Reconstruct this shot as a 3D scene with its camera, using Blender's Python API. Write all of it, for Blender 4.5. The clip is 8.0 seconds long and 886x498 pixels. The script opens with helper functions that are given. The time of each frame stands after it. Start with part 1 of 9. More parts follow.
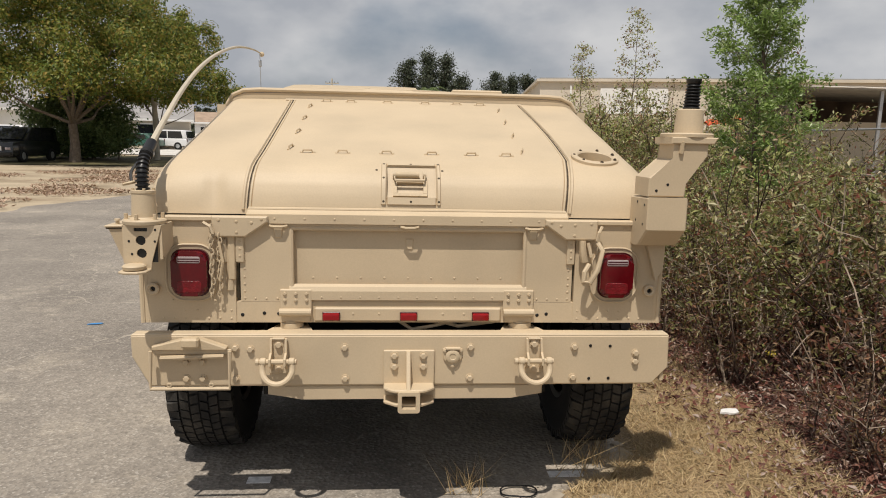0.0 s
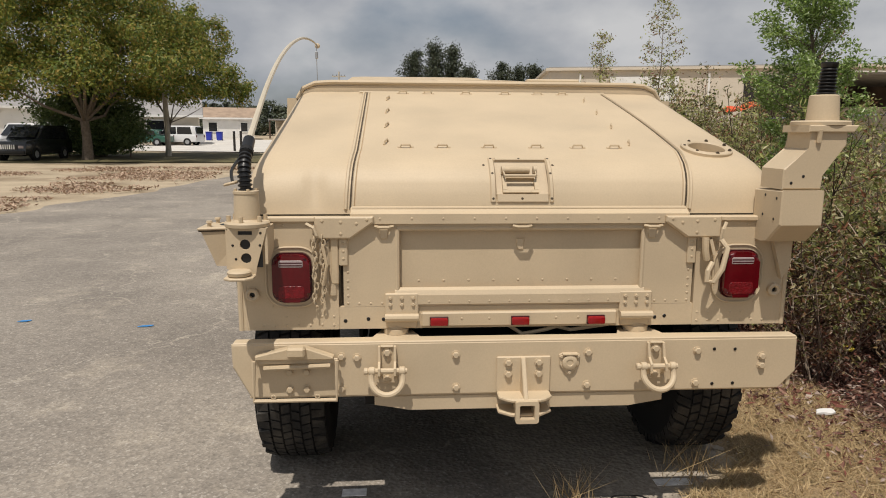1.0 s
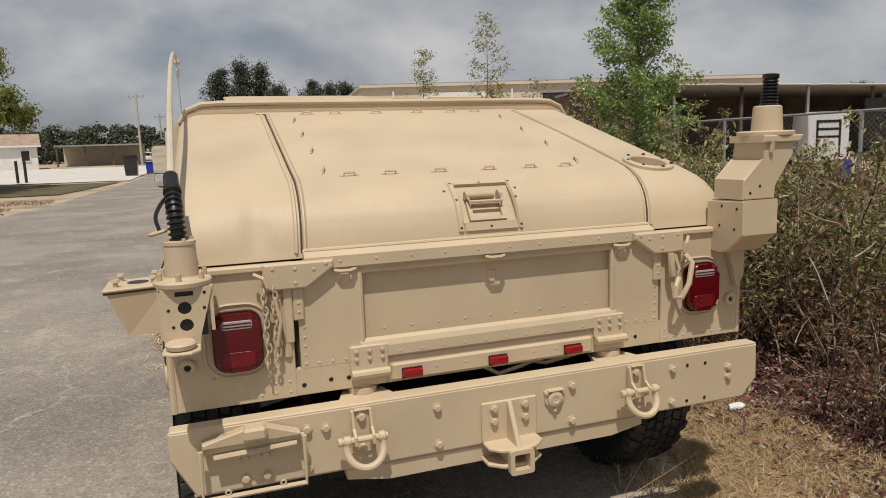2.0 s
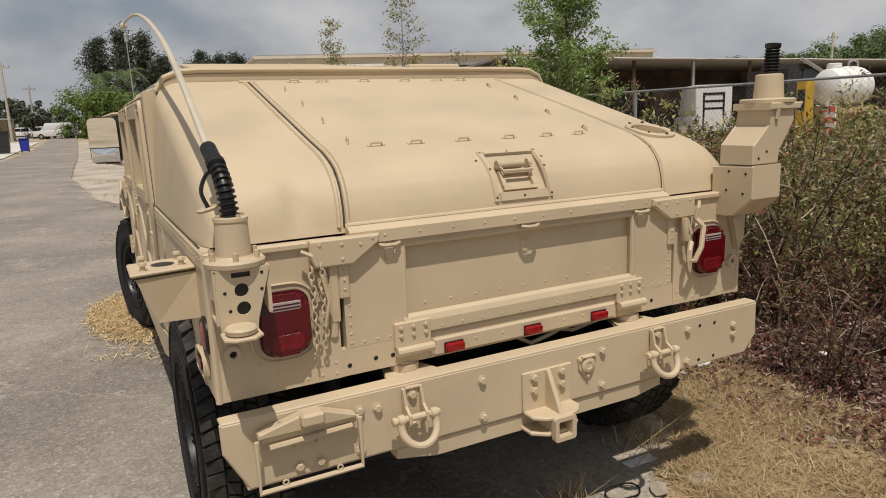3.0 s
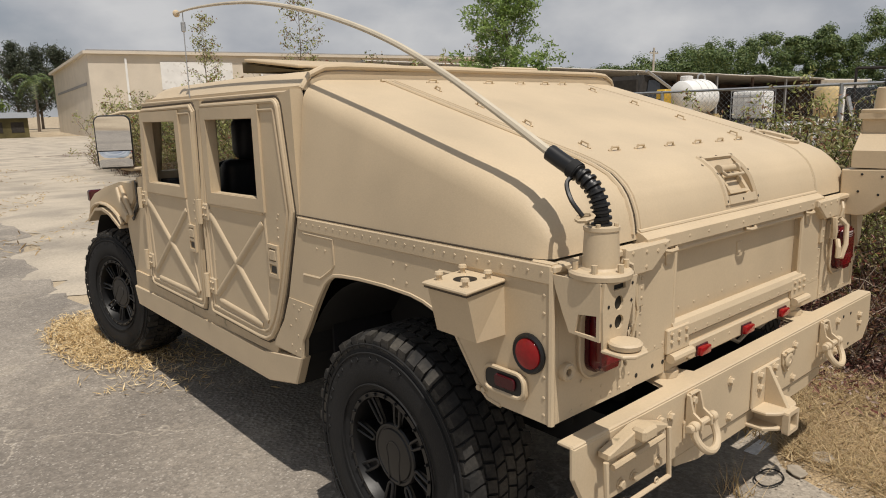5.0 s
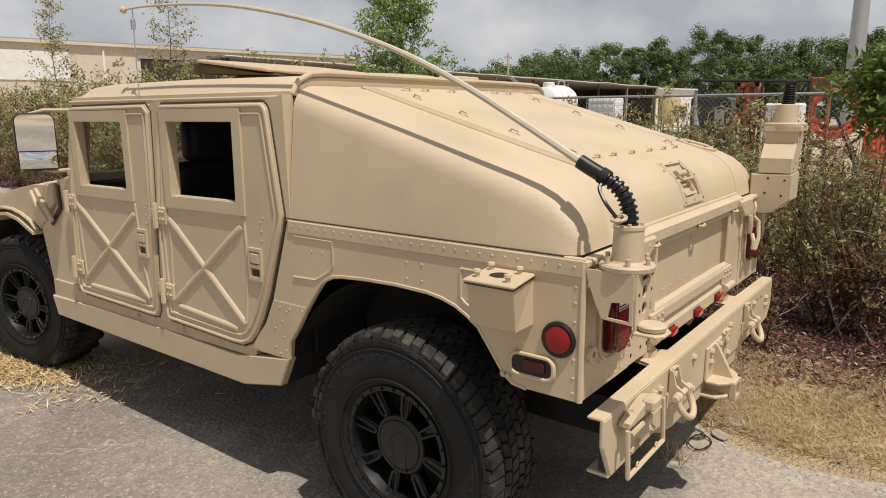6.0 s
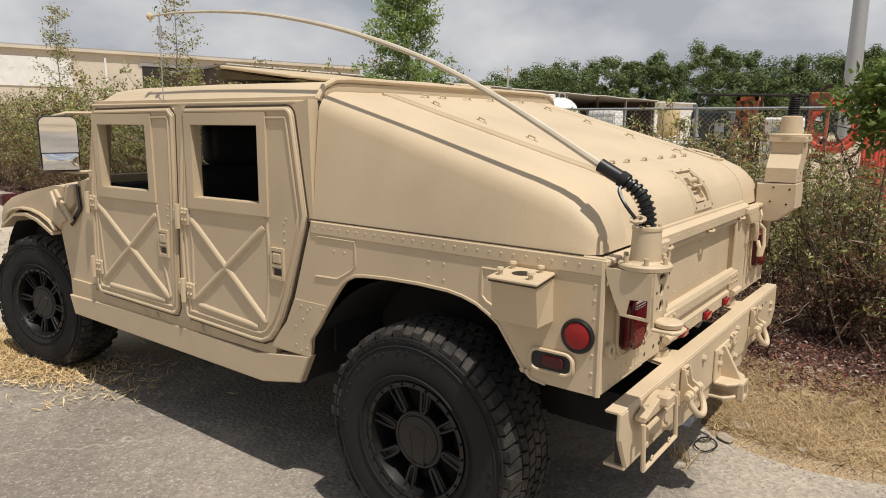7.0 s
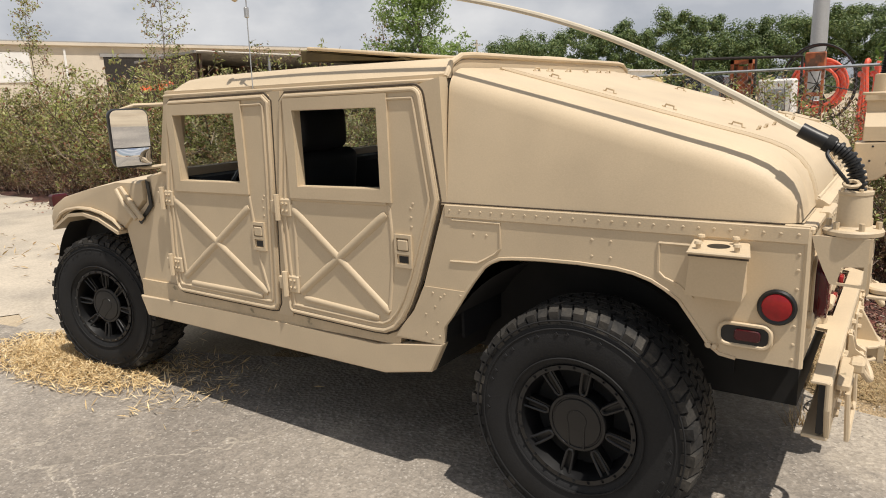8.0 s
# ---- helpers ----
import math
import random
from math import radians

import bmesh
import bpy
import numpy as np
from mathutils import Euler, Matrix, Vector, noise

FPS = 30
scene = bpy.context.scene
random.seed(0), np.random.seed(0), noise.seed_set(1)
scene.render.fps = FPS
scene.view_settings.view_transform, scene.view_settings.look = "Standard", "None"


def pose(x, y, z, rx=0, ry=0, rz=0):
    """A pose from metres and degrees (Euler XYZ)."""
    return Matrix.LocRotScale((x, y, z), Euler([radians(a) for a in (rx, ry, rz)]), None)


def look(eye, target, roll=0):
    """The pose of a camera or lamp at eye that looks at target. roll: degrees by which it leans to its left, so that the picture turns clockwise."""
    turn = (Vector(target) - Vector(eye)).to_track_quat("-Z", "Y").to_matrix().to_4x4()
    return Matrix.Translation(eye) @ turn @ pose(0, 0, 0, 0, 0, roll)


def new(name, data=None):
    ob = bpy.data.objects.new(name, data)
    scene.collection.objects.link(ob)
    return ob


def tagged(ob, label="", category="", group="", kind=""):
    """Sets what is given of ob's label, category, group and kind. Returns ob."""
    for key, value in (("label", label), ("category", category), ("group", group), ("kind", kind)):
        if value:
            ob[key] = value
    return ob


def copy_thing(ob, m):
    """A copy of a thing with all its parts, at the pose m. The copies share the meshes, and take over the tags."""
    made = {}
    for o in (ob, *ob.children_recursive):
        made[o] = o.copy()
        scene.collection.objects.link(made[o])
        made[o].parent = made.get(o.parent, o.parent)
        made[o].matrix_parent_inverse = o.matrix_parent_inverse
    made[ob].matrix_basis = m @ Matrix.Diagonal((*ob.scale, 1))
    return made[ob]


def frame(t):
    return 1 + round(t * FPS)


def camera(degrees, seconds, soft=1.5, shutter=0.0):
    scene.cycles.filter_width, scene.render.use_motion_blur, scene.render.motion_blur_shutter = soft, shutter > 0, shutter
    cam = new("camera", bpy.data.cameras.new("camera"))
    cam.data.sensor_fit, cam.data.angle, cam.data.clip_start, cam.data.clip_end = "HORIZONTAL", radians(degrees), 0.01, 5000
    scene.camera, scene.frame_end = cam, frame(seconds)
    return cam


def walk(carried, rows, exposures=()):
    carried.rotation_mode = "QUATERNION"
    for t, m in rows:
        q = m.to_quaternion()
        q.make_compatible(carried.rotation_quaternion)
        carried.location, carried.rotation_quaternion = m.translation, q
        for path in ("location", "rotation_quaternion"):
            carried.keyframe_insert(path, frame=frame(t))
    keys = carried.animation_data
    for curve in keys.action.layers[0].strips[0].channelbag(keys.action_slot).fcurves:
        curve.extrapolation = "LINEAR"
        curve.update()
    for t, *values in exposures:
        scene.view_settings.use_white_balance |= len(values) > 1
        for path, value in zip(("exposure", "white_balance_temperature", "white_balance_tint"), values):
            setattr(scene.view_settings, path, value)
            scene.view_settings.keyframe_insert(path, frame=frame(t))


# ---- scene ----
cam = camera(66.3, 8.0, soft=1.0, shutter=0.0)
PATH = [
    (0, (-0.07, -2.814, 1.605), (0.081, -0.845, 1.29), 1.2),
    (0.5, (-0.246, -2.746, 1.621), (-0.126, -0.777, 1.292), 0.4),
    (1, (-0.481, -2.612, 1.605), (-0.349, -0.645, 1.266), 0.3),
    (1.5, (-0.678, -2.362, 1.603), (-0.357, -0.415, 1.281), -0.4),
    (1.7, (-0.784, -2.272, 1.622), (-0.265, -0.363, 1.332), -1.1),
    (2.8, (-1.298, -2.054, 1.645), (-0.519, -0.249, 1.278), -2.1),
    (3, (-1.361, -1.959, 1.635), (-0.455, -0.218, 1.251), -2.2),
    (3.5, (-1.58, -1.717, 1.699), (-0.506, -0.067, 1.347), -3.2),
    (4, (-1.877, -1.561, 1.709), (-0.725, 0.043, 1.398), -1.6),
    (4.5, (-2.17, -1.364, 1.688), (-0.942, 0.171, 1.319), -1.1),
    (4.7, (-2.26, -1.263, 1.674), (-1.03, 0.268, 1.295), -1.3),
    (5.8, (-2.876, -0.865, 1.706), (-1.344, 0.357, 1.307), -0.4),
    (6, (-2.91, -0.851, 1.716), (-1.349, 0.336, 1.321), -0.2),
    (6.5, (-2.967, -0.859, 1.714), (-1.39, 0.312, 1.336), 0.2),
    (7, (-3.038, -0.838, 1.695), (-1.468, 0.346, 1.331), 0.5),
    (7.5, (-3.171, -0.57, 1.651), (-1.602, 0.61, 1.267), 0.1),
    (8, (-3.359, -0.227, 1.697), (-1.754, 0.887, 1.27), -2.2),
]
EXPOSURES = [(0.0, -0.18), (1.5, -0.33), (3.0, -0.37), (4.5, -0.32), (6.0, -0.09), (7.0, -0.04), (8.0, 0.13)]
walk(cam, [(t, look(eye, target, roll)) for t, eye, target, roll in PATH], EXPOSURES)

# ---- world, sun, exposure ----
SUN_WAY = Vector((0.14, 0.41, -1.0)).normalized()      # the way the sunlight travels
sun_el = math.asin(-SUN_WAY.z)
sun_az = math.atan2(-SUN_WAY.x, -SUN_WAY.y)            # from +y towards +x

world = bpy.data.worlds.new("sky")
scene.world = world
world.use_nodes = True
wn, wl = world.node_tree.nodes, world.node_tree.links
wn.clear()
sky = wn.new("ShaderNodeTexSky")
sky.sky_type, sky.sun_disc = "NISHITA", False
sky.sun_elevation, sky.sun_rotation = sun_el, sun_az
sky.air_density, sky.dust_density, sky.ozone_density = 1.0, 2.0, 1.5
tc = wn.new("ShaderNodeTexCoord")
mp = wn.new("ShaderNodeMapping")
mp.inputs["Scale"].default_value = (1.0, 1.0, 1.8)
cl = wn.new("ShaderNodeTexNoise")
cl.inputs["Scale"].default_value, cl.inputs["Detail"].default_value, cl.inputs["Roughness"].default_value = 2.4, 7.0, 0.5
cr = wn.new("ShaderNodeValToRGB")
cr.color_ramp.elements[0].position, cr.color_ramp.elements[1].position = 0.28, 0.47
cl2 = wn.new("ShaderNodeTexNoise")
cl2.inputs["Scale"].default_value, cl2.inputs["Detail"].default_value = 4.4, 8.0
cc = wn.new("ShaderNodeValToRGB")
cc.color_ramp.elements[0].position, cc.color_ramp.elements[0].color = 0.42, (6.2, 6.5, 7.1, 1)
cc.color_ramp.elements[1].position, cc.color_ramp.elements[1].color = 0.66, (9.9, 9.9, 10.0, 1)
mx = wn.new("ShaderNodeMix")
mx.data_type = "RGBA"
bg = wn.new("ShaderNodeBackground")
bg.inputs["Strength"].default_value = 0.069
wo = wn.new("ShaderNodeOutputWorld")
wl.new(tc.outputs["Generated"], mp.inputs["Vector"])
wl.new(mp.outputs["Vector"], cl.inputs["Vector"])
wl.new(mp.outputs["Vector"], cl2.inputs["Vector"])
wl.new(cl.outputs["Fac"], cr.inputs["Fac"])
wl.new(cl2.outputs["Fac"], cc.inputs["Fac"])
# the cloud is thick towards the horizon and broken overhead
hz, thin, cover = wn.new("ShaderNodeSeparateXYZ"), wn.new("ShaderNodeMapRange"), wn.new("ShaderNodeMath")
for name, v in (("From Min", 0.42), ("From Max", 0.80), ("To Min", 1.0), ("To Max", 0.65)):
    thin.inputs[name].default_value = v
cover.operation = "MULTIPLY"
wl.new(tc.outputs["Generated"], hz.inputs[0])
wl.new(hz.outputs["Z"], thin.inputs["Value"])
wl.new(cr.outputs["Color"], cover.inputs[0])
wl.new(thin.outputs["Result"], cover.inputs[1])
wl.new(cover.outputs[0], mx.inputs["Factor"])
wl.new(sky.outputs["Color"], mx.inputs["A"])
wl.new(cc.outputs["Color"], mx.inputs["B"])
wl.new(mx.outputs["Result"], bg.inputs["Color"])
wl.new(bg.outputs["Background"], wo.inputs["Surface"])

sun = new("sun", bpy.data.lights.new("sun", "SUN"))
sun.data.energy, sun.data.angle, sun.data.color = 4.4, radians(0.6), (1.0, 0.93, 0.84)
sun.rotation_mode = "QUATERNION"
sun.rotation_quaternion = SUN_WAY.to_track_quat("-Z", "Y")


# ---- materials ----
def material(name, color, rough=0.6, metal=0.0, vary=0.0, grain=0.0, scale=6.0, grain_scale=90.0, bump=0.0, bump_scale=60.0,
             dark=None, coat=0.0, island=0.0, obrand=0.0, transmission=0.0, translucent=0.0, patch=None, patch_scale=1.0, patch_edge=(0.5, 0.6), detail=5.0):
    """A node material: base colour with a broad and a fine variation, patches of a second colour, and bump."""
    m = bpy.data.materials.new(name)
    m.use_nodes = True
    n, l = m.node_tree.nodes, m.node_tree.links
    n.clear()
    out, p = n.new("ShaderNodeOutputMaterial"), n.new("ShaderNodeBsdfPrincipled")
    p.inputs["Roughness"].default_value, p.inputs["Metallic"].default_value = rough, metal
    p.inputs["Coat Weight"].default_value = coat
    p.inputs["Transmission Weight"].default_value = transmission
    co = n.new("ShaderNodeTexCoord")

    def noise_at(s, d=4.0):
        t = n.new("ShaderNodeTexNoise")
        t.inputs["Scale"].default_value, t.inputs["Detail"].default_value = s, d
        l.new(co.outputs["Object"], t.inputs["Vector"])
        return t.outputs["Fac"]

    def ramp(fac, a, b, lo=0.3, hi=0.7):
        r = n.new("ShaderNodeMapRange")
        r.inputs["From Min"].default_value, r.inputs["From Max"].default_value = lo, hi
        r.inputs["To Min"].default_value, r.inputs["To Max"].default_value = a, b
        l.new(fac, r.inputs["Value"])
        return r.outputs["Result"]

    def mult(a, b):
        q = n.new("ShaderNodeMath")
        q.operation = "MULTIPLY"
        l.new(a, q.inputs[0]), l.new(b, q.inputs[1])
        return q.outputs[0]

    col = n.new("ShaderNodeRGB")
    col.outputs[0].default_value = (*color, 1)
    c = col.outputs[0]
    if patch:
        k = n.new("ShaderNodeMix")
        k.data_type = "RGBA"
        l.new(ramp(noise_at(patch_scale, 6.0), 0.0, 1.0, *patch_edge), k.inputs["Factor"])
        l.new(c, k.inputs["A"])
        k.inputs["B"].default_value = (*patch, 1)
        c = k.outputs["Result"]
    f = None
    for amount, source in ((vary, lambda: noise_at(scale, detail)), (grain, lambda: noise_at(grain_scale, 3.0))):
        if amount:
            v = ramp(source(), 1 - amount, 1 + amount)
            f = v if f is None else mult(f, v)
    if island:
        g = n.new("ShaderNodeNewGeometry")
        v = ramp(g.outputs["Random Per Island"], 1 - island, 1 + island, 0, 1)
        f = v if f is None else mult(f, v)
    if obrand:
        g = n.new("ShaderNodeObjectInfo")
        v = ramp(g.outputs["Random"], 1 - obrand, 1 + obrand, 0, 1)
        f = v if f is None else mult(f, v)
    if f is not None:
        s = n.new("ShaderNodeVectorMath")
        s.operation = "SCALE"
        l.new(c, s.inputs[0]), l.new(f, s.inputs["Scale"])
        c = s.outputs[0]
    l.new(c, p.inputs["Base Color"])
    if bump:
        b = n.new("ShaderNodeBump")
        b.inputs["Strength"].default_value, b.inputs["Distance"].default_value = bump, 0.01
        l.new(noise_at(bump_scale, 4.0), b.inputs["Height"])
        l.new(b.outputs["Normal"], p.inputs["Normal"])
    if translucent:
        t, x = n.new("ShaderNodeBsdfTranslucent"), n.new("ShaderNodeMixShader")
        l.new(c, t.inputs["Color"])
        x.inputs["Fac"].default_value = translucent
        l.new(p.outputs[0], x.inputs[1]), l.new(t.outputs[0], x.inputs[2])
        l.new(x.outputs[0], out.inputs["Surface"])
    else:
        l.new(p.outputs[0], out.inputs["Surface"])
    return m


TAN = material("tan_paint", (0.552, 0.442, 0.298), 0.58, patch=(0.50, 0.401, 0.272), patch_scale=2.4, patch_edge=(0.48, 0.72), vary=0.05, scale=3.0, grain=0.03, grain_scale=140, bump=0.06, bump_scale=220)
TAN_WORN = material("tan_paint_worn", (0.52, 0.41, 0.268), 0.64, vary=0.09, scale=9.0, grain=0.04, bump=0.1, bump_scale=150, patch=(0.27, 0.22, 0.14), patch_scale=14, patch_edge=(0.66, 0.72))
TREAD = material("dusty_tread_rubber", (0.014, 0.0135, 0.013), 0.85, vary=0.3, scale=9, grain=0.25, bump=0.2, bump_scale=90, patch=(0.062, 0.055, 0.045), patch_scale=7, patch_edge=(0.42, 0.68))
RUBBER = material("tyre_rubber", (0.006, 0.006, 0.0065), 0.8, vary=0.25, scale=7, grain=0.2, bump=0.15, bump_scale=120)
BLACK = material("black_metal", (0.007, 0.007, 0.0075), 0.40, vary=0.15, bump=0.03)
DARK = material("dark_fabric_and_cab_shade", (0.012, 0.012, 0.014), 0.8, vary=0.2, bump=0.2, bump_scale=300)
# dark brown painted in for shade in panel gaps; also colours small bolts
GAP_SHADE_BOLT = material("gap_shade_and_dark_bolts", (0.07, 0.052, 0.034), 0.9, vary=0.3, scale=30)
VINYL = material("dark_seat_vinyl", (0.035, 0.036, 0.042), 0.5, vary=0.15, grain=0.1, bump=0.15, bump_scale=200)
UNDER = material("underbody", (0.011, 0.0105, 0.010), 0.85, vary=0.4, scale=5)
RED_BRIGHT = material("bright_red_lens", (0.27, 0.005, 0.008), 0.16, vary=0.15, scale=60)
RED = material("red_lens", (0.095, 0.0015, 0.005), 0.14, coat=0.0, vary=0.12, scale=30)
RED_DARK = material("dark_red_lens", (0.05, 0.003, 0.006), 0.2)
WHIP = material("pale_antenna_rod", (0.53, 0.47, 0.365), 0.5, vary=0.08, scale=12)
CLEAR = material("clear_lens", (0.40, 0.33, 0.33), 0.2, coat=0.2, vary=0.1, scale=60)
CHROME = material("mirror_glass", (0.86, 0.87, 0.88), 0.02, metal=1.0)
STEEL = material("galvanised_steel", (0.45, 0.46, 0.47), 0.45, metal=0.7, vary=0.15, scale=20)
GLASS = material("window_glass", (0.9, 0.95, 0.92), 0.02, transmission=1.0)


def asphalt_material():
    """Bleached asphalt: stones of two sizes, worn pale patches, dust and thin wandering cracks."""
    m = bpy.data.materials.new("weathered_asphalt")
    m.use_nodes = True
    n, l = m.node_tree.nodes, m.node_tree.links
    n.clear()
    out, p, co = n.new("ShaderNodeOutputMaterial"), n.new("ShaderNodeBsdfPrincipled"), n.new("ShaderNodeTexCoord")
    p.inputs["Roughness"].default_value = 0.92

    def tex(kind, scale, **k):
        t = n.new(kind)
        t.inputs["Scale"].default_value = scale
        for a, b in k.items():
            t.inputs[a].default_value = b
        l.new(co.outputs["Object"], t.inputs["Vector"])
        return t

    def rng_(fac, lo, hi, a, b):
        r = n.new("ShaderNodeMapRange")
        for k, v in zip(("From Min", "From Max", "To Min", "To Max"), (lo, hi, a, b)):
            r.inputs[k].default_value = v
        l.new(fac, r.inputs["Value"])
        return r.outputs["Result"]

    def mul(a, b):
        q = n.new("ShaderNodeMath")
        q.operation = "MULTIPLY"
        l.new(a, q.inputs[0]), l.new(b, q.inputs[1])
        return q.outputs[0]

    def mix(fac, a, b):
        k = n.new("ShaderNodeMix")
        k.data_type = "RGBA"
        l.new(fac, k.inputs["Factor"])
        for name, v in (("A", a), ("B", b)):
            if isinstance(v, tuple):
                k.inputs[name].default_value = (*v, 1)
            else:
                l.new(v, k.inputs[name])
        return k.outputs["Result"]

    broad = tex("ShaderNodeTexNoise", 0.55, Detail=6.0).outputs["Fac"]
    c = mix(rng_(broad, 0.40, 0.62, 0, 1), (0.198, 0.174, 0.147), (0.304, 0.268, 0.223))
    worn = tex("ShaderNodeTexNoise", 0.16, Detail=5.0, Roughness=0.6).outputs["Fac"]
    c = mix(rng_(worn, 0.42, 0.60, 0, 0.55), c, (0.217, 0.192, 0.164))
    dust = tex("ShaderNodeTexNoise", 1.7, Detail=8.0, Roughness=0.65).outputs["Fac"]
    c = mix(rng_(dust, 0.54, 0.74, 0, 0.75), c, (0.42, 0.365, 0.29))
    s1 = tex("ShaderNodeTexVoronoi", 42.0)
    sp = n.new("ShaderNodeSeparateColor")
    l.new(s1.outputs["Color"], sp.inputs[0])
    s2 = tex("ShaderNodeTexVoronoi", 95.0)
    sq = n.new("ShaderNodeSeparateColor")
    l.new(s2.outputs["Color"], sq.inputs[0])
    f = mul(mul(rng_(sp.outputs[0], 0, 1, 0.86, 1.14), rng_(sq.outputs[1], 0, 1, 0.84, 1.16)), rng_(tex("ShaderNodeTexNoise", 9.0, Detail=6.0).outputs["Fac"], 0.3, 0.7, 0.93, 1.07))
    warp = n.new("ShaderNodeVectorMath")
    warp.operation = "ADD"
    w = tex("ShaderNodeTexNoise", 2.2, Detail=5.0)
    l.new(co.outputs["Object"], warp.inputs[0])
    sc = n.new("ShaderNodeVectorMath")
    sc.operation = "SCALE"
    sc.inputs["Scale"].default_value = 0.9
    l.new(w.outputs["Color"], sc.inputs[0]), l.new(sc.outputs[0], warp.inputs[1])
    ck = n.new("ShaderNodeTexVoronoi")
    ck.feature = "DISTANCE_TO_EDGE"
    ck.inputs["Scale"].default_value = 0.42
    l.new(warp.outputs[0], ck.inputs["Vector"])
    crack = rng_(ck.outputs["Distance"], 0.001, 0.0055, 0.35, 1.0)
    c = mix(crack, (0.40, 0.355, 0.29), c)
    # bright bare stones among the binder
    c = mix(rng_(sq.outputs[0], 0.88, 0.94, 0.0, 0.32), c, (0.55, 0.51, 0.45))
    # pale dirt washed over the road along the parking edge
    xyz = n.new("ShaderNodeSeparateXYZ")
    l.new(co.outputs["Object"], xyz.inputs[0])

    def add(a, b):
        q = n.new("ShaderNodeMath")
        q.operation = "ADD"
        l.new(a, q.inputs[0]), l.new(b, q.inputs[1])
        return q.outputs[0]

    drift = tex("ShaderNodeTexNoise", 1.3, Detail=7.0, Roughness=0.6).outputs["Fac"]
    near = add(add(xyz.outputs[0], rng_(xyz.outputs[1], -4, 4, -0.96, 0.96)), rng_(drift, 0.3, 0.7, -0.5, 0.5))
    wash = mul(rng_(near, -0.15, 0.45, 0.0, 0.85), rng_(xyz.outputs[1], 2.8, 5.0, 1.0, 0.0))
    c = mix(wash, c, (0.385, 0.335, 0.27))
    v = n.new("ShaderNodeVectorMath")
    v.operation = "SCALE"
    l.new(c, v.inputs[0]), l.new(f, v.inputs["Scale"])
    l.new(v.outputs[0], p.inputs["Base Color"])
    b = n.new("ShaderNodeBump")
    b.inputs["Strength"].default_value, b.inputs["Distance"].default_value = 0.7, 0.006
    l.new(s1.outputs["Distance"], b.inputs["Height"])
    l.new(b.outputs["Normal"], p.inputs["Normal"])
    l.new(p.outputs[0], out.inputs["Surface"])
    return m


ASPHALT = asphalt_material()
SAND = material("sandy_dirt", (0.42, 0.34, 0.235), 0.95, vary=0.14, scale=0.8, grain=0.2, grain_scale=60, bump=0.5, bump_scale=40, patch=(0.25, 0.19, 0.12), patch_scale=0.45, patch_edge=(0.5, 0.66))


# ---- mesh helpers ----
def part(name, bm, mat, parent=None, label="", smooth=False, sharp=35.0):
    """Links a bmesh as one mesh object under parent."""
    me = bpy.data.meshes.new(name)
    bmesh.ops.recalc_face_normals(bm, faces=bm.faces)
    bm.to_mesh(me)
    bm.free()
    me.materials.append(mat)
    if smooth:
        me.polygons.foreach_set("use_smooth", [True] * len(me.polygons))
        me.set_sharp_from_angle(angle=radians(sharp))
    ob = new(name, me)
    if parent is not None:
        ob.parent = parent
    if label:
        ob["label"] = label
    if name in ("rivets", "screws", "bolt_holes", "studs", "rim_bolts", "sidewall_marks"):
        ob["kind"] = "stuff"
    return ob


def box(bm, x0, x1, y0, y1, z0, z1, bevel=0.0, seg=1):
    r = bmesh.ops.create_cube(bm, size=1.0)
    vs = r["verts"]
    bmesh.ops.scale(bm, vec=(x1 - x0, y1 - y0, z1 - z0), verts=vs)
    bmesh.ops.translate(bm, vec=((x0 + x1) / 2, (y0 + y1) / 2, (z0 + z1) / 2), verts=vs)
    if bevel:
        es = list({e for v in vs for e in v.link_edges})
        bmesh.ops.bevel(bm, geom=es, offset=bevel, segments=seg, affect="EDGES", profile=0.5)
    return bm


def boxed(*a, **k):
    return box(bmesh.new(), *a, **k)


def prism(bm, pts, axis, a0, a1, bevel=0.0, seg=1, holes=()):
    """A polygon given in the two other axes, in their order, extruded along axis from a0 to a1; holes are rectangles or polygons cut through."""
    def at(u, v, a):
        return {"x": (a, u, v), "y": (u, a, v), "z": (u, v, a)}[axis]
    if not holes:
        r0 = [bm.verts.new(at(u, v, a0)) for u, v in pts]
        r1 = [bm.verts.new(at(u, v, a1)) for u, v in pts]
        n = len(pts)
        f = [bm.faces.new(r0), bm.faces.new(r1[::-1])]
        f += [bm.faces.new((r0[i], r0[(i + 1) % n], r1[(i + 1) % n], r1[i])) for i in range(n)]
        if bevel:
            es = list({e for q in f[:2] for e in q.edges})
            bmesh.ops.bevel(bm, geom=es, offset=bevel, segments=seg, affect="EDGES", profile=0.5)
        return bm
    loops = [list(pts)] + [list(h) for h in holes]
    rings = []
    edges = []
    for lp in loops:
        ring = [bm.verts.new(at(u, v, a0)) for u, v in lp]
        rings.append(ring)
        edges += [bm.edges.new((ring[i], ring[(i + 1) % len(ring)])) for i in range(len(ring))]
    faces = [g for g in bmesh.ops.triangle_fill(bm, edges=edges, use_beauty=True)["geom"] if isinstance(g, bmesh.types.BMFace)]
    shift = Vector(at(0, 0, a1)) - Vector(at(0, 0, a0))
    top = {v: bm.verts.new(v.co + shift) for ring in rings for v in ring}
    for f in faces:
        bm.faces.new([top[v] for v in f.verts][::-1])
    for ring in rings:
        for i in range(len(ring)):
            a, b = ring[i], ring[(i + 1) % len(ring)]
            bm.faces.new((a, b, top[b], top[a]))
    return bm


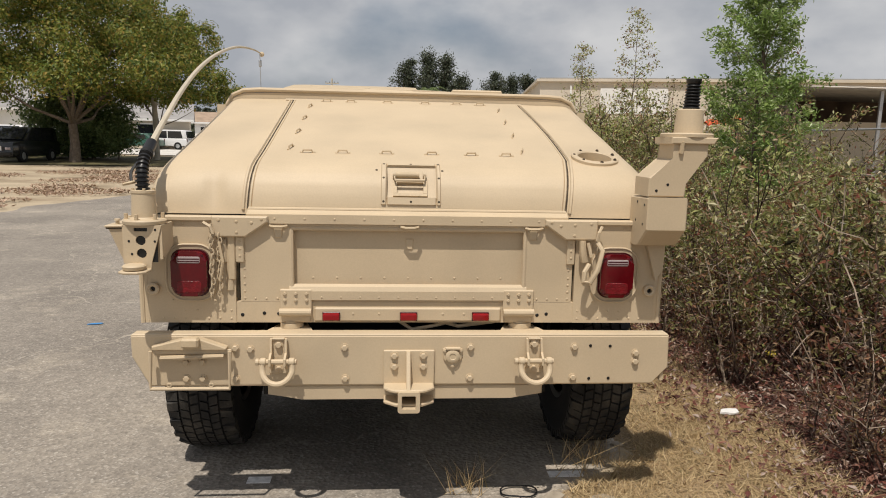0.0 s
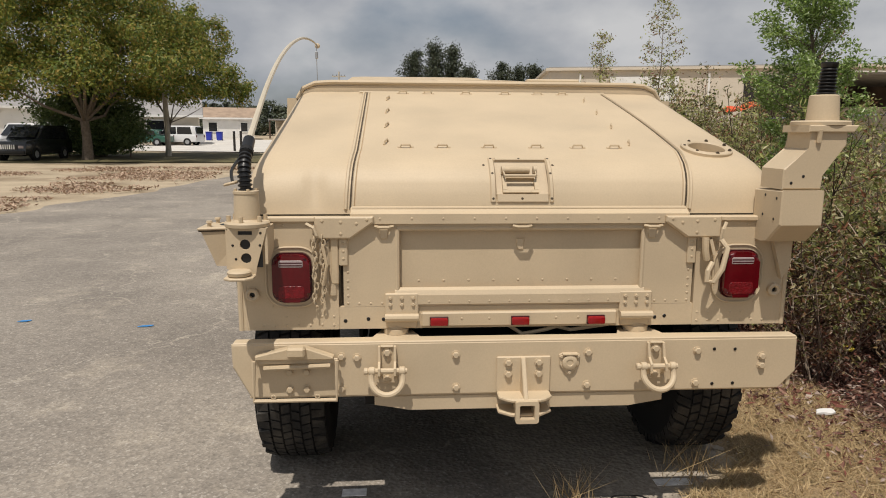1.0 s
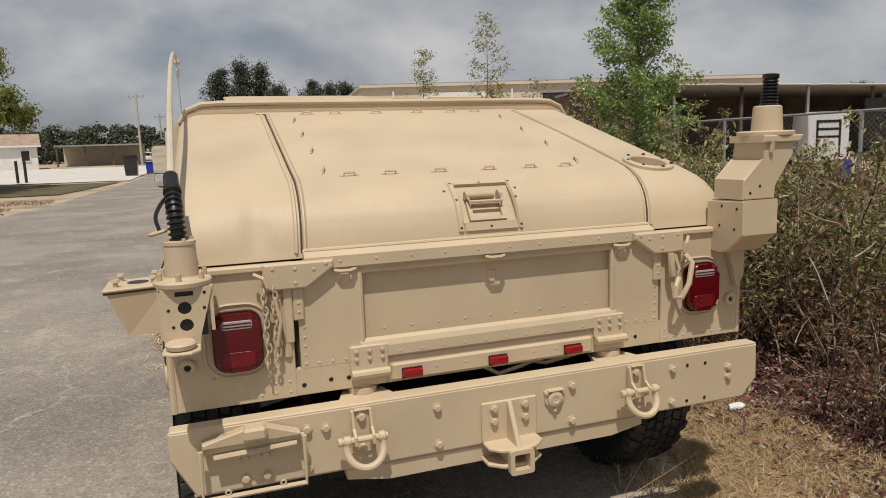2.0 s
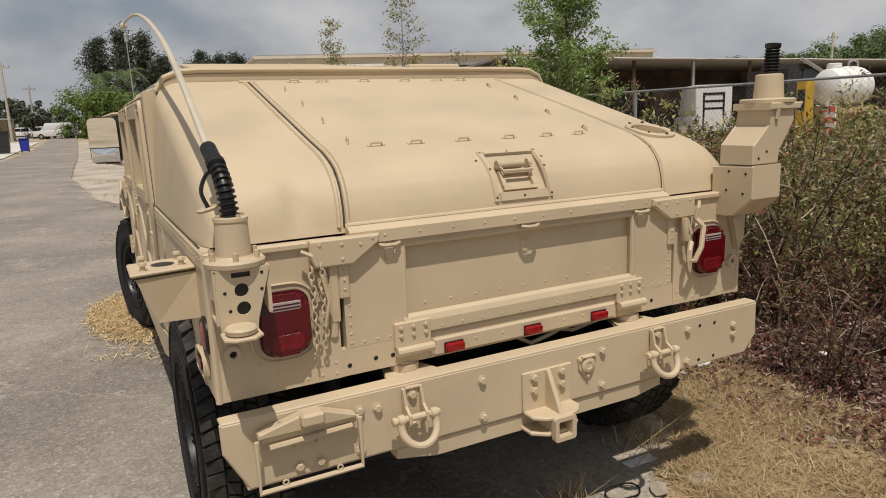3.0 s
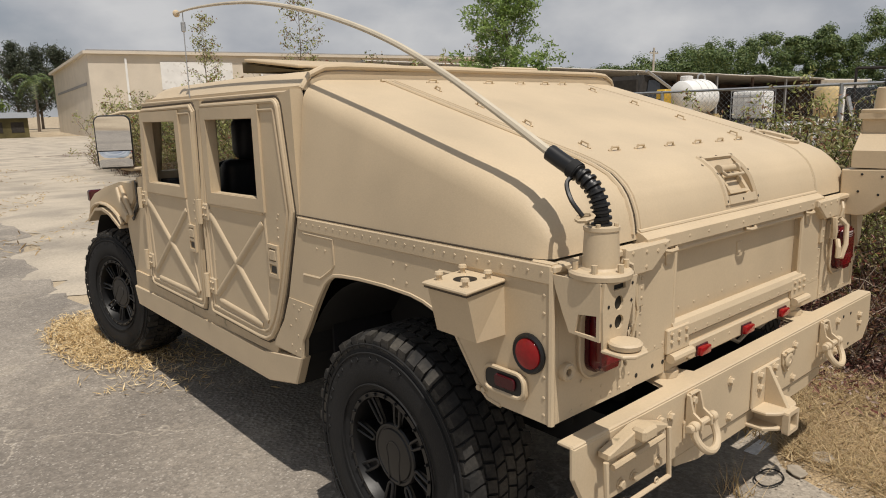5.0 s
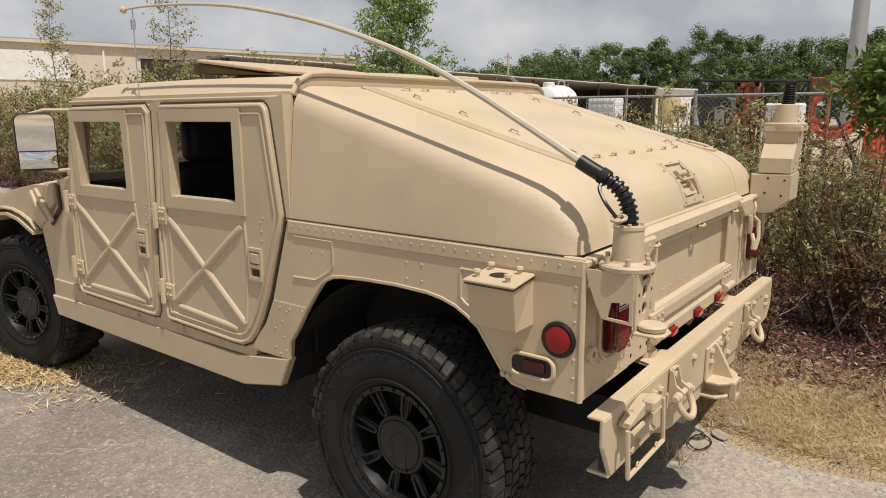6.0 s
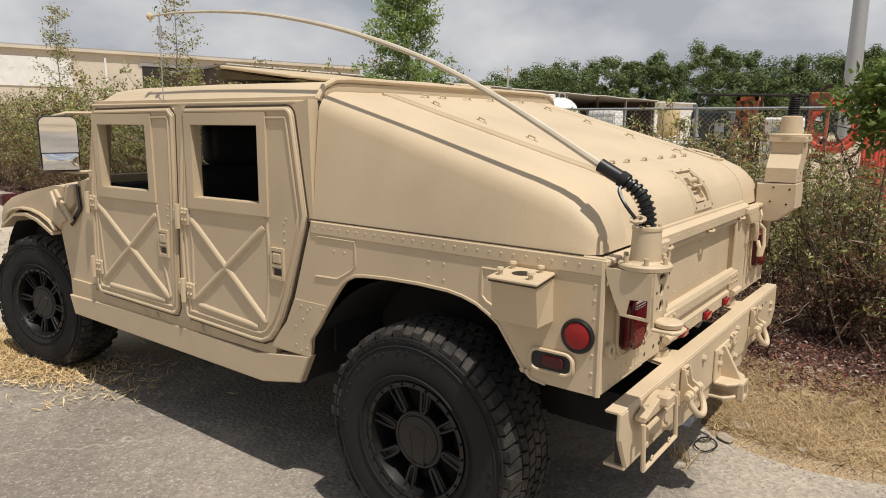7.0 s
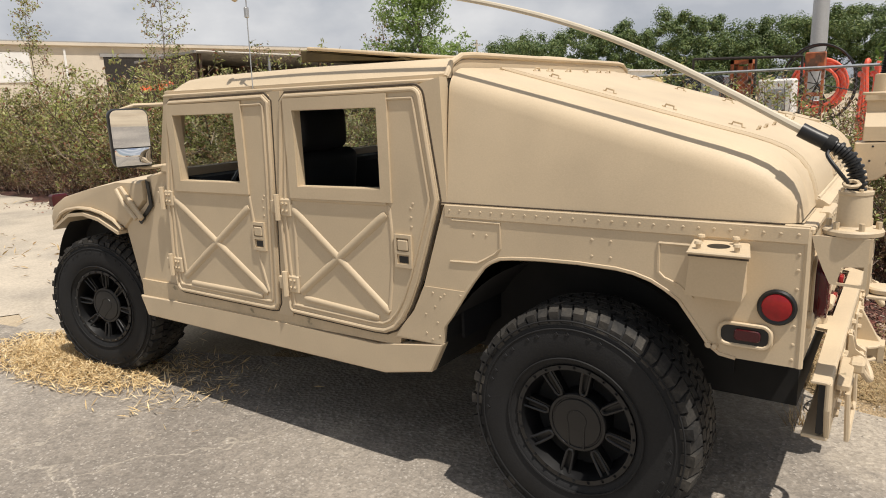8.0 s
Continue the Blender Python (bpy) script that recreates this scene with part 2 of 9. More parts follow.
def tube(bm, path, radius, seg=8, closed=False, cap=True):
    """A round bar along a path; radius is a number or one per point."""
    pts = [Vector(p) for p in path]
    n = len(pts)
    rad = [radius] * n if not hasattr(radius, "__len__") else list(radius)
    rings = []
    side = None
    for i, p in enumerate(pts):
        a = pts[i - 1] if (i or closed) else pts[0]
        b = pts[(i + 1) % n] if (i < n - 1 or closed) else pts[-1]
        d = (b - a).normalized()
        if side is None:
            side = d.cross(Vector((0, 0, 1)) if abs(d.z) < 0.9 else Vector((1, 0, 0))).normalized()
        side = (side - d * side.dot(d)).normalized()
        up = d.cross(side)
        rings.append([bm.verts.new(p + (side * math.cos(k * math.tau / seg) + up * math.sin(k * math.tau / seg)) * rad[i]) for k in range(seg)])
    m = n if closed else n - 1
    for i in range(m):
        r, s = rings[i], rings[(i + 1) % n]
        for k in range(seg):
            bm.faces.new((r[k], r[(k + 1) % seg], s[(k + 1) % seg], s[k]))
    if cap and not closed:
        bm.faces.new(rings[0][::-1]), bm.faces.new(rings[-1])
    return bm


def lathe(bm, profile, origin, axis, seg=24, cap=True):
    """Turns a profile of (along, radius) round an axis through origin."""
    o, d = Vector(origin), Vector(axis).normalized()
    s = d.cross(Vector((0, 0, 1)) if abs(d.z) < 0.9 else Vector((1, 0, 0))).normalized()
    u = d.cross(s)
    rings = [[bm.verts.new(o + d * a + (s * math.cos(k * math.tau / seg) + u * math.sin(k * math.tau / seg)) * r) for k in range(seg)] for a, r in profile]
    for i in range(len(rings) - 1):
        for k in range(seg):
            bm.faces.new((rings[i][k], rings[i][(k + 1) % seg], rings[i + 1][(k + 1) % seg], rings[i + 1][k]))
    if cap:
        for r in (rings[0], rings[-1]):
            bm.faces.new(r)
    return bm


def loft(bm, rows, close_u=False):
    """Quads between rows of points."""
    vs = [[bm.verts.new(p) for p in r] for r in rows]
    for a, b in zip(vs, vs[1:]):
        m = len(a)
        for i in range(m if close_u else m - 1):
            bm.faces.new((a[i], a[(i + 1) % m], b[(i + 1) % m], b[i]))
    return vs


def dome(bm, p, normal, r):
    """A rivet or bolt head."""
    d = Vector(normal).normalized()
    return lathe(bm, [(0, r), (r * 0.26, r * 0.8), (r * 0.38, r * 0.35)], p, d, seg=6, cap=True)


def hexbolt(bm, p, normal, r=0.014, h=0.012):
    d = Vector(normal).normalized()
    lathe(bm, [(0, r * 1.35), (0.003, r * 1.35)], p, d, seg=10)
    return lathe(bm, [(0.003, r), (h, r), (h + 0.002, r * 0.8)], p, d, seg=6)


def arc(cx, cy, r, a0, a1, n):
    return [(cx + r * math.cos(radians(a0 + (a1 - a0) * i / n)), cy + r * math.sin(radians(a0 + (a1 - a0) * i / n))) for i in range(n + 1)]


def rounded(x0, x1, y0, y1, r, n=4):
    return arc(x1 - r, y0 + r, r, -90, 0, n) + arc(x1 - r, y1 - r, r, 0, 90, n) + arc(x0 + r, y1 - r, r, 90, 180, n) + arc(x0 + r, y0 + r, r, 180, 270, n)


def thing(name, label, category, group="", at=(0, 0, 0)):
    e = new(name)
    e.location = at
    e.empty_display_size = 0.2
    return tagged(e, label, category, group)


# one bolt head, shared by all
BOLT = bpy.data.meshes.new("bolt")
bm = hexbolt(bmesh.new(), (0, 0, 0), (0, -1, 0), 0.013, 0.012)
bmesh.ops.recalc_face_normals(bm, faces=bm.faces)
bm.to_mesh(BOLT)
bm.free()
BOLT.materials.append(TAN)


def bolt(at, parent, size=1.0, sx=0):
    """A bolt head that looks backwards, or out to the side sx."""
    o = new("bolt", BOLT)
    o.parent = parent
    o.matrix_basis = Matrix.Translation(at) @ Matrix.Rotation(sx * math.pi / 2, 4, "Z") @ Matrix.Scale(size, 4)
    return o



# ---- the truck: body shell ----
# dark olive stands in for the shade below the roof hatch lid
LID_SHADE = material("lid_underside_shade", (0.085, 0.062, 0.024), 0.8, vary=0.25, scale=8)
truck = thing("military_truck", "tan painted slant-back military utility truck parked at the road edge", "truck")
SIDE = 1.10          # half the body's width
BELT = 1.287         # height of the belt line
FLOOR_Z = 0.835      # lower edge of the rear body

# centre line of the slant back, from its front edge down to the tailgate: (y, z)
SLOPE = [(1.315, 1.832), (1.00, 1.741), (0.70, 1.655), (0.40, 1.569), (0.28, 1.536), (0.195, 1.509), (0.138, 1.484), (0.096, 1.452), (0.067, 1.415), (0.048, 1.37), (0.038, 1.33), (0.033, 1.290)]
INSET = [0.0, 0.0, 0.0, 0.0, 0.0, 0.002, 0.006, 0.012, 0.020, 0.030, 0.040, 0.048]


def z_mid(z):
    return (z - 1.385) / 0.11


def slant_section(y, zt, inset):
    """One cross section of the slant back, from the left belt over the top to the right belt."""
    h = zt - BELT
    lean = 0.105 * h
    r = min(0.105, h * 0.62)
    xs = SIDE - 0.004 - inset
    left = [(-xs, BELT + 0.002), (-xs + lean * 0.3, BELT + (h - r) * 0.5), (-xs + lean * 0.75, zt - r)]
    cx, cz = -xs + lean * 0.75 + r * 1.05, zt - r
    left += [(cx + r * 1.05 * math.cos(radians(a)), cz + r * 0.93 * math.sin(radians(a))) for a in (162, 144, 126, 108, 96)]
    left += [(x, zt - 0.006 * min(1, h * 3)) for x in (-0.87, -0.845, -0.825, -0.805, -0.785, -0.765, -0.74)] + [(-0.66, zt - 0.003), (-0.33, zt), (0.0, zt)]
    prof = left + [(-x, z) for x, z in left[-2::-1]]
    # a shallow upright dent in the left rear corner
    dent = {-0.845: 0.3, -0.825: 0.8, -0.805: 1.0, -0.785: 0.8, -0.765: 0.3}
    deep = 0.019 * max(0.0, 1 - abs(z_mid(zt)))
    return [(x, y + dent.get(x, 0.0) * deep, z - dent.get(x, 0.0) * deep * 0.4) for x, z in prof]


bm = bmesh.new()
rows = [slant_section(y, z, i) for (y, z), i in zip(SLOPE, INSET)]
vs = loft(bm, rows)
bm.faces.new(vs[0])
bm.faces.new(vs[-1][::-1])
FC = Vector((0.865, 0.30, 1.541))
under_pan = [f for f in bm.faces if len(f.verts) == 4 and all(abs(v.co.x) < 0.34 and 0.037 < v.co.y < 0.196 for v in f.verts)]
under_filler = [f for f in bm.faces if len(f.verts) == 4 and all(0.76 < v.co.x < 0.985 and 0.19 < v.co.y < 0.41 for v in f.verts)]
rim = list({v for f in under_filler for v in f.verts if any(q not in under_filler for q in v.link_faces)})
rim.sort(key=lambda v: math.atan2(v.co.y - FC.y, v.co.x - FC.x))
bmesh.ops.delete(bm, geom=under_pan + under_filler, context="FACES")
hole = []
for v in rim:
    d = Vector((v.co.x - FC.x, v.co.y - FC.y)).normalized() * 0.087
    hole.append(bm.verts.new((FC.x + d.x, FC.y + d.y, FC.z - 0.006 + d.y * 0.275)))
for i in range(len(rim)):
    j = (i + 1) % len(rim)
    bm.faces.new((rim[i], rim[j], hole[j], hole[i]))
slant = part("slant_back", bm, TAN, truck, smooth=True, sharp=50)


def slope_point(s):
    """A point and the outward normal on the slant back's centre line at the distance s from its upper edge."""
    for (y0, z0), (y1, z1) in zip(SLOPE, SLOPE[1:]):
        d = math.hypot(y1 - y0, z1 - z0)
        if s <= d or (y1, z1) == SLOPE[-1]:
            t = s / d
            return y0 + (y1 - y0) * t, z0 + (z1 - z0) * t, (z0 - z1) / d * -1.0, (y0 - y1) / d
        s -= d


SLOPE_LEN = sum(math.hypot(a[0] - b[0], a[1] - b[1]) for a, b in zip(SLOPE, SLOPE[1:]))


def slope_strip(bm, x0, x1, s0, s1, lift0, lift1, n=24, nx=1):
    """A plate that follows the slant back."""
    rows = []
    for i in range(n + 1):
        y, z, ny, nz = slope_point(s0 + (s1 - s0) * i / n)
        a, b = (y + ny * lift0, z + nz * lift0), (y + ny * lift1, z + nz * lift1)
        rows.append([(x0, *a), (x0 + 0.006, *b), *[(x0 + (x1 - x0) * k / (nx + 1), *b) for k in range(1, nx + 1)], (x1 - 0.006, *b), (x1, *a)])
    v = loft(bm, rows)
    bm.faces.new(v[0]), bm.faces.new(v[-1][::-1])
    return bm


def seam_x(sx, s):
    """Where the hatch seam runs: straight on the left; on the right it bows out round the filler and comes back in at the tail."""
    t = min(1.0, s / 1.12)
    bow = 0.0 if sx < 0 else 0.052 * math.sin(math.pi * 0.62 * t) * (1.0 - max(0.0, (s - 1.12) / (SLOPE_LEN - 1.12)) ** 0.8)
    tail = max(0.0, (s - 1.1) / (SLOPE_LEN - 1.1))
    return sx * (0.634 + (0.022 if sx > 0 else 0.0) + bow + 0.020 * tail * (sx < 0))


S_A, S_B = 1.205, SLOPE_LEN - 0.045          # the handle plate's upper and lower edge along the slope
PAN_L, PAN_R = -0.105, 0.128
bm = bmesh.new()
rows, along_s = [], []
for i in range(95):
    s = 0.045 + (SLOPE_LEN - 0.057) * i / 94
    along_s.append(s)
    y, z, ny, nz = slope_point(s)
    a, b = (y - ny * 0.006, z - nz * 0.006), (y + ny * 0.007, z + nz * 0.007)
    x0, x1 = seam_x(-1, s), seam_x(1, s)
    rows.append([(x0, *a), (x0 + 0.006, *b), *[(x, *b) for x in (-0.45, -0.32, -0.2, PAN_L, PAN_R, 0.2, 0.32, 0.45)], (x1 - 0.006, *b), (x1, *a)])
vs = loft(bm, rows)
bm.faces.new(vs[0]), bm.faces.new(vs[-1][::-1])
inner = {v for row, s in zip(vs, along_s) if S_A + 0.010 < s < S_B - 0.010 for v in (row[5], row[6])}
bmesh.ops.delete(bm, geom=[f for f in bm.faces if len(f.verts) == 4 and all(v in inner for v in f.verts)], context="FACES")
hatch = part("rear_hatch", bm, TAN, truck, smooth=True, sharp=40)
for sx in (-1, 1):
    for off, r in ((0.003, 0.0062), (0.031, 0.0075)):
        path = []
        for i in range(48):
            s = 0.03 + (SLOPE_LEN - 0.05) * i / 47
            y, z, ny, nz = slope_point(s)
            path.append((seam_x(sx, s) + sx * off, y + ny * 0.001, z - 0.002 + nz * 0.001))
        part("seam_bead", tube(bmesh.new(), path, r, 6), TAN, truck, smooth=True)
    # dark lines put the seams' shade into colour
    path = []
    for i in range(48):
        s = 0.04 + (SLOPE_LEN - 0.06) * i / 47
        y, z, ny, nz = slope_point(s)
        path.append((seam_x(sx, s) + sx * 0.0135, y + ny * 0.0005, z - 0.002 + nz * 0.0005))
    part("seam_seal", tube(bmesh.new(), path, 0.0036, 5), GAP_SHADE_BOLT, truck, "thin dark line for the shade beside the hatch")
    part("seam_seal", tube(bmesh.new(), [(sx * (SIDE - 0.003), 0.07, BELT + 0.003), (sx * (SIDE - 0.003), 1.35, BELT + 0.003)], 0.003, 5), GAP_SHADE_BOLT, truck, "thin dark line for the shade along the belt seam")
    part("seam_seal", tube(bmesh.new(), [(sx * (SIDE - 0.012), 1.338, BELT), (sx * (SIDE - 0.05), 1.335, 1.72), (sx * (SIDE - 0.075), 1.33, 1.79)], 0.005, 5), GAP_SHADE_BOLT, truck, "thin dark line for the shade behind the cab")
y, z, ny, nz = slope_point(0.035)
part("seam_bead", tube(bmesh.new(), [(-0.69, y, z), (0.69, y, z)], 0.008, 6), TAN, truck, smooth=True)

# footman loops over the hatch
loop_bm = bmesh.new()
tube(loop_bm, [(-0.034, 0, 0.002), (-0.022, 0, 0.003), (-0.018, 0, 0.014), (0.018, 0, 0.014), (0.022, 0, 0.003), (0.034, 0, 0.002)], 0.0042, 5)
loop_first = None
for x, s, turn in ([(x, 0.088, 0) for x in (-0.450, -0.312, -0.101, 0.117, 0.301, 0.439)] + [(x, 1.081, 0) for x in (-0.447, -0.292, -0.096, 0.107, 0.286, 0.446)]
                   + [(sx * 0.530, s, 75) for s in (0.221, 0.483, 0.745, 1.015) for sx in (-1, 1)]):
    y, z, ny, nz = slope_point(s)
    m = Matrix.Translation((x, y + ny * 0.006, z + nz * 0.006)) @ Matrix.Rotation(math.atan2(nz, ny) - math.pi / 2, 4, "X") @ Matrix.Rotation(radians(turn), 4, "Z")
    if loop_first is None:
        loop_first = part("footman_loop", loop_bm, TAN_WORN, truck, "tan tie-down loop with dark worn edges")
        loop_first.matrix_basis = m
    else:
        o = new("footman_loop", loop_first.data)
        o.parent, o.matrix_basis = truck, m
        o["label"] = loop_first["label"]

# hatch handle plate
bm = bmesh.new()
IN_A, IN_B, IN_L, IN_R = S_A + 0.022, S_B - 0.030, -0.092, 0.116
for x0, x1, s0, s1 in ((-0.119, IN_L, S_A, S_B), (IN_R, 0.138, S_A, S_B), (IN_L - 0.002, IN_R + 0.002, S_A, IN_A), (IN_L - 0.002, IN_R + 0.002, IN_B, S_B)):
    slope_strip(bm, x0, x1, s0, s1, 0.004, 0.0145, 14 if s1 - s0 > 0.1 else 3)
plate = part("handle_plate", bm, TAN, truck, smooth=True, sharp=40)


def pan_point(f, up=0.0):
    """A point on the flat floor of the handle pan, f from its upper to its lower edge."""
    y0, z0, ny0, nz0 = slope_point(IN_A - 0.004)
    y1, z1, ny1, nz1 = slope_point(IN_B + 0.004)
    p0, p1 = Vector((y0 + ny0 * 0.004, z0 + nz0 * 0.004)), Vector((y1 - ny1 * 0.004, z1 - nz1 * 0.004))
    d = (p1 - p0).normalized()
    q = p0.lerp(p1, f) + Vector((d.y, -d.x)) * up
    return q.x, q.y


bm = bmesh.new()
loft(bm, [[(x, *pan_point(f)) for x in (IN_L - 0.004, IN_R + 0.004)] for f in (0.0, 0.35, 0.7, 1.0)])
for x in (IN_L - 0.004, IN_R + 0.004):
    edge = []
    for i in range(11):
        y, z, ny, nz = slope_point(IN_A - 0.004 + (IN_B - IN_A + 0.008) * i / 10)
        edge.append((x, y + ny * 0.009, z + nz * 0.009))
    loft(bm, [edge, [(x, *pan_point(i / 10)) for i in range(11)]])
for f, s in ((0.0, IN_A - 0.004), (1.0, IN_B + 0.004)):
    y, z, ny, nz = slope_point(s)
    loft(bm, [[(x, y + ny * 0.009, z + nz * 0.009) for x in (IN_L - 0.004, IN_R + 0.004)], [(x, *pan_point(f)) for x in (IN_L - 0.004, IN_R + 0.004)]])
part("handle_pan", bm, TAN, plate)
bm = bmesh.new()
for x0, x1, f0, f1 in ((-0.066, 0.078, 0.46, 0.54), (-0.066, 0.078, 0.88, 0.96), (-0.066, -0.050, 0.545, 0.875), (0.062, 0.078, 0.545, 0.875)):
    lo, hi = (0.001, 0.016)
    v = [bm.verts.new((x, *pan_point(f, h))) for h in (lo, hi) for x, f in ((x0, f0), (x1, f0), (x1, f1), (x0, f1))]
    for q in ((0, 1, 2, 3), (7, 6, 5, 4), (0, 4, 5, 1), (1, 5, 6, 2), (2, 6, 7, 3), (3, 7, 4, 0)):
        bm.faces.new([v[i] for i in q])
part("latch_frame", bm, TAN_WORN, plate)
part("pull_handle", tube(bmesh.new(), [(-0.062, *pan_point(0.34, 0.022)), (-0.058, *pan_point(0.55, 0.034)), (0.066, *pan_point(0.55, 0.034)), (0.070, *pan_point(0.34, 0.022))], 0.0062, 8), TAN, plate, smooth=True)
part("handle_spring", tube(bmesh.new(), [(-0.054, *pan_point(0.34, 0.022)), (0.045, *pan_point(0.34, 0.022))], 0.0135, 14), TAN_WORN, plate, smooth=True)
for x in (-0.068, 0.060):
    part("hinge_ear", tube(bmesh.new(), [(x, *pan_point(0.34, 0.022)), (x + 0.014, *pan_point(0.34, 0.022))], 0.0165, 12), TAN, plate, smooth=True)
bm = bmesh.new()
for x in (-0.106, 0.009, 0.127):
    for s in (S_A + 0.012, S_B - 0.012):
        y, z, ny, nz = slope_point(s)
        dome(bm, (x, y + ny * 0.0135, z + nz * 0.0135), (0, ny, nz), 0.0062)
for x in (-0.106, 0.127):
    y, z, ny, nz = slope_point((S_A + S_B) / 2 - 0.01)
    dome(bm, (x, y + ny * 0.0135, z + nz * 0.0135), (0, ny, nz), 0.0062)
for x in (-0.137, 0.144):
    y, z, ny, nz = slope_point(S_A + 0.045)
    dome(bm, (x, y + ny * 0.006, z + nz * 0.006), (0, ny, nz), 0.007)
part("rivets", bm, GAP_SHADE_BOLT, plate, "small dark bolt heads")

# filler opening on the right shoulder
y, z, ny, nz = slope_point(1.06)
FN = Vector((0.03, ny, nz))
filler = part("filler_opening", lathe(bmesh.new(), [(-0.014, 0.109), (0.004, 0.109), (0.008, 0.105), (0.008, 0.083), (0.003, 0.077), (-0.050, 0.074)], FC, FN, 36, cap=False), TAN, truck, smooth=True, sharp=30)
part("filler_well", lathe(bmesh.new(), [(-0.046, 0.076), (-0.050, 0.045), (-0.050, 0.004)], FC, FN, 28), TAN_WORN, filler, "scuffed recessed filler floor")
part("filler_cap", lathe(bmesh.new(), [(-0.050, 0.042), (-0.030, 0.042), (-0.025, 0.036), (-0.024, 0.004)], FC + Vector((0.012, -0.012, 0)), FN, 24), TAN_WORN, filler, "worn round filler cap", smooth=True)
bm = bmesh.new()
side = FN.cross(Vector((1, 0, 0))).normalized()
for k in range(7):
    a = k * math.tau / 7 + 0.3
    hexbolt(bm, FC + (Vector((1, 0, 0)) * math.cos(a) + side * math.sin(a)) * 0.095 + FN * 0.007, FN, 0.006, 0.006)
part("bolt_ring", bm, GAP_SHADE_BOLT, filler)["kind"] = "stuff"

# ---- roof ----
def roof_section(y, zt, drip=1.785, w=1.045):
    left = [(-w, drip), (-w, drip + 0.018), (-w + 0.018, drip + 0.022), (-w + 0.045, zt - 0.035), (-w + 0.085, zt - 0.012), (-w + 0.14, zt - 0.003), (-0.5, zt + 0.004), (0, zt + 0.006)]
    return [(x, y, z) for x, z in left + [(-x, z) for x, z in left[-2::-1]]]


bm = bmesh.new()
vs = loft(bm, [roof_section(*a) for a in ((1.325, 1.862), (1.35, 1.872), (2.2, 1.882), (2.95, 1.879), (3.10, 1.870), (3.17, 1.850), (3.215, 1.815))])
bm.faces.new(vs[0]), bm.faces.new(vs[-1][::-1])
roof = part("roof", bm, TAN, truck, smooth=True, sharp=45)
for sx in (-1, 1):
    bm = boxed(sx * 1.058 - 0.018, sx * 1.058 + 0.018, 1.345, 3.19, 1.770, 1.7865, 0.005)
    part("drip_rail", bm, TAN, roof)
bm = bmesh.new()
tube(bm, [(-1.04, 1.335, 1.79), (-1.005, 1.33, 1.845), (-0.94, 1.327, 1.873), (-0.85, 1.326, 1.879), (0.85, 1.326, 1.879), (0.94, 1.327, 1.873), (1.005, 1.33, 1.845), (1.04, 1.335, 1.79)], 0.013, 8)
part("roof_rear_lip", bm, TAN, roof, smooth=True)
# open weapon-station lid and ring
ring = part("hatch_ring", lathe(bmesh.new(), [(0, 0.52), (0.03, 0.52), (0.034, 0.50), (0.034, 0.44), (0, 0.44)], (0.0, 2.05, 1.883), (0, 0, 1), 40, cap=False), TAN, roof, smooth=True)
LID = [(-0.45, -0.28), (-0.37, -0.36), (0.37, -0.36), (0.45, -0.28), (0.45, 0.28), (0.37, 0.36), (-0.37, 0.36), (-0.45, 0.28)]
lid = part("hatch_lid", prism(bmesh.new(), LID, "z", 0.0, 0.016, 0.006, 2), TAN_WORN, roof, "propped open roof hatch lid")
lid.matrix_basis = Matrix.Translation((-0.35, 2.06, 1.938)) @ Matrix.Rotation(radians(6.8), 4, "X")
# added wedge, coloured dark for the shade under the raised lid
part("lid_lining", prism(bmesh.new(), [(-0.33, -0.003), (0.345, -0.003), (0.335, -0.060), (-0.33, -0.012)], "x", -0.435, 0.435, 0.008, 2), LID_SHADE, lid, "olive brown wedge for the shade under the lid")
bm = boxed(0.30, 0.62, 1.55, 1.62, 1.885, 1.925, 0.008)
part("roof_bracket", bm, TAN, roof)
bm = boxed(-0.25, 0.05, 1.45, 1.50, 1.885, 1.905, 0.005)
part("roof_bracket", bm, TAN, roof)

# ---- rear quarter panels with the wheel arches ----
ARCH = [(1.365, 0.67), (1.352, 0.755), (1.309, 0.812), (1.236, 0.921), (1.195, 0.978), (1.145, 1.040), (1.115, 1.062), (1.075, 1.080), (1.02, 1.088), (0.90, 1.096), (0.745, 1.099), (0.60, 1.094), (0.535, 1.084), (0.475, 1.066), (0.425, 1.040), (0.378, 1.008), (0.320, 0.930), (0.275, 0.868), (0.240, 0.842), (0.19, FLOOR_Z)]
QUARTER = [(0.0, FLOOR_Z), (0.0, BELT), (1.325, BELT), (1.340, 1.245), (1.445, 0.93), (1.505, 0.81), (1.60, 0.69), (1.62, 0.665)] + ARCH
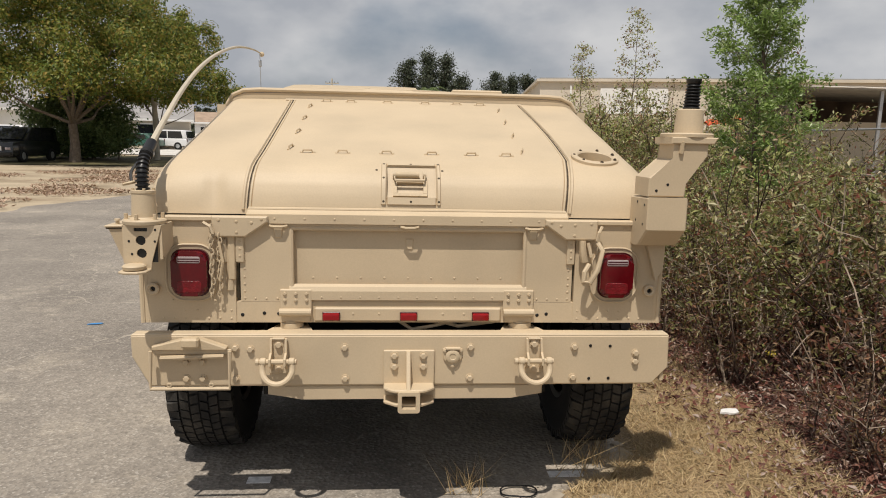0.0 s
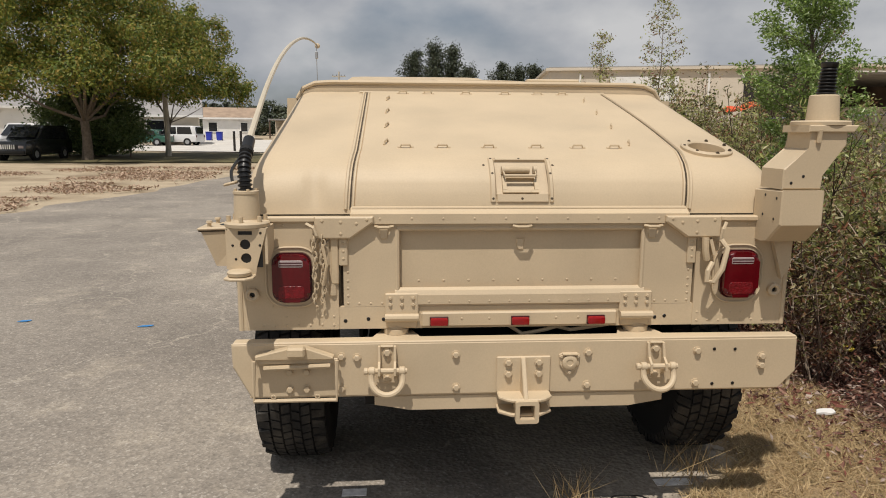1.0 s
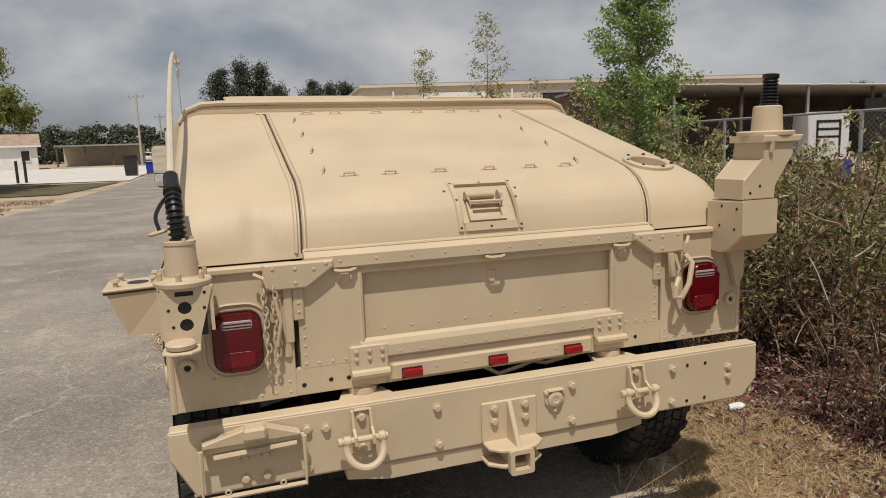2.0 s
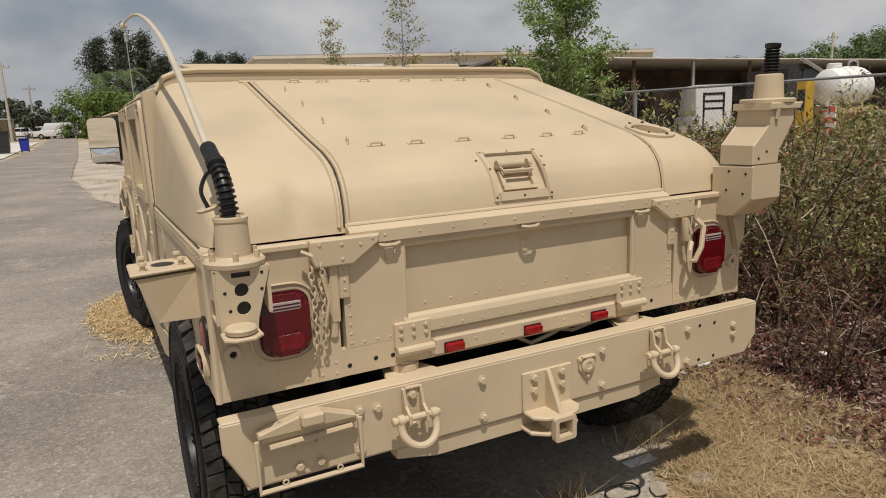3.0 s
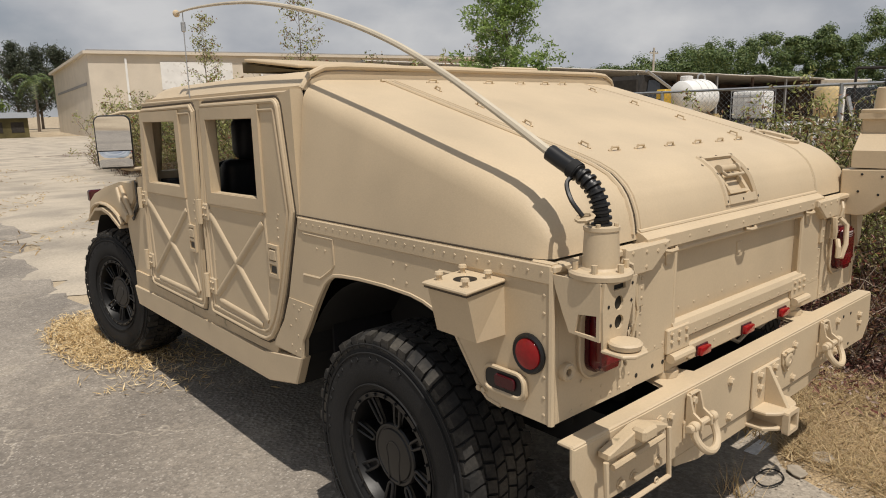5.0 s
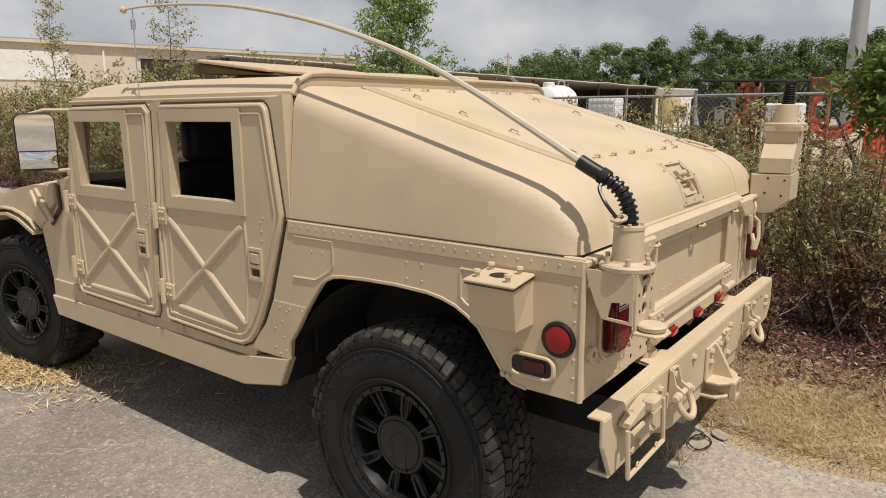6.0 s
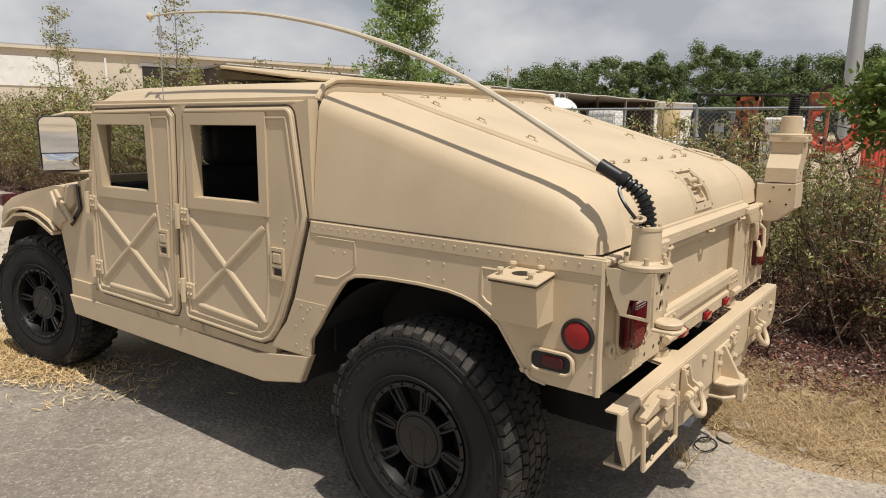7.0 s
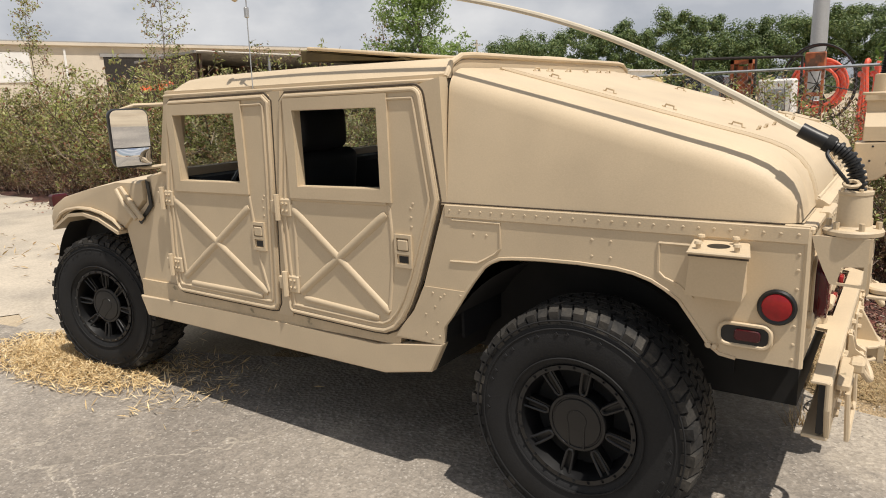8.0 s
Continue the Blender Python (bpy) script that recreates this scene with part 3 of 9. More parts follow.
for sx in (-1, 1):
    bm = prism(bmesh.new(), QUARTER, "x", sx * SIDE, sx * (SIDE - 0.03))
    q = part("quarter_panel", bm, TAN, truck)
    # rolled edge of the arch
    part("arch_lip", tube(bmesh.new(), [(sx * (SIDE - 0.004), y, z) for y, z in ARCH], 0.009, 6), TAN, q, smooth=True)
    part("belt_strip", boxed(sx * (SIDE + 0.001) - 0.004, sx * (SIDE + 0.001) + 0.004, 0.0, 1.325, 1.232, 1.284, 0.003), TAN, q)
    bm = bmesh.new()
    for i in range(27):
        dome(bm, (sx * (SIDE + 0.005), 0.03 + i * 0.0488, 1.262), (sx, 0, 0), 0.0052)
    for z in (1.20, 1.15, 1.09, 1.03, 0.97, 0.91, 0.86):
        dome(bm, (sx * SIDE, 0.025, z), (sx, 0, 0), 0.006)
    for y, z in ((0.62, 1.19), (0.62, 1.13), (0.69, 1.19), (0.69, 1.13), (1.13, 1.17), (1.19, 1.17), (1.33, 0.86), (1.30, 0.84)):
        dome(bm, (sx * SIDE, y, z), (sx, 0, 0), 0.006)
    for y, z in ((1.40, 0.90), (1.36, 0.885), (1.34, 0.90), (1.26, 0.905), (1.39, 0.84), (1.44, 0.80), (1.38, 0.77), (1.37, 0.71), (1.44, 0.715), (1.41, 0.69)):
        dome(bm, (sx * (SIDE + 0.004), y, z), (sx, 0, 0), 0.006)
    part("rivets", bm, TAN, q)
    # stiffened corner plate below the door's rear edge
    part("corner_plate", prism(bmesh.new(), [(1.362, 0.674), (1.350, 0.760), (1.308, 0.817), (1.234, 0.925), (1.442, 0.925), (1.500, 0.812), (1.60, 0.695), (1.61, 0.674)], "x", sx * (SIDE - 0.001), sx * (SIDE + 0.004)), TAN, q)
    # pressed panel outlines
    for path in ([(1.29, 1.222), (1.067, 1.222), (1.068, 1.124), (1.09, 1.100), (1.134, 1.074), (1.174, 1.053), (1.305, 1.048)], [(0.45, 1.20), (0.45, 1.10), (0.43, 1.08), (0.38, 1.06), (0.33, 1.02)], [(0.45, 1.20), (0.33, 1.20)]):
        part("pressed_rib", tube(bmesh.new(), [(sx * (SIDE - 0.001), y, z) for y, z in path], 0.006, 6), TAN, q, smooth=True)
    # rocker sill
    bm = prism(bmesh.new(), [(1.355, 0.676), (1.73, 0.612), (2.30, 0.615), (2.90, 0.611), (3.62, 0.596), (3.565, 0.475), (1.69, 0.478), (1.425, 0.535)], "x", sx * (SIDE + 0.006), sx * (SIDE - 0.04), 0.006)
    part("rocker_sill", bm, TAN, truck)
    # dark panel added to give the open sill end its shade
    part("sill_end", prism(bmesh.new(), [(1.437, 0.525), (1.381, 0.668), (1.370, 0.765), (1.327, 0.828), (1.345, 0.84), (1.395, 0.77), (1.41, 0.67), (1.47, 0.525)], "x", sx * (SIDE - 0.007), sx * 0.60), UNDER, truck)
    part("sill_ledge", prism(bmesh.new(), [(1.58, 0.72), (1.60, 0.625), (3.60, 0.596), (3.60, 0.70)], "x", sx * (SIDE - 0.006), sx * (SIDE - 0.10)), TAN_WORN, truck)

# ---- cab frame: pillars, inner panels ----
for sx in (-1, 1):
    bm = bmesh.new()
    prism(bm, [(1.315, 1.28), (1.35, 1.28), (1.555, 0.76), (1.62, 0.69), (1.70, 0.69), (1.60, 0.80), (1.40, 1.26), (1.46, 1.76), (1.33, 1.79)], "x", sx * (SIDE - 0.003), sx * (SIDE - 0.06))
    part("rear_pillar", bm, TAN, truck)
    part("middle_pillar", prism(bmesh.new(), [(2.24, 1.77), (2.31, 1.77), (2.39, 0.66), (2.28, 0.66)], "x", sx * (SIDE - 0.002), sx * (SIDE - 0.08)), TAN, truck)
    part("front_pillar", prism(bmesh.new(), [(3.08, 1.78), (3.19, 1.78), (3.30, 1.38), (3.30, 0.62), (3.19, 0.62), (3.17, 1.36)], "x", sx * (SIDE - 0.03), sx * (SIDE - 0.09)), TAN, truck)
    part("top_rail", boxed(sx * (SIDE - 0.045) - 0.02, sx * (SIDE - 0.045) + 0.02, 1.45, 3.10, 1.742, 1.78), TAN, truck)
    # scuttle side between the front door and the wheel
    bm = prism(bmesh.new(), [(3.15, 0.62), (3.60, 0.60), (3.635, 0.70), (3.71, 1.0), (3.70, 1.02), (3.46, 1.18), (3.43, 1.33), (3.18, 1.36)], "x", sx * (SIDE - 0.02), sx * (SIDE - 0.06))
    part("scuttle_panel", bm, TAN, truck)
# bulkhead, floor and headliner coloured dark to put shade into the cab
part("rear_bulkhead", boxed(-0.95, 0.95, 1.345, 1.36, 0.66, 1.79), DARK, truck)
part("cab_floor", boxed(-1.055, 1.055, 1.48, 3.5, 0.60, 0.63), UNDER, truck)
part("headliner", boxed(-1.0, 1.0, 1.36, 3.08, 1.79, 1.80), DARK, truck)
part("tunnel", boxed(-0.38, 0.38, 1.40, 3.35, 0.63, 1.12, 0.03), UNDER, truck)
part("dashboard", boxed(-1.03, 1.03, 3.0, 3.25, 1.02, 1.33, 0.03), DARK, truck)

# ---- doors ----
DOOR_REAR = [(2.270, 0.684), (2.292, 0.70), (2.302, 0.95), (2.305, 1.24), (2.262, 1.54), (2.240, 1.725), (2.205, 1.757)] + arc(1.462, 1.712, 0.048, 90, 170, 4) + [(1.350, 1.30), (1.374, 1.215), (1.470, 0.935), (1.516, 0.83), (1.560, 0.757), (1.61, 0.703), (1.67, 0.676), (1.74, 0.672)]
DOOR_FRONT = arc(3.165, 0.735, 0.057, 275, 355, 4) + [(3.230, 0.93), (3.205, 1.29), (3.122, 1.735), (3.095, 1.752), (2.350, 1.760), (2.308, 1.725), (2.322, 1.404), (2.362, 0.72), (2.385, 0.682), (2.43, 0.676)]
WIN_REAR = [(2.150, 1.328), (1.650, 1.335), (1.648, 1.679), (2.150, 1.677)]
WIN_FRONT = [(3.056, 1.325), (2.566, 1.330), (2.568, 1.674), (3.063, 1.672)]


def scaled(poly, d):
    """The polygon moved in by d."""
    n, out = len(poly), []
    area = sum(a[0] * b[1] - b[0] * a[1] for a, b in zip(poly, poly[1:] + poly[:1]))
    s = 1 if area > 0 else -1
    for i in range(n):
        p, a, b = Vector(poly[i]), Vector(poly[i - 1]), Vector(poly[(i + 1) % n])
        u, v = (p - a).normalized(), (b - p).normalized()
        nu, nv = Vector((-u.y, u.x)) * s, Vector((-v.y, v.x)) * s
        k = (nu + nv)
        k = k / max(0.35, k.length_squared / 2)
        out.append(tuple(p + k * d))
    return out


def door(sx, outline, window, ribs, hinge_y, handle, label):
    d = None
    x0, x1 = sx * (SIDE + 0.006), sx * (SIDE - 0.035)
    out_ = scaled(outline, -0.006)
    d = part("cab_door", prism(bmesh.new(), outline, "x", x0, x1, holes=[window]), TAN, truck, label)
    # dark tube paints the shade in the gap round the door
    part("door_seal", tube(bmesh.new(), [(sx * (SIDE - 0.005), y, z) for y, z in out_], 0.0055, 5, closed=True), GAP_SHADE_BOLT, d, "dark line for the shade in the gap round the door")
    # raised rims
    part("outer_rim", tube(bmesh.new(), [(x0, y, z) for y, z in scaled(outline, 0.013)], 0.010, 8, closed=True), TAN, d, smooth=True)
    part("inner_rim", tube(bmesh.new(), [(x0, y, z) for y, z in scaled(outline, 0.046)], 0.0075, 8, closed=True), TAN, d, smooth=True)
    # window surround, proud of the skin
    part("window_surround", prism(bmesh.new(), scaled(window, -0.058), "x", x0 - sx * 0.002, x0 + sx * 0.011, holes=[scaled(window, -0.002)]), TAN, d)
    # lower pressed panel and its diagonal ribs
    for path, r in ribs:
        ends = [Vector((0, *q)) for q in path]
        pts = []
        for p0, p1 in zip(ends, ends[1:]):
            pts += [p0.lerp(p1, f) for f in (0.0, 0.02, 0.06, 0.5, 0.94, 0.98)]
        pts.append(ends[-1])
        rad = [r] * len(pts)
        rad[0], rad[-1] = r * 0.85, r * 0.85
        bm = tube(bmesh.new(), [(x0 - sx * r * 0.52, p.y, p.z) for p in pts], rad, 14)
        part("door_rib", bm, TAN, d, smooth=True)
    # hinges
    for z in (0.838, 1.222):
        y = hinge_y + (0.0 if z > 1 else -0.012)
        h = part("hinge", boxed(x0 + sx * 0.003 - 0.008, x0 + sx * 0.003 + 0.008, y - 0.088, y - 0.012, z - 0.048, z + 0.044, 0.008), TAN, d)
        part("hinge_leaf", boxed(x0 + sx * 0.003 - 0.008, x0 + sx * 0.003 + 0.008, y + 0.012, y + 0.055, z - 0.036, z + 0.034, 0.006), TAN, h)
        part("hinge_pin", tube(bmesh.new(), [(x0 + sx * 0.014, y, z - 0.065), (x0 + sx * 0.014, y, z + 0.06)], 0.016, 8), TAN, h, smooth=True)
        for dy in (-0.06, -0.035):
            for dz in (-0.018, 0.018):
                bolt((x0 + sx * 0.011, y + dy, z + dz), h, 0.55, sx)
    # handle: recess frame and latch
    hy, hz = handle
    bm = prism(bmesh.new(), [(hy - 0.045, hz - 0.070), (hy + 0.045, hz - 0.070), (hy + 0.045, hz + 0.075), (hy - 0.045, hz + 0.075)], "x", x0 - sx * 0.004, x0 + sx * 0.012,
               holes=[[(hy - 0.033, hz - 0.055), (hy + 0.033, hz - 0.055), (hy + 0.033, hz - 0.012), (hy - 0.033, hz - 0.012)], [(hy - 0.033, hz + 0.002), (hy + 0.033, hz + 0.002), (hy + 0.033, hz + 0.060), (hy - 0.033, hz + 0.060)]])
    hd = part("door_handle", bm, TAN, d)
    # darker recess and black patch paint the shade inside the handle
    part("latch_recess", boxed(x0 - 0.002 + sx * 0.003, x0 + 0.002 + sx * 0.003, hy - 0.033, hy + 0.033, hz - 0.055, hz - 0.012), TAN_WORN, hd)
    part("latch_slot", boxed(x0 - 0.001 + sx * 0.006, x0 + 0.001 + sx * 0.006, hy - 0.024, hy + 0.024, hz - 0.050, hz - 0.020), BLACK, hd, "black patch for the shade in the latch slot")
    part("handle_lever", boxed(x0 + sx * 0.008 - 0.006, x0 + sx * 0.008 + 0.006, hy - 0.028, hy + 0.028, hz + 0.006, hz + 0.052, 0.004), TAN, hd)
    bm = bmesh.new()
    for k, z in enumerate((hz + 0.21, hz + 0.19, hz + 0.15, hz + 0.11)):
        dome(bm, (x0, hy - 0.045 - 0.012 * (k == 0), z), (sx, 0, 0), 0.007)
    for k in range(5):
        dome(bm, (x0, hinge_y - 0.10 - 0.002 * k, 0.78 + 0.10 * k), (sx, 0, 0), 0.005)
    part("rivets", bm, TAN, d)
    return d


RIBS_REAR = [([(2.208, 1.213), (1.640, 0.776)], 0.025), ([(1.630, 1.226), (2.194, 0.800)], 0.025), ([(2.212, 1.24), (2.205, 1.10), (2.218, 0.80)], 0.013), ([(2.175, 0.772), (1.70, 0.744)], 0.020),
             ([(2.215, 1.266), (1.622, 1.272)], 0.014), ([(1.612, 1.262), (1.605, 1.16), (1.606, 1.02), (1.622, 0.90), (1.640, 0.79)], 0.012)]
RIBS_FRONT = [([(3.146, 1.213), (2.441, 0.763)], 0.025), ([(2.525, 1.205), (3.126, 0.773)], 0.025), ([(3.15, 1.235), (3.118, 0.79)], 0.013), ([(3.075, 0.742), (2.48, 0.742)], 0.020),
              ([(3.13, 1.268), (2.512, 1.274)], 0.014), ([(2.516, 1.262), (2.496, 1.10), (2.480, 0.95), (2.432, 0.77)], 0.012)]
for sx in (-1, 1):
    door(sx, DOOR_REAR, WIN_REAR, RIBS_REAR, 2.300, (1.540, 1.068), "rear cab door with a pressed X and an open window")
    door(sx, DOOR_FRONT, WIN_FRONT, RIBS_FRONT, 3.240, (2.462, 1.058), "front cab door with a pressed X and an open window")

# ---- seats ----
def seat(x, y):
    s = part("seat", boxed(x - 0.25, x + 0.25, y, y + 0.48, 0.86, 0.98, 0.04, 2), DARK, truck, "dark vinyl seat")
    b = bmesh.new()
    box(b, x - 0.27, x + 0.27, y - 0.07, y + 0.06, 0.96, 1.47, 0.058, 4)
    bmesh.ops.rotate(b, cent=(x, y, 0.96), matrix=Matrix.Rotation(radians(9), 3, "X"), verts=b.verts)
    part("seat_back", b, VINYL, s, smooth=True)
    b = bmesh.new()
    box(b, x - 0.19, x + 0.19, y - 0.145, y - 0.01, 1.455, 1.70, 0.062, 4)
    part("headrest", b, VINYL, s, smooth=True)
    part("seat_base", boxed(x - 0.22, x + 0.22, y + 0.02, y + 0.44, 0.63, 0.86), UNDER, s)


for x, y in ((-0.48, 1.50), (0.70, 1.53), (-0.66, 2.52), (0.70, 2.52)):
    seat(x, y)
part("steering_wheel", tube(bmesh.new(), [(-0.68 + 0.19 * math.cos(a * math.tau / 24), 2.95 - 0.09 * math.sin(a * math.tau / 24), 1.26 + 0.17 * math.sin(a * math.tau / 24)) for a in range(24)], 0.015, 6, closed=True), BLACK, truck)

# ---- front: bonnet, fenders, windscreen ----
bm = bmesh.new()
rows = []
for y, z, w in ((3.27, 1.372, 0.86), (3.45, 1.345, 0.90), (3.70, 1.315, 0.93), (4.10, 1.255, 0.95), (4.45, 1.19, 0.95), (4.58, 1.13, 0.94), (4.62, 1.0, 0.93), (4.62, 0.75, 0.92)):
    rows.append([(-w - 0.02, y, z - 0.12), (-w, y, z - 0.03), (-w + 0.05, y, z), (-0.4, y, z + 0.012), (0.4, y, z + 0.012), (w - 0.05, y, z), (w, y, z - 0.03), (w + 0.02, y, z - 0.12)])
vs = loft(bm, rows)
bm.faces.new(vs[0])
bonnet = part("bonnet", bm, TAN, truck, smooth=True, sharp=40)
FENDER = [(3.46, 1.312), (3.72, 1.288), (4.10, 1.225), (4.40, 1.165), (4.55, 1.10), (4.60, 1.02), (4.60, 0.955), (4.53, 0.955)] + [(4.50, 1.0), (4.43, 1.055), (4.33, 1.09), (4.20, 1.108), (4.05, 1.108), (3.92, 1.09), (3.80, 1.055), (3.715, 1.005)] + [(3.47, 1.19)]
for sx in (-1, 1):
    f = part("front_fender", prism(bmesh.new(), FENDER, "x", sx * SIDE, sx * 0.78, 0.02, 2), TAN, truck, smooth=True, sharp=40)
    part("flare_lip", tube(bmesh.new(), [(sx * (SIDE + 0.012), y, z) for y, z in FENDER[7:16]], [0.012] * 9, 6), TAN, f, smooth=True)
    bm = bmesh.new()
    prism(bm, [(3.74, 0.99), (3.95, 1.06), (4.12, 1.082), (4.30, 1.065), (4.53, 0.96), (4.53, 0.94), (4.30, 1.045), (4.12, 1.062), (3.95, 1.04), (3.74, 0.97)], "x", sx * (SIDE + 0.03), sx * 0.84)
    part("flare", bm, TAN, f)
    part("bonnet_latch", prism(bmesh.new(), [(3.66, 1.27), (3.70, 1.26), (3.50, 1.07), (3.47, 1.09)], "x", sx * SIDE, sx * (SIDE + 0.022), 0.006), TAN, f)
    part("latch_hook", tube(bmesh.new(), [(sx * (SIDE + 0.028), 3.69, 1.25), (sx * (SIDE + 0.034), 3.62, 1.17), (sx * (SIDE + 0.028), 3.52, 1.08)], 0.012, 7), TAN, f, smooth=True)
    part("turn_lamp", boxed(sx * 1.045 - 0.055, sx * 1.045 + 0.055, 4.53, 4.60, 1.085, 1.175, 0.012), RED_DARK, f, "amber-red front marker lamp")
    # thin black strip paints the shade of the gap behind the fender
    part("shut_gap", prism(bmesh.new(), [(3.40, 1.30), (3.43, 1.31), (3.42, 1.17), (3.55, 1.06), (3.53, 1.045), (3.39, 1.16)], "x", sx * (SIDE - 0.012), sx * (SIDE - 0.005)), BLACK, f, "black strip for the shade in the gap behind the fender")
part("cowl", prism(bmesh.new(), [(3.19, 1.30), (3.50, 1.27), (3.48, 1.33), (3.28, 1.375), (3.19, 1.375)], "x", -1.04, 1.04, 0.01), TAN, truck)
bm = bmesh.new()
for x0, x1 in ((-1.04, -0.97), (-0.035, 0.035), (0.97, 1.04)):
    prism(bm, [(3.26, 1.36), (3.31, 1.36), (3.20, 1.80), (3.15, 1.80)], "x", x0, x1)
prism(bm, [(3.16, 1.76), (3.21, 1.76), (3.20, 1.81), (3.15, 1.81)], "x", -1.04, 1.04)
part("windscreen_frame", bm, TAN, truck)
for x0, x1 in ((-0.97, -0.035), (0.035, 0.97)):
    w = part("windscreen", prism(bmesh.new(), [(3.279, 1.37), (3.285, 1.37), (3.182, 1.77), (3.176, 1.77)], "x", x0, x1), GLASS, truck)
    w.visible_shadow = False

# ---- mirror ----
for sx in (-1, 1):
    mc = (sx * 1.205, 3.33, 1.56)
    aim = Matrix.Translation((mc[0], 3.345, mc[2])) @ Matrix.Rotation(radians(sx * 19), 4, "Z") @ Matrix.Rotation(radians(2.2), 4, "X")
    m = part("mirror_head", prism(bmesh.new(), rounded(-0.102, 0.102, -0.160, 0.160, 0.040), "y", -0.03, 0.03, 0.012, 2), BLACK, truck, "black door mirror on a tan tubular arm", smooth=True)
    g = part("mirror_glass", prism(bmesh.new(), [(-0.095, -0.048), (0.095, -0.048)] + arc(0.060, 0.118, 0.035, 0, 90, 5) + arc(-0.060, 0.118, 0.035, 90, 180, 5), "y", -0.004, 0.0), CHROME, m)
    bm = bmesh.new()
    loft(bm, [[(-0.092 + 0.184 * i / 16, -0.006 - 0.010 * (1 - ((i - 8) / 8) ** 2) * (1 - ((k - 6) / 6) ** 2), -0.148 + 0.094 * k / 12) for i in range(17)] for k in range(13)])
    cv = part("convex_glass", bm, CHROME, m, "small bulged wide-angle glass", smooth=True, sharp=80)
    cv.matrix_basis = Matrix.Translation((0, -0.031, 0))
    m.matrix_basis = aim
    g.matrix_basis = Matrix.Translation((0, -0.031, 0))
    inv = aim.inverted()
    part("mirror_arm", tube(bmesh.new(), [(sx * 1.06, 3.22, 1.40), (sx * 1.13, 3.34, 1.39), (sx * 1.20, 3.39, 1.40), (sx * 1.20, 3.40, 1.72), (sx * 1.14, 3.37, 1.735), (sx * 1.04, 3.20, 1.735)], 0.011, 8), TAN, m, smooth=True).matrix_basis = inv
    part("mirror_foot", boxed(sx * 1.07 - 0.03, sx * 1.07 + 0.03, 3.19, 3.25, 1.36, 1.41, 0.008), TAN, m).matrix_basis = inv
    part("mirror_clamp", tube(bmesh.new(), [(sx * 1.20, 3.36, 1.395), (sx * 1.20, 3.36, 1.43)], 0.02, 8), BLACK, m).matrix_basis = inv

# ---- underside and wheel houses ----
part("belt_deck", boxed(-1.068, 1.068, 0.027, 1.33, 1.262, 1.2775), TAN, truck)
part("gate_jamb", boxed(-1.06, 1.06, 0.050, 0.056, 0.88, 1.262), TAN_WORN, truck)
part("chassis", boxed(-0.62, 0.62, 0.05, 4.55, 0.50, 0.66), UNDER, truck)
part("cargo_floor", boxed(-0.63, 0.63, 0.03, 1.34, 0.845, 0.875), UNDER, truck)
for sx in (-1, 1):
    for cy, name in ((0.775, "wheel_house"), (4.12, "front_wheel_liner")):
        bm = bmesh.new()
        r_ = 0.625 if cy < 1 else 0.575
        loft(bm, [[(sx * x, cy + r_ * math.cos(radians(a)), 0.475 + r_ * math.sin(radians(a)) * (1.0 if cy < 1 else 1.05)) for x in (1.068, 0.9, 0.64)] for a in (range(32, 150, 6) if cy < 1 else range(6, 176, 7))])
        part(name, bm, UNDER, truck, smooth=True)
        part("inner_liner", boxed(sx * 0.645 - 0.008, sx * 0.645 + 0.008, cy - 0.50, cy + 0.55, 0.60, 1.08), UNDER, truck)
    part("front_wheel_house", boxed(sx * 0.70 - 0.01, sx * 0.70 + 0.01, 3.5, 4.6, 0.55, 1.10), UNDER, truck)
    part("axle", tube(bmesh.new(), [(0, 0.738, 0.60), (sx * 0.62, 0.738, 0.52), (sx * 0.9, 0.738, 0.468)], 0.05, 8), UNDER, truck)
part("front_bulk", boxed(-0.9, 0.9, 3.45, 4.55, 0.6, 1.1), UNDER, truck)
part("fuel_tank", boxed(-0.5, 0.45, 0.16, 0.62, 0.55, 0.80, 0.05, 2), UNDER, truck)


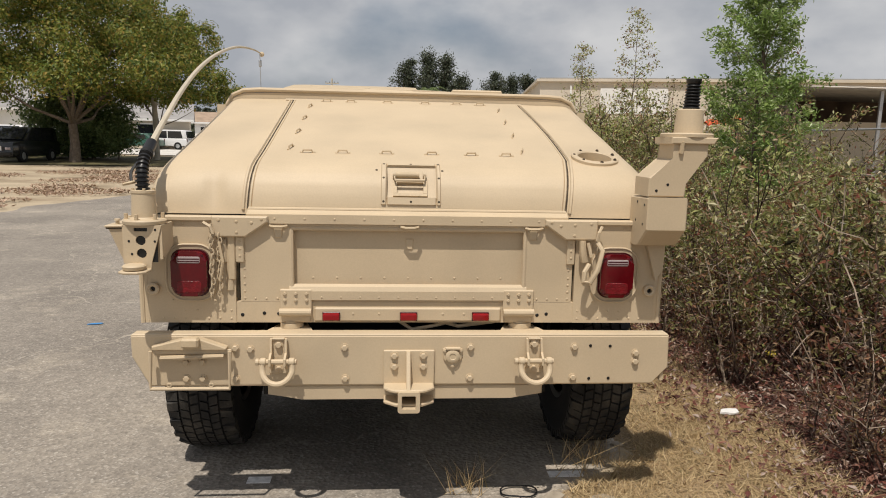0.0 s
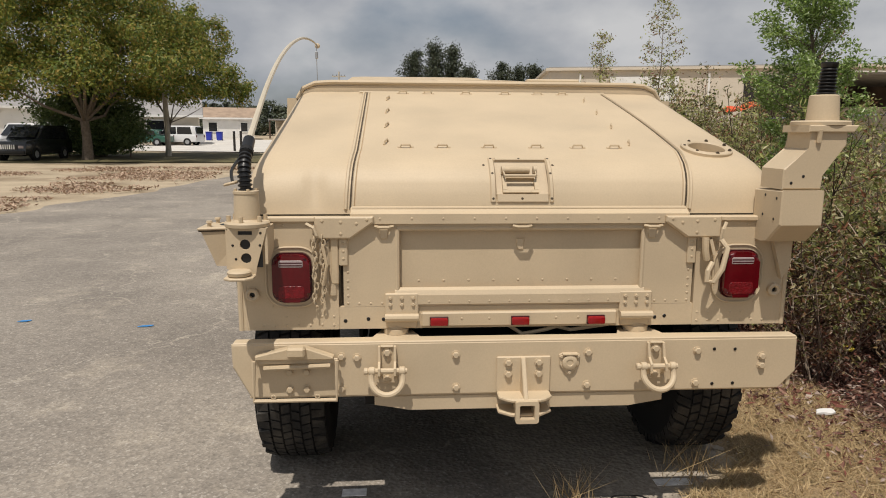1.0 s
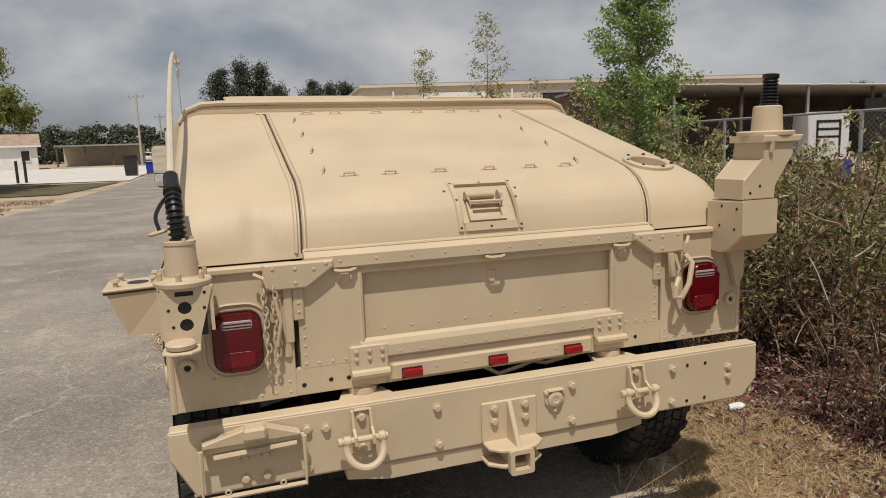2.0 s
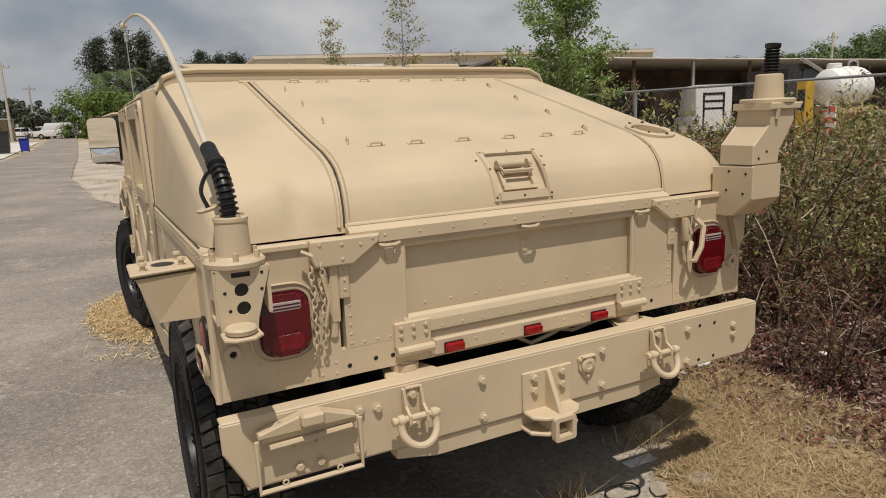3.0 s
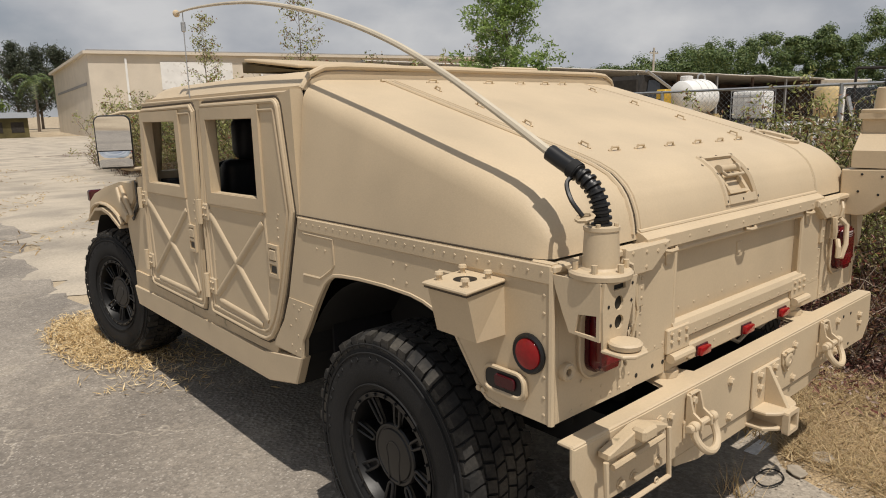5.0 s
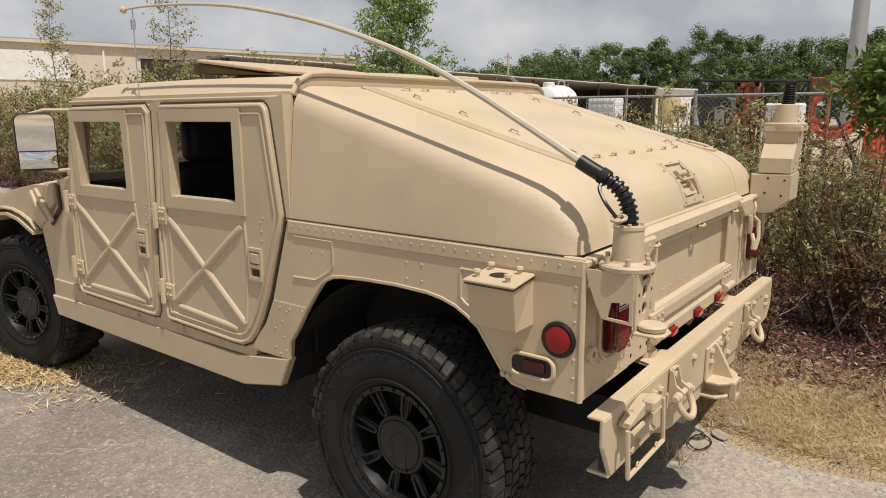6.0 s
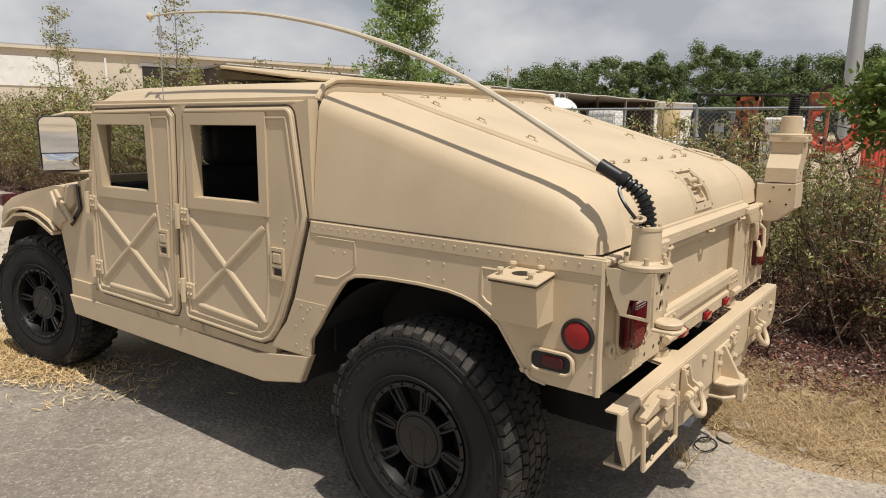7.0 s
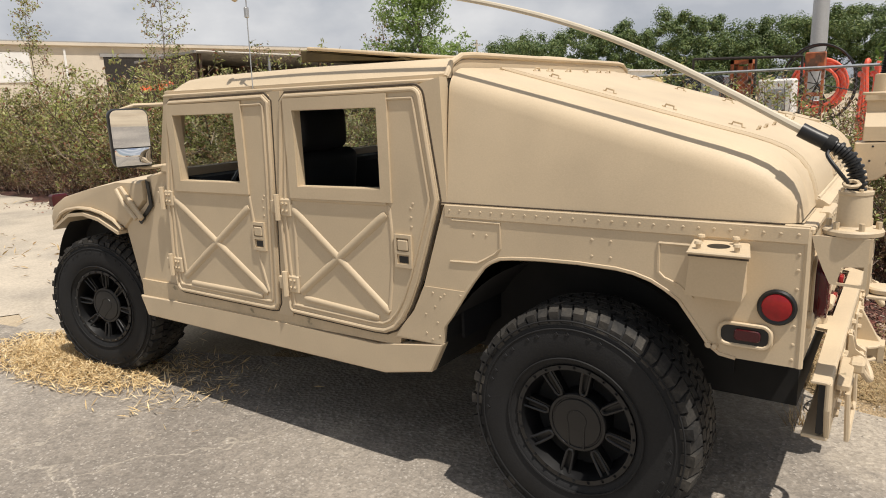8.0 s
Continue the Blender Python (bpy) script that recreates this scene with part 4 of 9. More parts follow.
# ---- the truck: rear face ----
RED_DEEP = material("red_lens_highlight", (0.15, 0.003, 0.007), 0.25, vary=0.3, scale=70, bump=0.3, bump_scale=160)
for sx in (-1, 1):
    lx = -0.890 if sx < 0 else 0.888
    p = part("rear_panel", prism(bmesh.new(), [(sx * 0.715, FLOOR_Z), (sx * (SIDE - 0.0305), FLOOR_Z), (sx * (SIDE - 0.0305), 1.272), (sx * 0.715, 1.272)], "y", 0.0, 0.025), TAN, truck)
    part("corner_bead", tube(bmesh.new(), [(sx * (SIDE - 0.006), 0.004, FLOOR_Z), (sx * (SIDE - 0.006), 0.004, 1.27)], 0.011, 8), TAN, p, smooth=True)
    part("top_flange", boxed(min(sx * 0.70, sx * SIDE), max(sx * 0.70, sx * SIDE), -0.012, 0.03, 1.262, 1.284, 0.005), TAN, p)
    # lamp gasket plate and lamp
    g = part("lamp_gasket", prism(bmesh.new(), rounded(lx - 0.102, lx + 0.102, 0.930, 1.168, 0.075, 6), "y", -0.008, 0.0), TAN, p, smooth=True)
    part("gasket_rim", tube(bmesh.new(), [(x, -0.008, z) for x, z in rounded(lx - 0.100, lx + 0.100, 0.932, 1.166, 0.073, 6)], 0.005, 6, closed=True), TAN, g, smooth=True)
    l = part("tail_lamp", prism(bmesh.new(), rounded(lx - 0.071, lx + 0.071, 0.957, 1.143, 0.040, 6), "y", -0.046, -0.006, 0.016, 4), RED, p, "square red tail lamp with a clear reversing strip", smooth=True)
    part("lamp_base", prism(bmesh.new(), rounded(lx - 0.076, lx + 0.076, 0.952, 1.148, 0.042, 6), "y", -0.022, -0.004), RED_DARK, l)
    rv = part("reversing_lens", prism(bmesh.new(), rounded(lx - 0.046, lx + 0.046, 1.094, 1.122, 0.006, 3), "y", -0.0475, -0.038, 0.002), CLEAR, l, "clear reversing strip")
    for z in (1.100, 1.110):
        part("lens_ridge", boxed(lx - 0.043, lx + 0.043, -0.0485, -0.046, z, z + 0.004), RED_DARK, rv)
    # lighter red painted on for the light in the lamp's lower half
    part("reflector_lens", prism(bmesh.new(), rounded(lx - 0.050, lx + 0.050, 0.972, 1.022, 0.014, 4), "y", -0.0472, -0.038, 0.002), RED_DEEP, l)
    bm = bmesh.new()
    for dx, z in ((-0.054, 1.126), (0.054, 1.126), (-0.054, 0.974), (0.054, 0.974)):
        dome(bm, (lx + dx, -0.0445, z), (0, -1, 0), 0.006)
    part("screws", bm, RED_DARK, l)
    # eye bolt
    e = part("lifting_eye", lathe(bmesh.new(), [(0, 0.026), (0.018, 0.026), (0.022, 0.020), (0.018, 0.011), (0.004, 0.011)], (sx * 1.045, 0.0, 0.981), (0, -1, 0), 16), TAN, p, smooth=True)
    # black disc paints the shade inside the eye
    part("eye_hole", lathe(bmesh.new(), [(0.0045, 0.0105), (0.005, 0.002)], (sx * 1.045, 0.0, 0.981), (0, -1, 0), 12), BLACK, e)
    bm = bmesh.new()
    for i in range(7):
        dome(bm, (sx * (0.735 + 0.046 * i), 0.0, 0.853 + 0.002 * (i % 2)), (0, -1, 0), 0.0055)
        if i in (0, 1, 3, 4):
            dome(bm, (sx * (0.735 + 0.046 * i), 0.0, 0.888), (0, -1, 0), 0.0055)
    for x, z in ((0.73, 1.15), (0.73, 1.20), (0.76, 1.245), (0.83, 1.25), (0.92, 1.25), (1.0, 1.25), (1.06, 1.24), (0.80, 1.175), (0.96, 1.175), (0.80, 0.93), (0.97, 0.93)):
        dome(bm, (sx * x, -0.002, z), (0, -1, 0), 0.0055)
    part("rivets", bm, TAN, p)
    # corner latch pad over the tailgate
    pad = [(sx * 0.80, 1.286), (sx * 0.575, 1.286), (sx * 0.575, 1.262), (sx * 0.665, 1.200), (sx * 0.80, 1.200)]
    pd = part("latch_pad", prism(bmesh.new(), pad, "y", -0.052, -0.012, 0.006), TAN, truck)
    pd.location.y = 0.025
    bm = bmesh.new()
    for x, z in ((0.70, 1.265), (0.64, 1.26), (0.70, 1.22), (0.60, 1.275), (0.77, 1.27)):
        dome(bm, (sx * x, -0.052, z), (0, -1, 0), 0.007)
    part("rivets", bm, TAN_WORN, pd)
    part("latch_strap", boxed(min(sx * 0.676, sx * 0.711), max(sx * 0.676, sx * 0.711), -0.034, -0.012, 1.092, 1.20, 0.004), TAN, pd)
    bm = bmesh.new()
    for z in (1.12, 1.15, 1.18):
        dome(bm, (sx * 0.693, -0.034, z), (0, -1, 0), 0.006)
    part("rivets", bm, TAN_WORN, pd)

# ---- tailgate ----
SET_BACK = 0.025     # the gate lies a little behind the rear panels' face
gate = part("tailgate", prism(bmesh.new(), [(-0.695, 0.925), (0.705, 0.925), (0.705, 1.262), (-0.695, 1.262)], "y", -0.022, 0.02,
                              holes=[[(-0.485, 0.985), (0.497, 0.985), (0.497, 1.236), (-0.485, 1.236)]]), TAN, truck)
gate.location.y = SET_BACK
# dark strips paint the contact shade at the gate's sides and lower edge
for sx in (-1, 1):
    part("gate_gap", boxed(0.005 + sx * 0.706 - 0.005, 0.005 + sx * 0.706 + 0.005, 0.004, 0.020, 0.932, 1.20), GAP_SHADE_BOLT, gate, "dark strip for the shade beside the gate")
part("gate_gap", boxed(-0.695, 0.705, -0.010, 0.018, 0.9215, 0.9245), GAP_SHADE_BOLT, gate, "dark strip for the shade under the gate")
part("recess_panel", boxed(-0.49, 0.502, 0.010, 0.018, 0.98, 1.24), TAN, gate)
for path, r in (([(-0.485, 1.236), (0.497, 1.236)], 0.010), ([(-0.485, 0.985), (0.497, 0.985)], 0.006), ([(-0.485, 0.985), (-0.485, 1.236)], 0.010), ([(0.497, 0.985), (0.497, 1.236)], 0.010)):
    part("recess_edge", tube(bmesh.new(), [(x, -0.016, z) for x, z in path], r, 8), TAN, gate, smooth=True)
part("lower_channel", prism(bmesh.new(), [(-0.012, 1.000), (-0.026, 0.990), (-0.034, 0.972), (-0.034, 0.935), (-0.012, 0.930)], "x", -0.495, 0.508), TAN, gate)
part("gate_lower_rail", boxed(-0.715, 0.725, -0.010, 0.02, FLOOR_Z, 0.924), TAN, truck).location.y = SET_BACK - 0.012
top = part("gate_top_rail", prism(bmesh.new(), [(-0.035, 1.256), (-0.020, 1.256), (0.02, 1.262), (0.05, 1.30), (0.05, 1.318), (0.01, 1.318), (-0.012, 1.302), (-0.035, 1.294)], "x", -0.665, 0.675, 0.003), TAN, truck)
top.location.y = SET_BACK
part("weather_strip", tube(bmesh.new(), [(-0.66, 0.030, 1.318), (0.67, 0.030, 1.318)], 0.010, 8), TAN, top, smooth=True)
part("weather_strip", tube(bmesh.new(), [(-0.66, 0.005, 1.312), (0.67, 0.005, 1.312)], 0.008, 8), TAN, top, smooth=True)
bm = bmesh.new()
for i in range(10):
    dome(bm, (-0.55 + 1.10 * i / 9, -0.035, 1.276), (0, -1, 0), 0.0055)
part("rivets", bm, TAN, top)
bm = bmesh.new()
for i in range(9):
    dome(bm, (-0.40 + 0.80 * i / 8, 0.010, 1.022), (0, -1, 0), 0.0055)
for i in range(10):
    dome(bm, (-0.36 + 0.72 * i / 9, -0.034, 0.946), (0, -1, 0), 0.005)
for sx in (-1, 1):
    for z in (0.94, 0.97, 1.0, 1.03, 1.065, 1.10, 1.14):
        dome(bm, (0.005 + sx * 0.683, -0.022, z), (0, -1, 0), 0.0058)
    for k in range(4):
        dome(bm, (0.005 + sx * (0.64 - 0.045 * k), -0.022, 0.938), (0, -1, 0), 0.0055)
part("rivets", bm, TAN, gate)
for x in (-0.536, 0.005, 0.53):
    low = 0.05 if x == 0.005 else 0.0
    k = part("tie_lug", prism(bmesh.new(), [(x - 0.018, 1.242 - low), (x - 0.013, 1.196 - low), (x + 0.013, 1.196 - low), (x + 0.018, 1.242 - low)], "y", -0.030 + low * 0.7, -0.020 + low * 0.7, 0.003), TAN, gate)
    part("lug_bar", tube(bmesh.new(), [(x - 0.036, -0.030, 1.246), (x - 0.018, -0.042, 1.243), (x + 0.018, -0.042, 1.243), (x + 0.036, -0.030, 1.246)], 0.007, 6), TAN_WORN, k)
for x in (-0.468, 0.474):
    h = part("gate_hinge", boxed(x - 0.066, x + 0.066, -0.036, -0.020, 0.895, 0.980, 0.004), TAN, gate)
    part("hinge_barrel", tube(bmesh.new(), [(x - 0.066, -0.046, 0.885), (x + 0.066, -0.046, 0.885)], 0.016, 10), TAN, h, smooth=True)
    part("hinge_foot", boxed(x - 0.06, x + 0.06, -0.03, -0.009, 0.838, 0.88, 0.004), TAN, h)
    for dx in (-0.045, 0.0, 0.045):
        for z in (0.935, 0.962):
            bolt((x + dx, -0.036, z), h, 0.5)
light_bar = part("light_bar", boxed(-0.392, 0.400, -0.036, -0.010, 0.842, 0.902, 0.006), TAN, truck)
light_bar.location.y = SET_BACK
for x in (-0.321, 0.004, 0.311):
    k = part("marker_lamp", prism(bmesh.new(), rounded(x - 0.035, x + 0.035, 0.851, 0.881, 0.006, 2), "y", -0.058, -0.036, 0.005, 2), RED_BRIGHT, light_bar, "small red marker lamp", smooth=True)
    part("lamp_rim", boxed(x - 0.037, x + 0.037, -0.043, -0.036, 0.847, 0.885, 0.002), RED_DARK, k, "dark rim round the lens")
bm = bmesh.new()
for x in (-0.23, 0.24, 0.15, -0.12):
    dome(bm, (x, -0.036, 0.876), (0, -1, 0), 0.006)
part("screws", bm, TAN, light_bar)
# flat black discs paint the shade in bolt holes
bm = bmesh.new()
for x, z in ((-0.60, 0.875), (-0.54, 0.873), (0.60, 0.873), (-0.38, 0.872), (0.385, 0.871), (0.56, 0.868), (-0.69, 0.868)):
    lathe(bm, [(0, 0.008), (0.0015, 0.006)], (x, -0.0105, z), (0, -1, 0), 8)
part("bolt_holes", bm, BLACK, truck).location.y = SET_BACK - 0.012


# ---- latch chains and hooks beside the tailgate ----
def chain(x, y, z, n, parent, size=0.015):
    for i in range(n):
        c = Vector((x + 0.004 * math.sin(i * 1.3), y, z - i * size * 1.62))
        pts = []
        for k in range(10):
            a = k * math.tau / 10
            u, v = math.cos(a) * size * 0.62, math.sin(a) * size * 1.12
            pts.append(c + (Vector((u, 0, v)) if i % 2 else Vector((u * 0.35, u * 0.9, v))))
        part("chain_link", tube(bmesh.new(), pts, size * 0.26, 5, closed=True), TAN, parent, smooth=True)


hook_l = part("latch_hook_assembly", boxed(-0.79, -0.745, -0.03, 0.0, 1.09, 1.19, 0.006), TAN, truck)
hook_l.location.y = 0.018
chain(-0.800, -0.050, 1.240, 15, hook_l, 0.0125)
chain(-0.770, -0.045, 1.205, 14, hook_l, 0.0115)
part("hook_rod", tube(bmesh.new(), [(-0.83, -0.05, 1.26), (-0.80, -0.06, 1.245), (-0.79, -0.06, 1.215)], 0.007, 6), TAN, hook_l)
part("hook_pin", tube(bmesh.new(), [(-0.77, -0.05, 1.18), (-0.755, -0.055, 1.10), (-0.77, -0.05, 1.02)], 0.006, 6), TAN_WORN, hook_l)
part("stay_rod", tube(bmesh.new(), [(-0.735, -0.012, 1.145), (-0.735, -0.012, 0.975)], 0.017, 10), TAN, hook_l, smooth=True)
part("door_stay", boxed(-0.742, -0.712, -0.03, 0.0, 1.02, 1.22, 0.004), TAN_WORN, hook_l)
hook_r = part("latch_hook_assembly", boxed(0.745, 0.785, -0.03, 0.0, 1.10, 1.19, 0.006), TAN, truck)
hook_r.location.y = 0.018
part("hook_loop", tube(bmesh.new(), [(0.80, -0.05, 1.19), (0.815, -0.075, 1.16), (0.795, -0.085, 1.08), (0.765, -0.08, 1.025), (0.74, -0.075, 1.03), (0.742, -0.075, 1.07), (0.765, -0.06, 1.10)], 0.011, 8), TAN, hook_r, smooth=True)
part("hook_body", tube(bmesh.new(), [(0.735, -0.05, 1.20), (0.735, -0.055, 1.15), (0.745, -0.05, 1.11)], 0.014, 8), TAN_WORN, hook_r, smooth=True)
part("hook_rod", tube(bmesh.new(), [(0.815, -0.05, 1.26), (0.80, -0.06, 1.235), (0.795, -0.055, 1.20)], 0.007, 6), TAN, hook_r)
part("hook_pin", tube(bmesh.new(), [(0.76, -0.04, 1.19), (0.775, -0.05, 1.13)], 0.008, 6), TAN, hook_r)

# ---- bumper ----
BY = -0.091
b_out = [(-1.116, 0.806), (-1.114, 0.716), (-1.048, 0.592), (1.052, 0.590), (1.120, 0.662), (1.116, 0.803)]
bumper = part("rear_bumper", prism(bmesh.new(), b_out, "y", BY, BY + 0.016, 0.005), TAN, truck, "heavy tan steel channel bumper")
part("top_flange", prism(bmesh.new(), [(-1.112, BY + 0.002), (1.112, BY + 0.002), (1.112, -0.034), (0.58, -0.034), (0.55, 0.085), (0.43, 0.085), (0.40, -0.034), (-0.40, -0.034), (-0.43, 0.085), (-0.55, 0.085), (-0.58, -0.034), (-1.112, -0.034)], "z", 0.798, 0.811, 0.004), TAN, bumper)
# black block added to give the channel's inside its shade
part("backing_beam", boxed(-1.06, 1.06, BY + 0.017, BY + 0.038, 0.612, 0.790), BLACK, bumper, "black block for the shade inside the bumper channel")
part("bottom_flange", boxed(-1.055, 1.01, BY + 0.004, -0.012, 0.588, 0.600, 0.003), TAN, bumper)
part("end_plate", prism(bmesh.new(), [(BY + 0.01, 0.60), (-0.02, 0.60), (-0.012, 0.70), (-0.012, 0.797), (BY + 0.01, 0.797)], "x", 1.09, 1.105), TAN, bumper)
for x, z in ((-0.702, 0.753), (-0.642, 0.748), (-0.704, 0.623), (-0.26, 0.754), (-0.258, 0.621), (0.263, 0.755), (0.262, 0.621), (0.705, 0.755), (0.704, 0.621), (0.972, 0.728), (0.972, 0.69), (-0.055, 0.722), (-0.055, 0.675), (0.065, 0.722), (0.065, 0.675)):
    bolt((x, BY - (0.012 if abs(x) < 0.1 else 0), z), bumper)
# black discs painted on for shaded holes
bm = bmesh.new()
for x, z in ((0.775, 0.76), (0.86, 0.758), (0.775, 0.615), (0.86, 0.616)):
    lathe(bm, [(0, 0.007), (0.0015, 0.006)], (x, BY - 0.001, z), (0, -1, 0), 8)
part("bolt_holes", bm, BLACK, bumper)
for x in (-0.49, 0.49):
    part("body_mount", lathe(bmesh.new(), [(0, 0.05), (0.02, 0.05), (0.024, 0.04), (0.03, 0.04)], (x, 0.03, 0.812), (0, 0, 1), 16), TAN, bumper, smooth=True)
# lower cross bar
part("lower_bar", prism(bmesh.new(), [(-0.577, 0.587), (-0.577, 0.548), (-0.44, 0.526), (0.44, 0.526), (0.577, 0.546), (0.577, 0.587)], "y", BY + 0.010, BY + 0.075, 0.005), TAN, bumper)
# shackles: a lug plate with a window, a pin through it and the bow hanging down
for x in (-0.526, 0.530):
    out_ = [(x - 0.025, 0.797), (x + 0.025, 0.797), (x + 0.027, 0.715), (x + 0.040, 0.700), (x + 0.040, 0.645), (x - 0.040, 0.645), (x - 0.040, 0.700), (x - 0.027, 0.715)]
    s = part("shackle_bracket", prism(bmesh.new(), out_, "y", BY - 0.008, BY, 0.003), TAN, bumper)
    for e in (-1, 1):
        part("bracket_cheek", prism(bmesh.new(), [(BY - 0.006, 0.797), (BY - 0.020, 0.795), (BY - 0.030, 0.740), (BY - 0.064, 0.722), (BY - 0.064, 0.694), (BY - 0.030, 0.682), (BY - 0.006, 0.660)], "x", x + e * 0.030 - 0.005, x + e * 0.030 + 0.005, 0.002), TAN, s)
    part("bracket_rim", tube(bmesh.new(), [(x - 0.024, BY - 0.012, 0.795), (x + 0.024, BY - 0.012, 0.795)], 0.006, 6), TAN, s)
    bolt((x, BY - 0.008, 0.770), s, 1.05)
    bolt((x, BY - 0.008, 0.668), s, 1.0)
    part("shackle_pin", tube(bmesh.new(), [(x - 0.074, BY - 0.048, 0.709), (x + 0.076, BY - 0.048, 0.709)], 0.011, 10), TAN, s, smooth=True)
    pts = [(x - 0.056, BY - 0.05, 0.716), (x - 0.060, BY - 0.052, 0.695)] + [(x - 0.060 * math.cos(radians(a)), BY - 0.055 - 0.030 * math.sin(radians(a)), 0.680 - 0.054 * math.sin(radians(a))) for a in range(0, 181, 12)] + [(x + 0.060, BY - 0.052, 0.695), (x + 0.056, BY - 0.05, 0.716)]
    part("shackle_bow", tube(bmesh.new(), pts, 0.0125, 10), TAN, s, "tan forged towing shackle", smooth=True)
    for e in (-1, 1):
        bm = lathe(bmesh.new(), [(-0.012, 0.014), (-0.009, 0.017), (0.009, 0.017), (0.012, 0.014)], (x + e * 0.057, BY - 0.048, 0.709), (1, 0, 0), 12)
        part("bow_eye", bm, TAN, s, smooth=True)
    bm = lathe(bmesh.new(), [(0, 0.010), (0.003, 0.014), (0.014, 0.014), (0.017, 0.010)], (x - 0.088, BY - 0.048, 0.709), (1, 0, 0), 12)
    part("pin_head", bm, TAN, s)
# towing plate and receiver
tow = part("towing_plate", boxed(-0.100, 0.113, BY - 0.012, BY, 0.600, 0.745, 0.004), TAN, bumper)
part("plate_rib", prism(bmesh.new(), [(BY - 0.010, 0.742), (BY - 0.022, 0.742), (BY - 0.10, 0.600), (BY - 0.01, 0.600)], "x", -0.006, 0.012, 0.003), TAN, tow)
part("receiver_wing", prism(bmesh.new(), [(-0.098, BY - 0.008), (-0.098, BY - 0.06), (-0.07, BY - 0.09), (-0.05, BY - 0.10), (0.06, BY - 0.10), (0.08, BY - 0.09), (0.11, BY - 0.06), (0.11, BY - 0.008)], "z", 0.590, 0.604, 0.004), TAN, tow)
part("receiver_foot", prism(bmesh.new(), [(-0.098, BY + 0.02), (-0.098, BY - 0.05), (-0.05, BY - 0.09), (0.06, BY - 0.09), (0.11, BY - 0.05), (0.11, BY + 0.02)], "z", 0.528, 0.542, 0.004), TAN, tow)
rec = part("receiver_tube", prism(bmesh.new(), rounded(-0.033, 0.043, 0.520, 0.594, 0.008, 2), "y", -0.205, -0.06, holes=[rounded(-0.023, 0.033, 0.530, 0.584, 0.005, 2)]), TAN, tow)
# black plate closes the tube and paints its inner shade
part("receiver_dark", boxed(-0.0225, 0.0325, -0.10, -0.09, 0.5305, 0.5835), BLACK, rec, "black plate for the shade inside the receiver")
part("receiver_collar", prism(bmesh.new(), rounded(-0.040, 0.050, 0.513, 0.601, 0.010, 2), "y", -0.208, -0.185, holes=[rounded(-0.0245, 0.0345, 0.5285, 0.5855, 0.005, 2)]), TAN, rec)
# trailer socket
sock = part("trailer_socket", prism(bmesh.new(), [(0.146, 0.748), (0.158, 0.756), (0.218, 0.756), (0.230, 0.748), (0.226, 0.706), (0.197, 0.668), (0.179, 0.668), (0.150, 0.706)], "y", BY - 0.008, BY, 0.002), TAN, bumper)
part("socket_lid", lathe(bmesh.new(), [(0.004, 0.030), (0.015, 0.030), (0.018, 0.026), (0.0185, 0.014), (0.016, 0.012), (0.016, 0.003)], (0.188, BY, 0.718), (0, -1, 0), 20), TAN, sock, smooth=True, sharp=40)
part("socket_hinge", tube(bmesh.new(), [(0.158, BY - 0.014, 0.751), (0.218, BY - 0.014, 0.751)], 0.006, 8), TAN_WORN, sock)
for x, z in ((0.155, 0.742), (0.221, 0.742), (0.188, 0.676)):
    bolt((x, BY - 0.008, z), sock, 0.5)
# folded frame on the left of the bumper
fr = part("plate_holder", boxed(-1.012, -0.712, BY - 0.030, BY - 0.022, 0.735, 0.756, 0.003), TAN, bumper)
part("holder_frame", tube(bmesh.new(), [(-1.026, BY - 0.04, 0.752), (-1.028, BY - 0.048, 0.598), (-0.718, BY - 0.048, 0.598), (-0.716, BY - 0.04, 0.752)], 0.0085, 7), TAN, fr, smooth=True)
part("holder_rod", tube(bmesh.new(), [(-0.99, BY - 0.036, 0.722), (-0.74, BY - 0.036, 0.730)], 0.010, 7), TAN_WORN, fr, smooth=True)
part("holder_cover", prism(bmesh.new(), [(-1.02, 0.772), (-0.88, 0.806), (-0.84, 0.806), (-0.728, 0.766), (-0.728, 0.756), (-1.02, 0.756)], "y", BY - 0.045, BY - 0.005, 0.004), TAN_WORN, fr)
part("plate_lamp", boxed(-0.90, -0.83, BY - 0.075, BY - 0.03, 0.772, 0.812, 0.008), TAN_WORN, fr, "small grey number plate lamp")
for x, z in ((-0.90, 0.695), (-0.90, 0.625), (-0.835, 0.625), (-0.835, 0.695)):
    bolt((x, BY, z), fr)
bm = bmesh.new()
for x in (-0.955, -0.79):
    tube(bm, [(x + 0.008 * math.cos(a * 0.7854), BY - 0.05, 0.613 + 0.008 * math.sin(a * 0.7854)) for a in range(8)], 0.003, 5, closed=True)
part("holder_ring", bm, TAN, fr)
# cables above the bumper
for pts in ([(-0.05, 0.05, 0.84), (0.02, 0.02, 0.80), (0.12, 0.03, 0.815), (0.22, 0.04, 0.84)], [(0.10, 0.05, 0.84), (0.22, 0.03, 0.812), (0.38, 0.04, 0.83)]):
    part("cable", tube(bmesh.new(), pts, 0.008, 6), TAN_WORN, bumper)

